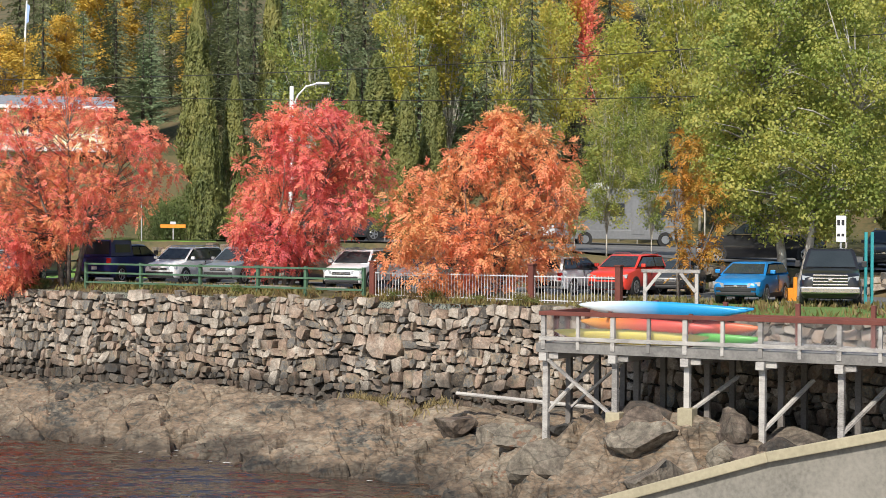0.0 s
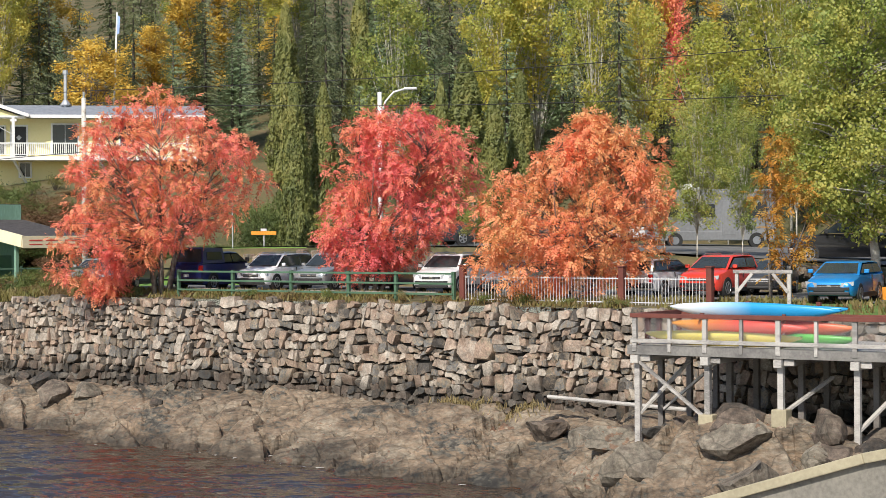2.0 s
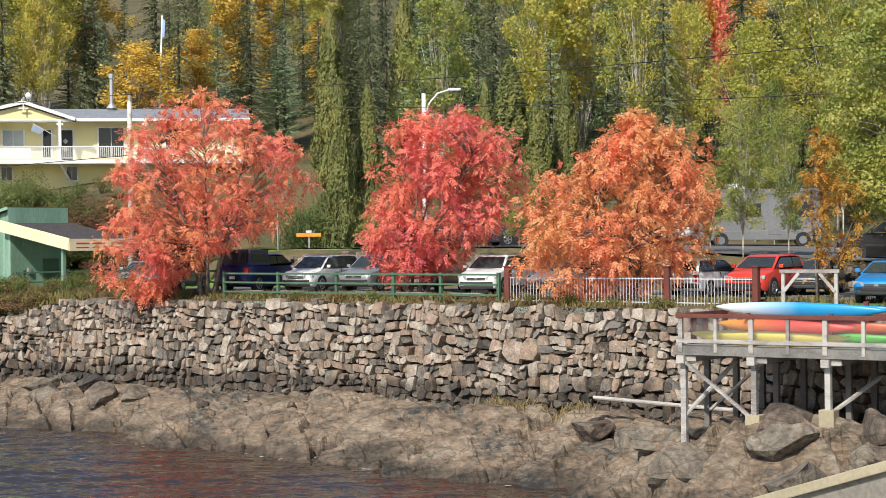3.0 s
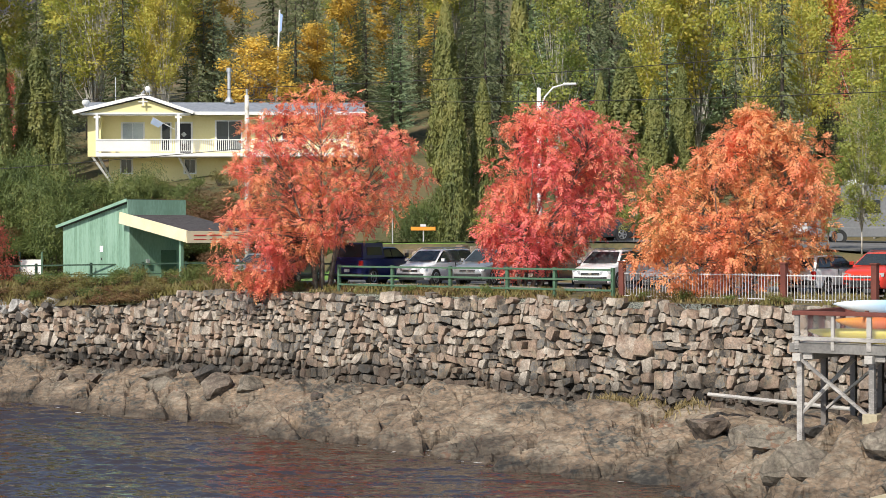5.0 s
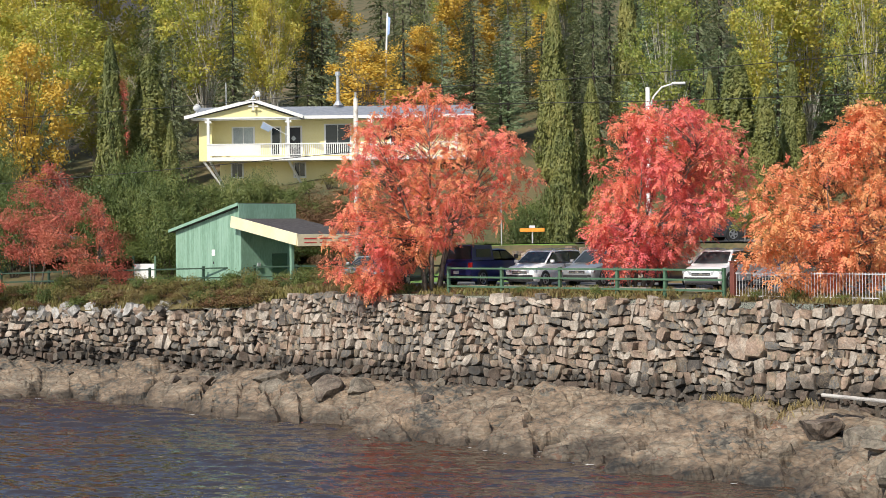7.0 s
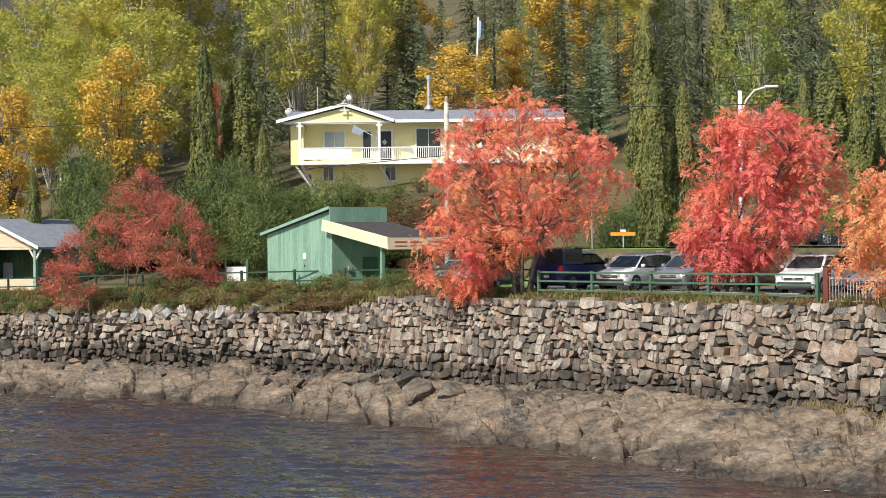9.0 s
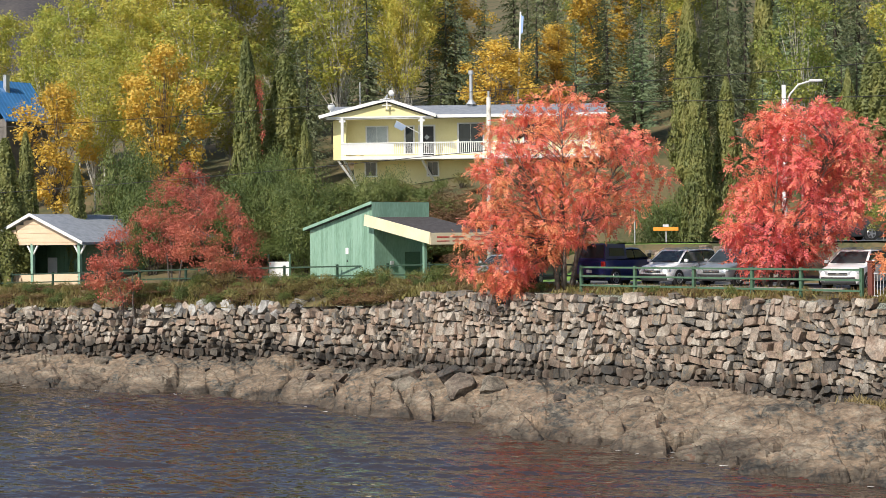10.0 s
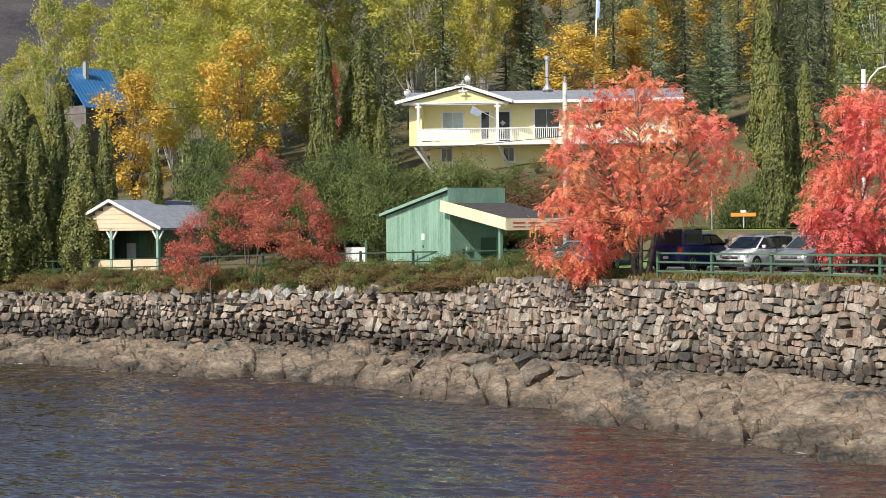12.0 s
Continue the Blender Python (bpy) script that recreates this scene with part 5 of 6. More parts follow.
for s in BROWN:
    x, y = sv(s, 1.2)
    z = ground_at(x, y)
    pts.append(Vector((x, y, z)))
    part("post", boxed(-0.11, 0.11, -0.11, 0.11, -0.3, 1.42, 0.015, pose(x, y, z, 0, 0, -36)), M_REDWOOD, f, "square red-brown timber post")
    part("post_cap", boxed(-0.14, 0.14, -0.14, 0.14, 1.42, 1.48, 0.015, pose(x, y, z, 0, 0, -36)), M_REDWOOD, f)
picket = None
for a, b in zip(pts, pts[1:]):
    for h in (0.12, 1.0):
        part("rail", beam(bmesh.new(), a + Vector((0, 0, h)), b + Vector((0, 0, h)), 0.03, 0.035), M_PICKET, f)
    n = int((b - a).length / 0.14)
    for k in range(1, n):
        p = a.lerp(b, k / n)
        if picket is None:
            ob = part("picket", boxed(-0.008, 0.008, -0.008, 0.008, 0.02, 1.06), M_PICKET, f)
            picket = ob.data
        else:
            ob = new("picket", picket)
            ob.parent = f
        ob.matrix_world = pose(p.x, p.y, p.z, 0, 0, -36)

# timber gate frame above the dock
gate = thing("gate_frame", pose(7.9, 61.6, 5.62, 0, 0, -25), "weathered grey timber frame with corner braces", "frame")
for sx in (-1, 1):
    part("post", boxed(sx * 0.93 - 0.06, sx * 0.93 + 0.06, -0.06, 0.06, -0.1, 1.5, 0.008), M_GREYWOOD, gate)
    part("brace", beam(bmesh.new(), (sx * 0.90, -0.07, 0.78), (sx * 0.36, -0.07, 1.42), 0.05, 0.11, 0.006), M_GREYWOOD, gate)
part("lintel", boxed(-1.05, 1.05, -0.09, 0.05, 1.42, 1.54, 0.008), M_GREYWOOD, gate)

# ---------------------------------------------------------------- vehicles
def loft(bm, sections):
    rings = [[bm.verts.new(p) for p in s] for s in sections]
    n = len(rings[0])
    for a, b in zip(rings, rings[1:]):
        for k in range(n):
            bm.faces.new((a[k], b[k], b[(k + 1) % n], a[(k + 1) % n]))
    bm.faces.new(rings[0])
    bm.faces.new(rings[-1][::-1])
    return bm


def creased(ob, degrees=32):
    """Smooth panels with creases between them."""
    ob.data.polygons.foreach_set("use_smooth", [True] * len(ob.data.polygons))
    ob.data.set_sharp_from_angle(angle=radians(degrees))
    return ob


def body_section(y, zb, zt, w):
    zm = zb + (zt - zb) * 0.55
    return [(-w * 0.9, y, zb), (-w * 0.97, y, zb + 0.12), (-w, y, zm - 0.06), (-w * 0.985, y, zm + 0.08), (-w * 0.94, y, zt - 0.06), (-w * 0.84, y, zt), (-w * 0.45, y, zt + 0.025), (w * 0.45, y, zt + 0.025), (w * 0.84, y, zt), (w * 0.94, y, zt - 0.06), (w * 0.985, y, zm + 0.08), (w, y, zm - 0.06), (w * 0.97, y, zb + 0.12), (w * 0.9, y, zb)]


def quad(bm, pts, thick=0.012):
    p = [Vector(q) for q in pts]
    nrm = (p[1] - p[0]).cross(p[2] - p[0]).normalized() * thick
    a = [bm.verts.new(q - nrm * 0.5) for q in p]
    b = [bm.verts.new(q + nrm) for q in p]
    bm.faces.new(a)
    bm.faces.new(b[::-1])
    k = len(p)
    for i in range(k):
        bm.faces.new((a[i], b[i], b[(i + 1) % k], a[(i + 1) % k]))
    return bm


def car(name, x, y, az, label, paint, kind="suv", tail=False, length=4.5, width=1.8, height=1.65, z=None, category="car"):
    """A parked vehicle; its front (or its tail) points to the water. az: where its back end lies, in degrees right of ahead."""
    hood = {"suv": 1.04, "hatch": 0.95, "sedan": 0.92, "pickup": 1.22, "van": 1.15}[kind]
    wr = {"pickup": 0.40, "suv": 0.36}.get(kind, 0.32)
    L2, w = length / 2, width / 2
    m = pose(x, y, ground_at(x, y) + 0.08 if z is None else z, 0, 0, -az) @ Matrix.Translation((0, L2, 0))
    if tail:
        m = m @ pose(0, 0, 0, 0, 0, 180)
    c = thing(name, m, label, category, "parked vehicles")
    f, r = -L2, L2
    cowl = f + (1.35 if kind == "pickup" else 1.05 if kind in ("suv", "van") else 1.0)
    belt = hood + 0.05
    secs = [body_section(f, 0.46, hood - 0.34, w * 0.76), body_section(f + 0.03, 0.36, hood - 0.25, w * 0.84), body_section(f + 0.12, 0.28, hood - 0.17, w * 0.925), body_section(f + 0.34, 0.24, hood - 0.09, w * 0.985), body_section(f + 0.7, 0.24, hood - 0.03, w), body_section(cowl, 0.24, belt, w), body_section(r - 0.5, 0.24, belt + 0.02, w), body_section(r - 0.12, 0.28, belt, w * 0.97), body_section(r, 0.45, belt - 0.12, w * 0.90)]
    creased(part("body", loft(bmesh.new(), secs), paint, c))
    cab = [(cowl - 0.05, cowl + 0.75, 0.35, 0.95)] if kind == "pickup" else [(cowl - 0.08, cowl + 0.78, r - (0.62 if kind == "sedan" else 0.28 if kind == "suv" else 0.42) - (0.5 if kind == "sedan" else 0), r - (0.35 if kind == "sedan" else 0.06))]
    if kind == "pickup":
        cab = [(cowl - 0.05, cowl + 0.7, cowl + 2.0, cowl + 2.3)]
    for y0, y1, y2, y3 in cab:
        wb, wt, zr = w * 0.93, w * 0.74, height
        g = [[(-wb, y0, belt - 0.03), (-wb * 0.98, y0 + 0.03, belt), (wb * 0.98, y0 + 0.03, belt), (wb, y0, belt - 0.03)],
             [(-wt - 0.03, y1, zr - 0.07), (-wt + 0.06, y1 + 0.05, zr - 0.015), (wt - 0.06, y1 + 0.05, zr - 0.015), (wt + 0.03, y1, zr - 0.07)],
             [(-wt - 0.03, (y1 + y2) / 2, zr - 0.04), (-wt + 0.06, (y1 + y2) / 2, zr + 0.01), (wt - 0.06, (y1 + y2) / 2, zr + 0.01), (wt + 0.03, (y1 + y2) / 2, zr - 0.04)],
             [(-wt - 0.03, y2, zr - 0.07), (-wt + 0.06, y2 - 0.05, zr - 0.02), (wt - 0.06, y2 - 0.05, zr - 0.02), (wt + 0.03, y2, zr - 0.07)],
             [(-wb, y3, belt - 0.03), (-wb * 0.98, y3 - 0.03, belt), (wb * 0.98, y3 - 0.03, belt), (wb, y3, belt - 0.03)]]
        bm = bmesh.new()
        rings = [[bm.verts.new(p) for p in s] for s in g]
        for a, b in zip(rings, rings[1:]):
            for k in range(3):
                bm.faces.new((a[k], b[k], b[k + 1], a[k + 1]))
            bm.faces.new((a[3], b[3], b[0], a[0]))
        bm.faces.new(rings[0])
        bm.faces.new(rings[-1][::-1])
        creased(part("cabin", bm, paint, c), 24)

        def on(u, v, ya, yb):
            """A point of the raked front or back pane."""
            ww = (wb + (wt - wb) * v) * u
            return (ww, ya + (yb - ya) * v, belt + (zr - 0.05 - belt) * v)
        part("windshield", quad(bmesh.new(), [on(-0.90, 0.06, y0, y1), on(0.90, 0.06, y0, y1), on(0.88, 0.93, y0, y1), on(-0.88, 0.93, y0, y1)]), M_CARGLASS, c, "dark tinted glass")
        part("rear_window", quad(bmesh.new(), [on(0.86, 0.10, y3, y2), on(-0.86, 0.10, y3, y2), on(-0.84, 0.88, y3, y2), on(0.84, 0.88, y3, y2)]), M_CARGLASS, c, "dark tinted glass")
        ym = (y1 + y2) / 2 + (0.1 if kind != "pickup" else 0.0)
        for sx in (-1, 1):
            def at(yy, v):
                return (sx * (wb + (wt + 0.03 - wb) * v + 0.004), yy, belt + (zr - 0.07 - belt) * v)
            for ya, yb, yc, yd in ((y0 + 0.22, ym - 0.04, ym - 0.04, y1 + 0.08), (ym + 0.04, y3 - 0.22, y2 - 0.06, ym + 0.04)):
                part("side_window", quad(bmesh.new(), [at(ya, 0.1), at(yb, 0.1), at(yc, 0.9), at(yd, 0.9)][::int(sx)]), M_CARGLASS, c, "dark tinted glass")
            part("mirror", boxed(sx * (w + 0.02), sx * (w + 0.20), y0 + 0.28, y0 + 0.40, belt + 0.03, belt + 0.17 + (0.08 if kind == "pickup" else 0), 0.03), M_TRIM if kind == "pickup" else paint, c)
    for sy in (f + 0.86, r - 0.88):
        for sx in (-1, 1):
            bm = bmesh.new()
            tube(bm, [(sx * (w - 0.2), sy, wr), (sx * (w + 0.006), sy, wr)], wr * 1.14, 20)
            part("wheel_arch", bm, M_TRIM, c)
            bm = bmesh.new()
            tube(bm, [(sx * (w - 0.22), sy, wr), (sx * (w - 0.02), sy, wr), (sx * (w + 0.012), sy, wr)], [wr, wr, wr * 0.93], 20)
            wheel = part("wheel", bm, M_TYRE, c, "black tyre on alloy wheel")
            bm = bmesh.new()
            for q in range(5):
                a = 2 * math.pi * q / 5
                beam(bm, (sx * (w + 0.016), sy, wr), (sx * (w + 0.016), sy + math.cos(a) * wr * 0.62, wr + math.sin(a) * wr * 0.62), 0.02, 0.09)
            tube(bm, [(sx * (w + 0.008), sy + math.cos(a) * wr * 0.64, wr + math.sin(a) * wr * 0.64) for a in [2 * math.pi * q / 20 for q in range(21)]], 0.025, 5)
            part("rim", bm, M_RIM, wheel)
    # face
    for sx in (-1, 1):
        hx = w * 0.70
        part("headlight", quad(bmesh.new(), [(sx * (hx - 0.22), f + 0.015, hood - 0.38), (sx * (hx + 0.20), f + 0.14, hood - 0.34), (sx * (hx + 0.22), f + 0.16, hood - 0.19), (sx * (hx - 0.20), f + 0.04, hood - 0.25)][::int(sx)], 0.05), M_LAMP, c, "clear headlight")
        part("tail_light", boxed(sx * (w * 0.70), sx * (w * 0.93), r - 0.10, r + 0.004, belt - 0.42, belt - 0.10, 0.02), M_TAIL, c, "red tail light")
        part("fog_light", boxed(sx * (w * 0.70) - 0.09, sx * (w * 0.70) + 0.09, f - 0.025, f + 0.05, 0.46, 0.56, 0.01), M_LAMP if kind == "pickup" else M_TRIM, c)
    if kind == "pickup":
        part("grille", boxed(-w * 0.56, w * 0.56, f - 0.03, f + 0.05, hood - 0.56, hood - 0.14, 0.02), M_TRIM, c)
        for q in range(4):
            part("grille_bar", boxed(-w * 0.57, w * 0.57, f - 0.055, f, hood - 0.52 + q * 0.105, hood - 0.47 + q * 0.105, 0.012), M_CHROME, c, "chrome bar")
        part("bumper", boxed(-w * 0.97, w * 0.97, f - 0.10, f + 0.18, 0.42, 0.66, 0.05), M_CHROME, c, "chrome bumper")
    else:
        part("grille", boxed(-w * 0.46, w * 0.46, f - 0.012, f + 0.06, hood - 0.42, hood - 0.30, 0.02), M_TRIM, c)
        part("air_intake", boxed(-w * 0.62, w * 0.62, f - 0.014, f + 0.06, 0.40, 0.56, 0.03), M_TRIM, c)
    if kind in ("suv", "hatch", "sedan"):
        part("lower_trim", boxed(-w * 1.004, w * 1.004, f + 1.25, r - 1.25, 0.2, 0.36, 0.02), M_TRIM, c, "black sill trim")
        part("front_lip", boxed(-w * 0.8, w * 0.8, f - 0.02, f + 0.2, 0.28, 0.40, 0.03), M_TRIM, c, "black lower lip")
        for sx in (-1, 1):
            part("wiper", beam(bmesh.new(), (sx * 0.1, y0 + 0.02, belt + 0.05), (sx * 0.1 + 0.5, y0 + 0.06, belt + 0.075), 0.02, 0.02), M_TRIM, c)
            part("door_handle", boxed(sx * w * 0.985, sx * (w + 0.02), 0.0, 0.2, belt - 0.16, belt - 0.12, 0.008), M_CHROME if kind == "sedan" else paint, c)
            part("door_seam", boxed(sx * w * 0.9, sx * (w + 0.003), 0.34, 0.352, 0.40, belt - 0.04), M_TRIM, c)
            if kind == "suv":
                part("roof_rail", tube(bmesh.new(), [(sx * wt * 0.9, y1 + 0.15, zr), (sx * wt * 0.9, y1 + 0.3, zr + 0.06), (sx * wt * 0.9, y2 - 0.3, zr + 0.06), (sx * wt * 0.9, y2 - 0.15, zr)], 0.022, 6), M_RIM, c, "grey roof rail")
    if kind != "pickup":
        part("grille_bar", boxed(-w * 0.46, w * 0.46, f - 0.02, f + 0.02, hood - 0.375, hood - 0.355, 0.005), M_CHROME, c, "chrome bar")
    part("emblem", boxed(-0.07, 0.07, f - 0.065 if kind == "pickup" else f - 0.025, f, hood - 0.39, hood - 0.31, 0.012), M_CHROME, c)
    part("plate", boxed(-0.15, 0.15, r - 0.02, r + 0.015, 0.62, 0.77, 0.004), M_PLATE, c)
    part("rear_bumper", boxed(-w * 0.93, w * 0.93, r - 0.14, r + 0.05, 0.36, 0.56, 0.04), M_TRIM, c)
    return c


def paint(name, col, metallic=0.3):
    return plain(name, col, 0.28, metallic, 0.6)


P_BLACK, P_BLUE, P_RED = paint("black car paint", (0.022, 0.022, 0.025)), paint("bright blue car paint", (0.015, 0.25, 0.62)), paint("red car paint", (0.68, 0.05, 0.03), 0.0)
P_WHITE, P_SILVER, P_NAVY = paint("white car paint", (0.74, 0.75, 0.76), 0.0), paint("silver-grey car paint", (0.33, 0.35, 0.37), 0.5), paint("navy car paint", (0.02, 0.028, 0.15))
P_MAROON, P_GREY = paint("maroon car paint", (0.16, 0.015, 0.02)), paint("dark grey car paint", (0.07, 0.075, 0.08))
car("pickup_truck", 13.05, 59.9, 12.5, "black pickup truck with chrome grille facing the water", P_BLACK, "pickup", length=5.8, width=2.03, height=1.95)
car("car", 10.2, 62.0, 25, "bright blue hatchback facing the water", P_BLUE, "hatch", length=4.3, width=1.78, height=1.44)
car("car", 8.9, 71.0, 18, "dark grey sedan behind a timber frame", P_GREY, "sedan", length=4.6, width=1.8, height=1.42)
car("car", 6.35, 69.2, 30, "red boxy small car behind the picket fence", P_RED, "suv", length=4.1, width=1.8, height=1.62)
car("car", 3.95, 69.6, 34, "white hatchback parked tail towards the water", P_WHITE, "hatch", tail=True, length=4.1, width=1.72, height=1.5)
car("car", -1.4, 74.4, 24, "silver sedan behind the picket fence", P_SILVER, "sedan", length=4.6, width=1.8, height=1.42)
car("car", -4.3, 75.3, 20, "white SUV facing the green fence", P_WHITE, "suv", length=4.7, width=1.88, height=1.68)
car("pickup_truck", -7.3, 79.6, 12, "maroon pickup truck behind a rowan tree", P_MAROON, "pickup", length=5.6, width=1.95, height=1.88, category="car")
car("car", -10.4, 82.2, 24, "grey-silver SUV facing the green fence", P_SILVER, "suv", length=4.7, width=1.85, height=1.72)
car("car", -13.2, 82.8, 24, "white SUV with black lower trim by the fence", P_WHITE, "suv", length=4.6, width=1.84, height=1.70)
blue = car("pickup_truck", -16.3, 83.2, 22, "navy pickup with a tall bed cap, tail to water", P_NAVY, "pickup", tail=True, length=5.4, width=1.9, height=1.8)
bm = bmesh.new()
loft(bm, [[(-0.90, 0.72, 1.26), (-0.76, 0.72, 1.98), (0.76, 0.72, 1.98), (0.90, 0.72, 1.26)], [(-0.90, 2.66, 1.26), (-0.76, 2.45, 2.02), (0.76, 2.45, 2.02), (0.90, 2.66, 1.26)]])
cap = part("bed_cap", bm, P_NAVY, blue)
part("rear_window", quad(bmesh.new(), [(0.80, 2.66, 1.34), (-0.80, 2.66, 1.34), (-0.70, 2.475, 1.95), (0.70, 2.475, 1.95)], 0.02), M_CARGLASS, cap)
for sx in (-1, 1):
    part("side_window", quad(bmesh.new(), [(sx * 0.885, 0.95, 1.42), (sx * 0.885, 2.3, 1.42), (sx * 0.81, 2.2, 1.80), (sx * 0.81, 0.95, 1.80)][::sx], 0.02), M_CARGLASS, cap)
car("car", -20.6, 86.5, 10, "dark grey sedan behind the red rowan", P_GREY, "sedan", length=4.6, width=1.8, height=1.42)
car("car", -22.6, 88.5, 10, "silver car partly hidden behind the rowan", P_SILVER, "hatch", length=4.3, width=1.76, height=1.48)
car("pickup_truck", 17.6, 82.0, -82, "black pickup truck standing side-on beyond the poplar", P_BLACK, "pickup", tail=True, length=5.8, width=2.0, height=1.93)
car("car", 19.2, 77.5, 20, "dark grey SUV at the edge of the lot", P_GREY, "suv", length=4.7, width=1.86, height=1.7)
car("pickup_truck", -8.6, 104, 60, "dark pickup truck on the road by the woods", P_GREY, "pickup", length=5.5, width=1.95, height=1.9)
car("car", 0.5, 103, 62, "dark car on the road behind the rowans", P_GREY, "suv", length=4.7, width=1.85, height=1.7)
car("car", 4.0, 99.5, 62, "white car on the road behind the orange rowan", P_WHITE, "sedan", length=4.6, width=1.85, height=1.45)

# motorhome on the upper lot
rv = thing("motorhome", pose(9.9, 97.2, ground_at(9.9, 97.2), 0, 0, 8), "grey and white motorhome behind the rowans", "motorhome", "parked vehicles")
M_RV = material("grey-white panel", [(0.16, 0.165, 0.17), (0.23, 0.235, 0.24)], 0.5, 0.5, 0.05)
part("body", boxed(-3.4, 3.4, 0, 2.4, 0.45, 3.2, 0.14), M_RV, rv)
part("skirt", boxed(-3.3, 3.3, -0.01, 2.41, 0.42, 0.95, 0.05), M_RV, rv)
for x0, x1, z0, z1 in ((-2.9, -2.0, 1.7, 2.4), (-1.2, 0.0, 1.7, 2.4), (1.6, 2.9, 1.65, 2.5)):
    part("window", boxed(x0, x1, -0.03, 0.02, z0, z1, 0.03), M_GLASS, rv)
part("door", boxed(0.4, 1.1, -0.025, 0.02, 0.7, 2.6, 0.03), M_RV, rv)
part("roof_vent", boxed(-1.6, -0.7, 0.6, 1.5, 3.2, 3.5, 0.06), M_WHITE, rv)
for x in (-2.2, 2.3):
    bm = bmesh.new()
    tube(bm, [(x, -0.02, 0.42), (x, 0.3, 0.42)], 0.42, 20)
    wheel = part("wheel", bm, M_TYRE, rv)
    bm = bmesh.new()
    tube(bm, [(x, -0.045, 0.42), (x, 0.0, 0.42)], 0.22, 14)
    part("rim", bm, M_RIM, wheel)

# low dry-stone wall between the two lots
low = thing("retaining_wall", Matrix(), "low rough stone wall between the two car parks", "wall", kind="structure")
rng = rg(77)
vs, fs = [], []
for k in range(520):
    s = rng.uniform(-34, 40)
    x, y = sv(s, lerp(s, WALL_V) + 14.0 + rng.normal() * 0.1)
    w, h = rng.uniform(0.35, 0.8), rng.uniform(0.22, 0.42)
    made = stone_solid(rng, [(w / 2 * cx, h / 2 * cz) for cx, cz in ((-1, -1), (1, -0.9), (0.9, 1), (-0.8, 1))], 0.2, 0.25)
    if made is None:
        continue
    a, b = made
    m = pose(x, y, lerp(s, BASE) + rng.uniform(0.0, 0.9) * lerp(s, BENCH), 0, rng.normal() * 6, -36 + rng.normal() * 10)
    o = len(vs)
    vs += [m @ Vector(p) for p in a]
    fs += [tuple(i + o for i in q) for q in b]
tagged(mesh_ob("stonework", vs, fs, M_STONE_FAR, low), kind="stuff")

# concrete wheel stops along the fence
for s in (-27.6, -24.9, -22.2, -17.6, -15.0, -12.0, -7.0, -5.0, -2.6):
    x, y = sv(s, 2.6)
    tagged(part("wheel_stop", boxed(-0.9, 0.9, -0.09, 0.09, 0.02, 0.17, 0.03), M_CONC), "pale concrete wheel stop on the asphalt", "wheel stop", "wheel stops").matrix_world = pose(x, y, ground_at(x, y) + 0.06, 0, 0, -36)

sheet("lawn", 5, 40, 0.4, 4.4, material("short green grass", [(0.07, 0.13, 0.025), (0.13, 0.21, 0.045)], 1.5, 0.9, 0.4, world=True), 0.05, "short green grass on the wall's crest")

# ---------------------------------------------------------------- the yellow house on the slope
HW, HD = 19.6, 8.5
house = thing("house", pose(-43.2, 123.4, 12.1, 0, 0, 12), "two-storey pale yellow house with white balcony and grey roof", "house")
part("wall", boxed(1.4, HW - 0.3, 1.5, HD, -1.8, 2.3), M_YELLOW, house, "pale yellow siding of the lower floor")
part("foundation", boxed(1.35, HW - 0.25, 1.45, HD + 0.05, -3.0, 0.1), M_WHITE, house, "white painted foundation")
part("wall", boxed(0, HW, 1.5, HD, 2.3, 5.15), M_YELLOW, house, "pale yellow siding of the upper floor")
part("wall", boxed(0.0, 0.95, 0.55, 1.5, 2.1, 5.0), M_YELLOW, house, "pale yellow projecting side bay")
bm = bmesh.new()   # main roof, ridge along the house
ridge, ev = 6.2, 5.15
for y0, z0, y1, z1 in ((0.1, ev, (HD + 1.5) / 2, ridge), (HD + 0.6, ev, (HD + 1.5) / 2, ridge)):
    a = [bm.verts.new(p) for p in ((-0.5, y0, z0), (HW + 0.5, y0, z0), (HW + 0.5, y1, z1), (-0.5, y1, z1))]
    b = [bm.verts.new(v.co + Vector((0, 0, 0.16))) for v in a]
    bm.faces.new(a)
    bm.faces.new(b[::-1])
    for k in range(4):
        bm.faces.new((a[k], a[(k + 1) % 4], b[(k + 1) % 4], b[k]))
roof = part("roof", bm, M_GREYROOF, house, "grey shingle roof")
part("fascia", boxed(7.7, HW + 0.5, 0.03, 0.12, ev - 0.06, ev + 0.17), M_WHITE, house, "white fascia")
# gable over the balcony
gx0, gx1, gp = -0.9, 7.7, 4.1
bm = bmesh.new()
for xa, za, xb, zb in ((gx0, ev - 0.02, gp, ridge + 0.16), (gx1, ev - 0.02, gp, ridge + 0.16)):
    a = [bm.verts.new(p) for p in ((xa, -0.55, za), (xb, -0.55, zb), (xb, 5.0, zb), (xa, 5.0, za))]
    b = [bm.verts.new(v.co + Vector((0, 0, 0.15))) for v in a]
    bm.faces.new(a)
    bm.faces.new(b[::-1])
    for k in range(4):
        bm.faces.new((a[k], a[(k + 1) % 4], b[(k + 1) % 4], b[k]))
part("gable_roof", bm, M_GREYROOF, house, "grey shingle gable roof")
bm = bmesh.new()
prism(bm, [(gx0 + 0.5, ev + 0.0), (gx1 - 0.5, ev + 0.0), (gp, ridge + 0.02)], -0.30, -0.15)
part("gable", bm, M_YELLOW, house, "pale yellow gable")
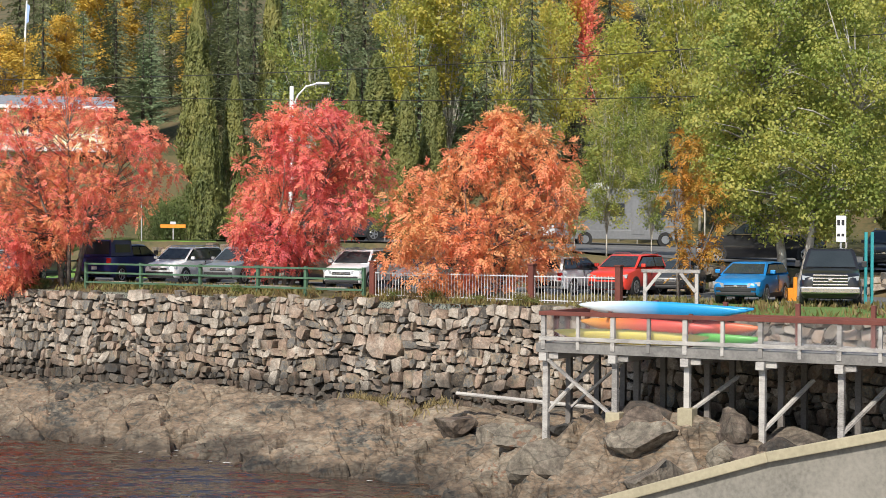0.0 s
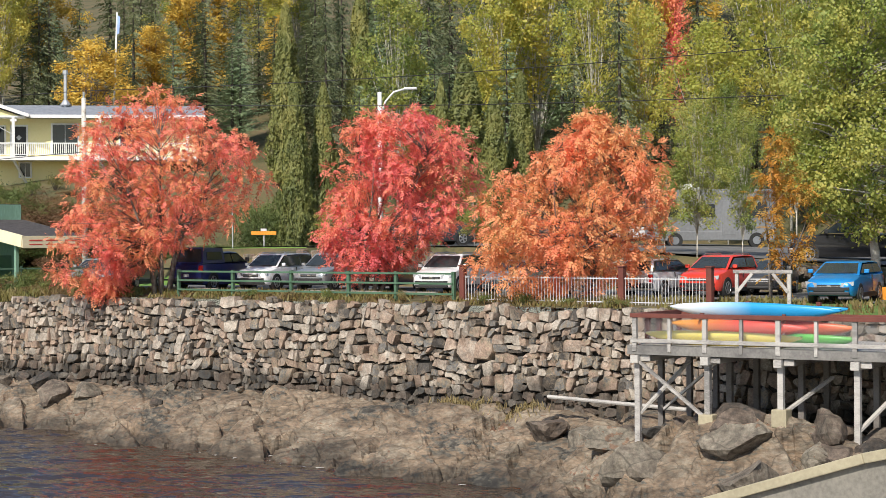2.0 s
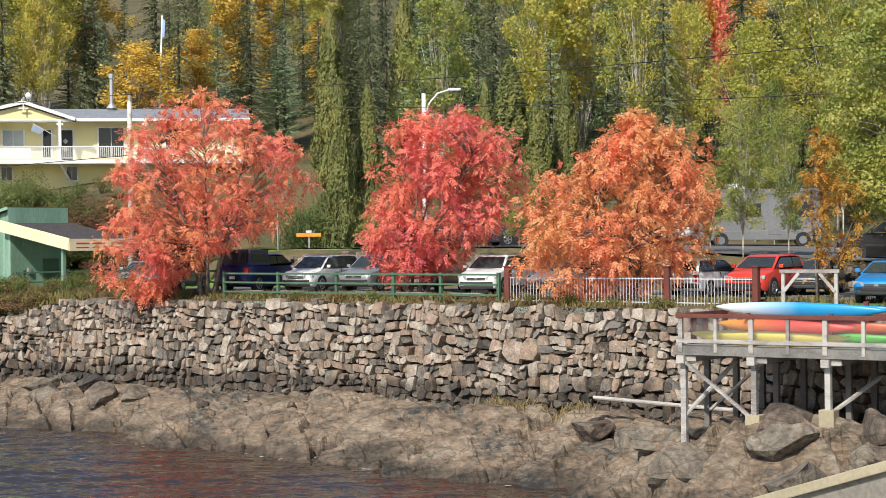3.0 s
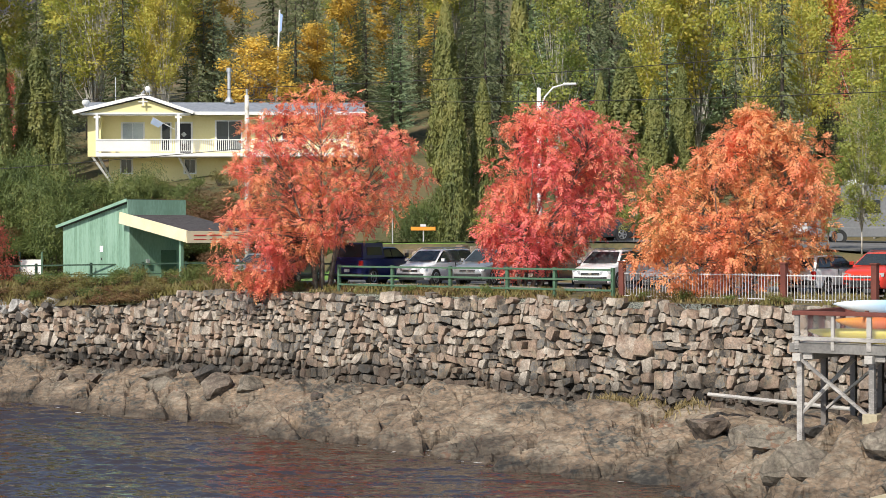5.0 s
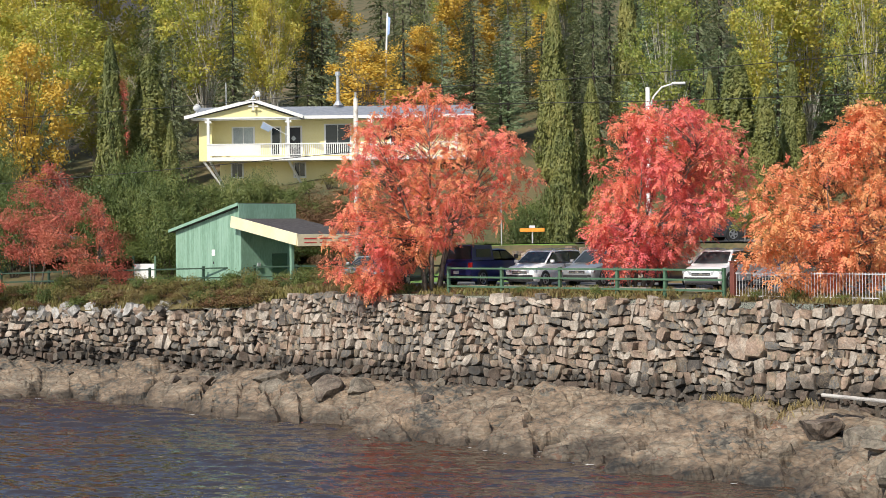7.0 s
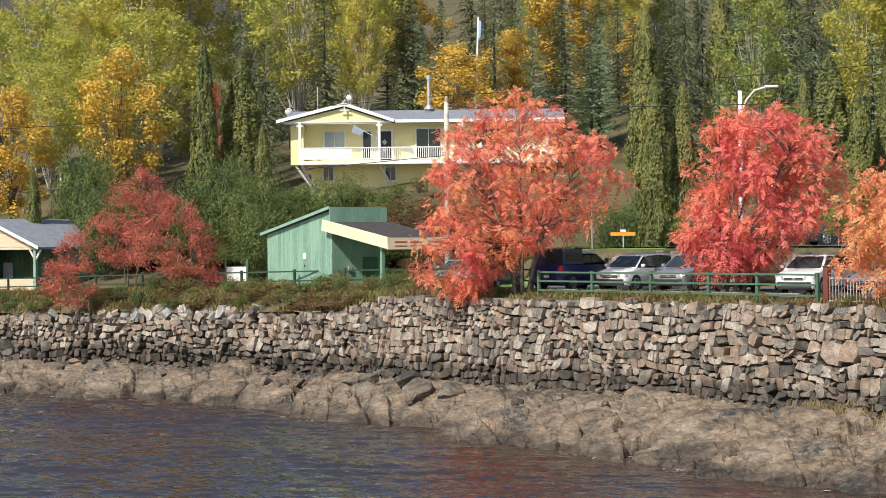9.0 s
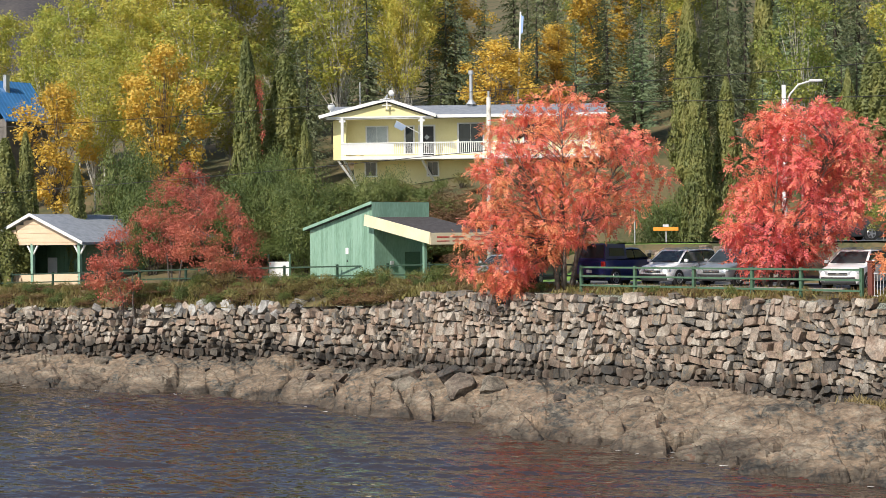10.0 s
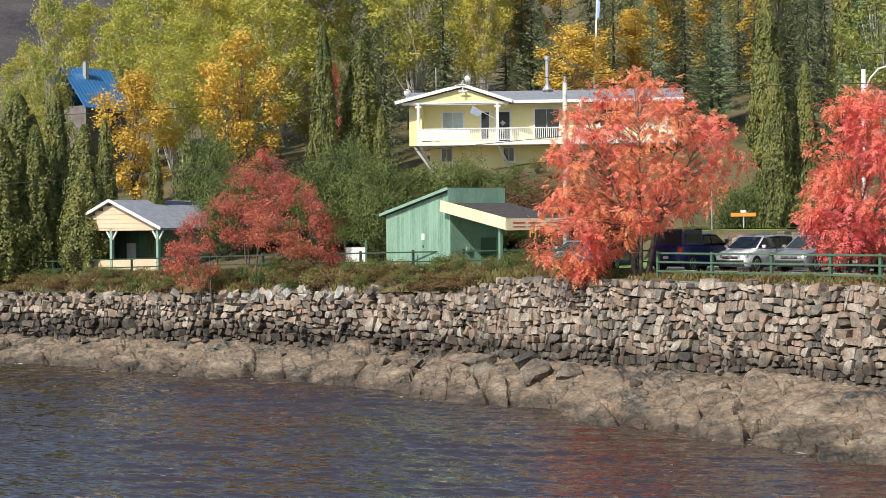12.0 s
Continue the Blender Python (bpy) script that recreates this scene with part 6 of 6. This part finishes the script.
for xa in (gx0, gx1):
    part("bargeboard", beam(bmesh.new(), (xa, -0.60, ev + 0.05), (gp, -0.60, ridge + 0.22), 0.06, 0.24, 0.01), M_WHITE, house, "white bargeboard")
part("gable_ornament", boxed(gp - 0.35, gp + 0.35, -0.66, -0.60, ridge - 0.25, ridge - 0.17), M_WHITE, house)
part("gable_ornament", boxed(gp - 0.05, gp + 0.05, -0.66, -0.60, ridge - 0.5, ridge + 0.1), M_WHITE, house)
part("soffit", boxed(gx0 + 0.4, gx1 - 0.3, -0.4, 1.5, ev - 0.03, ev + 0.02), M_WHITE, house)
part("tie_beam", boxed(gx0 + 0.5, gx1 - 0.4, -0.34, -0.16, ev - 0.12, ev + 0.06), M_WHITE, house)
# balcony
balcony = part("balcony", boxed(0.7, HW, -0.5, 1.5, 2.05, 2.32, 0.01), M_WHITE, house, "white balcony floor")
part("handrail", boxed(0.7, HW, -0.5, -0.42, 3.22, 3.30), M_WHITE, balcony)
part("bottom_rail", boxed(0.7, HW, -0.48, -0.44, 2.42, 2.48), M_WHITE, balcony)
part("solid_panel", boxed(0.75, 4.6, -0.47, -0.44, 2.45, 3.22), M_WHITE, balcony, "white closed balustrade panel")
for k in range(int((HW - 4.7) / 0.14)):
    x = 4.7 + k * 0.14
    part("baluster", boxed(x - 0.025, x + 0.025, -0.48, -0.44, 2.45, 3.25), M_WHITE, balcony)
for x in (0.8, 6.6, 12.6, 18.8):
    part("column", boxed(x - 0.10, x + 0.10, -0.46, -0.26, 2.32, ev, 0.01), M_WHITE, house, "white porch column")
    part("column_bracket", boxed(x - 0.24, x + 0.24, -0.44, -0.28, ev - 0.35, ev - 0.2, 0.03), M_WHITE, house)
for a, b in (((1.6, 1.4, 0.2), (0.3, 0.7, 2.1)), ((1.7, 1.4, 0.2), (0.9, -0.3, 2.05)), ((7.6, 1.5, 0.0), (6.6, -0.3, 2.05)), ((13.6, 1.5, 0.0), (12.6, -0.3, 2.05))):
    part("strut", beam(bmesh.new(), a, b, 0.14, 0.14, 0.01), M_WHITE, house, "white diagonal strut")


def window(x0, x1, z0, z1, y=1.5, mull=1, parent=house, curtain=False):
    w = part("window", boxed(x0 - 0.1, x1 + 0.1, y - 0.06, y + 0.02, z0 - 0.1, z1 + 0.1, 0.01), M_WHITE, parent, "white framed window")
    n = mull + 1
    for k in range(n):
        xa, xb = x0 + (x1 - x0) * k / n + 0.02, x0 + (x1 - x0) * (k + 1) / n - 0.02
        part("pane", boxed(xa, xb, y - 0.075, y - 0.055, z0, z1), M_CURTAIN if curtain else M_GLASS, w)
    return w


M_CURTAIN = material("pane with pale curtain behind", [(0.22, 0.26, 0.27), (0.42, 0.47, 0.47)], 1.0, 0.1, 0.0)
window(2.4, 3.9, 3.1, 4.55, curtain=True)
window(5.25, 5.85, 2.6, 4.55, mull=0)
window(9.2, 11.0, 2.6, 4.7)
window(14.0, 15.6, 3.1, 4.6)
for x in (2.3, 6.9, 11.3):
    window(x, x + 0.75, 0.95, 1.9)
door = part("door", boxed(6.35, 7.35, 1.40, 1.47, 2.35, 4.55, 0.01), M_TRIM, house, "dark glazed door in a white frame")
part("door_frame", boxed(6.22, 7.48, 1.44, 1.49, 2.33, 4.68), M_WHITE, door)
for dz in (3.2, 3.75):
    part("door_light", boxed(-0.14, 0.14, 1.375, 1.402, -0.14, 0.14, 0, pose(6.85, 0, dz, 0, 45, 0)), M_LAMP, door)
bm = bmesh.new()
tube(bm, [(10.0, 4.4, 6.0), (10.0, 4.4, 8.6)], 0.13, 10)
tube(bm, [(10.0, 4.4, 8.6), (10.0, 4.4, 8.9)], 0.2, 10)
tube(bm, [(10.0, 4.4, 6.35), (10.0, 4.4, 6.7)], [0.4, 0.16], 10)
part("chimney", bm, M_STEEL, house, "galvanised stove pipe")


def dish(x, y, z, r, turn):
    bm = bmesh.new()
    bmesh.ops.create_uvsphere(bm, u_segments=16, v_segments=8, radius=r)
    bmesh.ops.delete(bm, geom=[v for v in bm.verts if v.co.z > -r * 0.55], context="VERTS")
    bmesh.ops.transform(bm, matrix=pose(x, y, z + r * 0.2, -75, 0, turn), verts=bm.verts)
    tube(bm, [(x, y, z - 0.9), (x, y, z)], 0.035, 6)
    part("satellite_dish", bm, M_WHITE, house, "white satellite dish")


dish(-0.2, 0.8, 6.0, 0.40, 20)
dish(4.4, 1.2, 7.0, 0.34, -30)
dish(3.8, 1.4, 6.8, 0.22, 60)
bm = bmesh.new()
tube(bm, [(1.8, 2.5, 5.2), (1.8, 2.5, 8.0)], 0.04, 6)
part("antenna_mast", bm, M_STEEL, house)
flag = thing("flag", house.matrix_world @ Matrix.Translation((5.9, -0.5, 4.1)), "small blue and white flag on a porch column", "flag")
part("pole", tube(bmesh.new(), [(0.6, 0.0, -0.2), (-1.1, -0.6, 0.75)], 0.025, 6), M_WHITE, flag)
bm = bmesh.new()
quad(bm, [(-0.35, -0.33, 0.32), (-1.05, -0.6, 0.70), (-1.25, -0.6, 0.30), (-0.7, -0.35, 0.0)], 0.02)
part("cloth", bm, plain("pale blue cloth", (0.45, 0.55, 0.72), 0.9), flag)

# ---------------------------------------------------------------- the green shed with its canopy
shed = thing("shed", pose(-35.6, 97.7, 5.5, 0, 0, -39), "sea-green board shed with cream-fronted canopy", "shed")
SW, SD = 6.85, 3.35
nb = 28
for k in range(nb):
    x0, x1 = SW * k / nb, SW * (k + 1) / nb
    zt = 3.40 + (4.68 - 3.40) * (k + 0.5) / nb
    part("board", boxed(x0 + 0.006, x1 - 0.006, -0.03, 0.0, -0.4, zt), M_SHEDGREEN, shed)
bm = bmesh.new()
prism(bm, [(0, -0.6), (SW, -0.6), (SW, 4.65), (0, 3.37)], 0.002, SD)
part("wall", bm, M_SHEDGREEN, shed)
bm = bmesh.new()
prism(bm, [(-0.35, 3.34), (SW + 0.12, 4.74), (SW + 0.12, 4.88), (-0.35, 3.48)], -0.25, SD + 0.2)
part("roof", bm, M_SHINGLE, shed, "dark shed roof")
part("bargeboard", beam(bmesh.new(), (-0.35, -0.28, 3.43), (SW + 0.12, -0.28, 4.83), 0.05, 0.16), M_SHEDGREEN, shed)
part("parapet", boxed(SW + 0.125, SW + 0.17, -0.25, SD + 0.2, 3.85, 4.86), M_SHEDGREEN, shed, "green parapet board")
# canopy
bm = bmesh.new()
prism(bm, [(SW + 0.02, 3.92), (SW + 5.9, 2.95), (SW + 5.9, 3.09), (SW + 0.02, 4.06)], -0.35, SD + 0.4)
canopy = part("canopy", bm, M_SHINGLE, shed, "dark shingled canopy")
part("fascia", beam(bmesh.new(), (SW - 0.35, -0.42, 3.88), (SW + 5.95, -0.42, 2.84), 0.08, 0.62, 0.01), M_CREAM, canopy, "deep cream fascia")
part("fascia", boxed(SW + 5.9, SW + 5.98, -0.42, SD + 0.4, 2.5, 3.12, 0.01), M_CREAM, canopy, "cream fascia with red writing")
for q, (y0, y1) in enumerate(((0.0, 0.8), (1.0, 2.0), (2.2, 3.4))):
    for z0, z1 in ((2.86, 2.93), (2.66, 2.71)):
        part("lettering", boxed(SW + 5.98, SW + 5.99, y0, y1 - 0.2 * (q % 2), z0, z1), M_SIGNRED, canopy)
for y in (-0.1, SD):
    part("post", boxed(SW + 4.9, SW + 5.08, y - 0.09, y + 0.09, -0.5, 2.95, 0.01), M_SHEDGREEN, canopy)
part("notice", boxed(3.9, 4.2, -0.05, -0.032, 2.0, 2.35), M_WHITE, shed, "small white notice")
part("vent", boxed(4.0, 4.1, -0.05, -0.032, 1.55, 1.68), M_TRIM, shed)
part("door", boxed(SW + 0.01, SW + 0.05, 2.0, 3.0, -0.2, 2.1, 0.01), M_GREENWOOD, shed, "green painted door")
part("electric_box", boxed(SW + 0.01, SW + 0.12, 1.0, 1.2, 1.3, 1.6, 0.01), M_STEEL, shed)
table = thing("picnic_table", pose(-27.0, 91.6, 5.75, 0, 0, 20), "dark green timber picnic table beside the shed", "table")
part("tabletop", boxed(-0.9, 0.9, -0.38, 0.38, 0.70, 0.76, 0.01), M_DKGREEN, table)
for y in (-0.75, 0.75):
    part("bench", boxed(-0.9, 0.9, y - 0.13, y + 0.13, 0.42, 0.46, 0.01), M_DKGREEN, table)
for x in (-0.65, 0.65):
    for sy in (-1, 1):
        part("leg", beam(bmesh.new(), (x, sy * 0.68, 0.0), (x, sy * 0.2, 0.72), 0.05, 0.09), M_DKGREEN, table)
board = thing("notice_board", pose(-37.9, 98.6, 5.5, 0, 0, 5), "white board on posts beside the green shed", "board")
part("panel", boxed(-0.6, 0.6, -0.03, 0.03, 0.5, 1.55), M_WHITE, board)
for x in (-0.65, 0.65):
    part("post", boxed(x - 0.05, x + 0.05, -0.05, 0.05, -0.4, 2.0), M_GREENWOOD, board)
lawn = sheet("lawn", -46, -31, 3.6, 16, material("mown grass", [(0.10, 0.20, 0.03), (0.16, 0.28, 0.05)], 1.2, 0.9, 0.3, world=True), 0.05, "bright green mown lawn beside the shed")

# ---------------------------------------------------------------- the open shelter
gz = thing("shelter", pose(-61.4, 106.6, 5.05, 0, 0, -18) @ Matrix.Scale(1.075, 4), "peach and green open shelter with grey gable roof", "shelter")
GW, GD, GH = 7.8, 12.0, 3.0
bm = bmesh.new()
for sx in (0, 1):
    xa, za, xb, zb = (-0.55 if sx == 0 else GW + 0.55), GH - 0.1, GW / 2, GH + 1.65
    a = [bm.verts.new(p) for p in ((xa, -0.6, za), (xb, -0.6, zb), (xb, GD, zb), (xa, GD, za))]
    b = [bm.verts.new(v.co + Vector((0, 0, 0.14))) for v in a]
    bm.faces.new(a)
    bm.faces.new(b[::-1])
    for k in range(4):
        bm.faces.new((a[k], a[(k + 1) % 4], b[(k + 1) % 4], b[k]))
part("roof", bm, M_GREYROOF, gz, "grey shingle gable roof")
bm = bmesh.new()
prism(bm, [(0, GH - 0.1), (GW, GH - 0.1), (GW / 2, GH + 1.5)], -0.3, -0.18)
part("gable", bm, M_PEACH, gz, "peach boarded gable")
for k in range(5):
    z = GH + 0.05 + k * 0.28
    e = GW / 2 * (1 - (z - GH + 0.1) / 1.62)
    part("board", boxed(GW / 2 - e, GW / 2 + e, -0.325, -0.305, z, z + 0.24), M_PEACH, gz)
for xa in (-0.55, GW + 0.55):
    part("bargeboard", beam(bmesh.new(), (xa, -0.64, GH), (GW / 2, -0.64, GH + 1.75), 0.05, 0.18), M_WHITE, gz)
for x in (0.1, 3.7, GW - 0.1):
    part("post", boxed(x - 0.10, x + 0.10, -0.3, -0.1, -0.2, GH, 0.01), M_SHEDGREEN, gz)
    for sx in (-1, 1):
        part("bracket", beam(bmesh.new(), (x, -0.2, GH - 0.75), (x + sx * 0.45, -0.2, GH - 0.12), 0.08, 0.1), M_WHITE, gz, "white corner bracket")
part("parapet", boxed(0.1, GW, -0.24, -0.16, -0.2, 1.15), M_PEACH, gz, "peach parapet")
for k in range(20):
    x = GW * k / 20
    part("board", boxed(x + 0.01, x + GW / 20 - 0.01, 2.6, 2.64, -0.2, GH), M_GREENWOOD, gz)
bm = boxed(0, GW, 2.66, GD - 0.4, -0.5, GH)
part("wall", bm, M_SHEDGREEN, gz)
for y0, y1 in ((8.3, 10.4),):
    part("panel", boxed(GW + 0.002, GW + 0.03, y0, y1, -0.1, 1.9), M_PEACH, gz, "peach panel")
for k in range(34):
    part("board", boxed(GW + 0.002, GW + 0.022, 2.7 + k * 0.29, 2.98 + k * 0.29, -0.4, GH - 0.1), M_SHEDGREEN, gz)
part("side_wall", boxed(0.0, 0.12, 0.0, 2.64, -0.3, GH - 0.05), M_SHEDGREEN, gz, "closed green side wall")
part("door", boxed(2.1, 2.9, 2.56, 2.6, 0.0, 2.1, 0.01), M_PLATE, gz, "grey door in the shade")
# ---------------------------------------------------------------- a house with a blue roof far up the slope
bh = thing("cabin", pose(-85.0, 142.8, 15.2, 0, 0, -20) @ Matrix.Diagonal((0.8, 0.8, 0.8, 1)), "wooden cabin with bright blue metal roof among trees", "house")
part("wall", boxed(0, 7, 0, 6, -4, 5.2), M_DARKWOOD, bh)
bm = bmesh.new()
for xa, xb in ((-0.6, 3.5), (7.6, 3.5)):
    a = [bm.verts.new(p) for p in ((xa, -0.6, 4.8), (xb, -0.6, 9.6), (xb, 6.6, 9.6), (xa, 6.6, 4.8))]
    b = [bm.verts.new(v.co + Vector((0, 0, 0.12))) for v in a]
    bm.faces.new(a)
    bm.faces.new(b[::-1])
    for k in range(4):
        bm.faces.new((a[k], a[(k + 1) % 4], b[(k + 1) % 4], b[k]))
part("roof", bm, M_BLUEROOF, bh, "bright blue metal roof")
for k in range(14):
    y = -0.5 + k * 0.53
    part("roof_rib", beam(bmesh.new(), (7.6, y, 4.95), (3.5, y, 9.75), 0.05, 0.06), M_BLUEROOF, bh)
part("chimney", boxed(4.2, 4.7, 2.0, 2.5, 8.2, 10.3), M_STEEL, bh)

# ---------------------------------------------------------------- poles, lamps, signs and wires
up = thing("utility_pole", pose(-23.4, 92.1, 5.7), "pale weathered utility pole beside the red rowan", "pole")
part("shaft", tube(bmesh.new(), [(0, 0, -0.5), (0, 0, 10.12)], [0.17, 0.12], 10), M_BIRCH, up, smooth=True)
part("insulator", tube(bmesh.new(), [(0, 0, 10.12), (0, 0, 10.45)], 0.06, 8), M_STEEL, up)
lp = thing("street_lamp", pose(-7.5, 87.7, 5.8), "white steel street lamp with a curved arm", "lamp")
part("shaft", tube(bmesh.new(), [(0, 0, -0.3), (0, 0, 9.8)], [0.14, 0.10], 12), M_WHITE, lp, smooth=True)
part("arm", tube(bmesh.new(), [(0.02, 0, 8.6), (0.3, 0, 9.35), (0.7, 0, 9.8), (1.25, 0, 9.95)], 0.045, 8), M_WHITE, lp, smooth=True)
part("lamp_head", boxed(1.2, 1.85, -0.12, 0.12, 9.9, 10.02, 0.03), M_STEEL, lp)
fp = thing("flagpole", pose(-32.9, 139.2, 14.5), "tall white flagpole with a blue and white flag", "flagpole")
part("shaft", tube(bmesh.new(), [(-0.25, 0, -0.5), (0.25, 0, 12.0)], [0.11, 0.06], 8), M_WHITE, fp, smooth=True)
bm = bmesh.new()
quad(bm, [(0.22, -0.02, 11.8), (0.50, -0.02, 11.6), (0.42, -0.05, 10.3), (0.2, -0.02, 10.2)], 0.02)
part("flag", bm, plain("blue and white cloth", (0.30, 0.42, 0.70), 0.9), fp)
sg = thing("barrier_sign", pose(-15.0, 98.9, ground_at(-15.0, 98.9)), "orange barrier board on a post by the road", "sign")
part("board", boxed(-0.7, 0.7, -0.03, 0.03, 0.75, 0.95, 0.005), M_ORANGE, sg)
part("bracket", boxed(-0.16, 0.16, -0.04, 0.04, 0.96, 1.1), M_PLATE, sg)
part("post", boxed(-0.03, 0.03, 0.03, 0.08, -0.3, 1.0), M_STEEL, sg)
ms = thing("marker_post", pose(-16.6, 98.0, ground_at(-16.6, 98.0)), "thin steel marker post by the road", "post")
part("shaft", tube(bmesh.new(), [(0, 0, -0.3), (0, 0, 2.6)], 0.035, 6), M_STEEL, ms)
bs = thing("street_sign", pose(14.4, 64.4, 5.9), "white road sign with black marks on a post", "sign")
part("panel", boxed(-0.18, 0.18, -0.02, 0.02, 2.25, 3.2, 0.01), M_WHITE, bs)
for z0, z1 in ((2.85, 3.05), (2.45, 2.55)):
    for x in (-0.09, 0.07):
        part("mark", boxed(x - 0.06, x + 0.04, -0.028, -0.021, z0, z1), M_TRIM, bs)
part("post", boxed(-0.03, 0.03, 0.02, 0.07, -0.3, 3.2), M_STEEL, bs)
tp = thing("post_pair", pose(14.9, 62.3, 5.9), "two teal painted steel posts beside the truck", "post")
for x in (-0.10, 0.12):
    part("post", boxed(x - 0.05, x + 0.05, -0.05, 0.05, -0.2, 2.6, 0.01), M_TEAL, tp)
pl = thing("planter", pose(12.6, 65.2, 5.9), "orange timber planter box at the poplar's foot", "planter")
for x in (-0.3, 0.3):
    part("stake", boxed(x - 0.07, x + 0.07, -0.12, 0.0, -0.1, 0.95, 0.01), M_ORANGE, pl)
part("panel", boxed(-0.36, 0.36, -0.1, 0.3, 0.0, 0.55, 0.01), M_ORANGE, pl)


def wire(name, a, b, sag, label):
    pts_ = [Vector(a).lerp(Vector(b), k / 14) - Vector((0, 0, sag * (1 - (2 * k / 14 - 1) ** 2))) for k in range(15)]
    tagged(part(name, tube(bmesh.new(), pts_, 0.018, 4), M_WIRE), label, "cable", "overhead cables")


wire("cable", (-23.4, 92.1, 16.2), (24, 66, 16.6), 0.5, "thin black overhead cable between poles")
wire("cable", (-23.4, 92.1, 15.6), (24, 66, 14.2), 0.6, "thin black overhead cable between poles")
wire("cable", (-23.4, 92.1, 16.2), (-110, 112, 17.0), 1.0, "thin black overhead cable between poles")
wire("cable", (-23.4, 92.1, 13.0), (-110, 112, 11.0), 0.8, "thin black overhead cable between poles")

# ---------------------------------------------------------------- boulders on the shore and under the dock
def boulder(x, y, z, sx, sy, sz, k, label, flat=0.0):
    bm = bmesh.new()
    bmesh.ops.create_icosphere(bm, subdivisions=3, radius=1)
    r_ = rg(900 + k)
    planes = [(Vector(r_.normal(size=3)).normalized(), r_.uniform(0.42, 0.74)) for _ in range(13)]
    for v in bm.verts:
        p = v.co.copy()
        for nrm, d in planes:
            e = p.dot(nrm) - d
            if e > 0:
                p -= nrm * e
        p += p.normalized() * (0.12 * noise.noise(p * 1.8 + Vector((k, 0, 0))) + 0.05 * noise.noise(p * 5.5 + Vector((k, 3, 0))))
        v.co = p
    ob = part("boulder", bm, M_BOULDER)
    ob.matrix_world = pose(x, y, z, r_.uniform(-14, 14), r_.uniform(-14, 14), r_.uniform(0, 360)) @ Matrix.Diagonal((sx, sy, sz, 1))
    return tagged(ob, label, "boulder", "boulders on the shore")


rng = rg(31)
k = 0
for s, q, size, label in ([(-1.6 + 2.0 * i, 2.4 + (i % 3), 1.1 + 0.35 * (i % 2), "large grey-brown boulder below the sea wall") for i in range(9)] + [(2.5 + 1.5 * i, 5.0 + 1.2 * (i % 3), 0.9 + 0.3 * (i % 3), "angular boulder among the shore rocks") for i in range(10)] + [(-35.5 + 1.9 * i, 1.5 + 0.8 * (i % 2), 0.9 + 0.3 * (i % 2), "flat-topped boulder at the wall's foot") for i in range(5)]):
    x, y = sv(s + rng.normal() * 0.3, lerp(s, WALL_V) - q)
    boulder(x, y, shore_z(s, q) - size * (0.12 if s > 0 else -0.1), size * rng.uniform(0.9, 1.4), size * rng.uniform(0.8, 1.1), size * rng.uniform(0.55, 0.8), k, label)
    k += 1
for i in range(40):
    s, q = rng.uniform(4, 20), rng.uniform(0.4, 6.5)
    size = rng.uniform(0.35, 0.85)
    x, y = sv(s, lerp(s, WALL_V) - q)
    boulder(x, y, shore_z(s, q) + size * 0.1, size * rng.uniform(0.9, 1.5), size, size * rng.uniform(0.5, 0.9), k, "angular rubble block under the dock")
    k += 1
for i in range(46):
    s = rng.uniform(-95, 22)
    q = rng.uniform(0.3, 3.0)
    size = rng.uniform(0.22, 0.5)
    x, y = sv(s, lerp(s, WALL_V) - q)
    boulder(x, y, shore_z(s, q) + size * 0.2, size * rng.uniform(0.9, 1.5), size, size * 0.7, k, "small fallen stone at the wall's foot")
    k += 1

# flecks of foam along the water's edge
rng = rg(61)
vs, fs = [], []
for i in range(90):
    s = rng.uniform(-100, 6)
    q = 1.0
    while shore_z(s, q) > 0.0 and q < 11:
        q += 0.15
    q += abs(rng.normal()) * 0.35
    x, y = sv(s, lerp(s, WALL_V) - q)
    o, r0 = len(vs), rng.uniform(0.02, 0.10) * (2.0 if noise.noise((s * 0.4, 0, 9)) > 0.3 else 0.8)
    n = 7
    vs += [(x, y, 0.014)] + [(x + r0 * rng.uniform(0.6, 1.5) * 1.6 * math.cos(2 * math.pi * k / n), y + r0 * rng.uniform(0.5, 1.2) * math.sin(2 * math.pi * k / n), 0.012) for k in range(n)]
    fs += [(o, o + 1 + k, o + 1 + (k + 1) % n) for k in range(n)]
tagged(mesh_ob("foam", vs, fs, M_WHITE), "white foam flecks along the water's edge", "foam", kind="stuff")
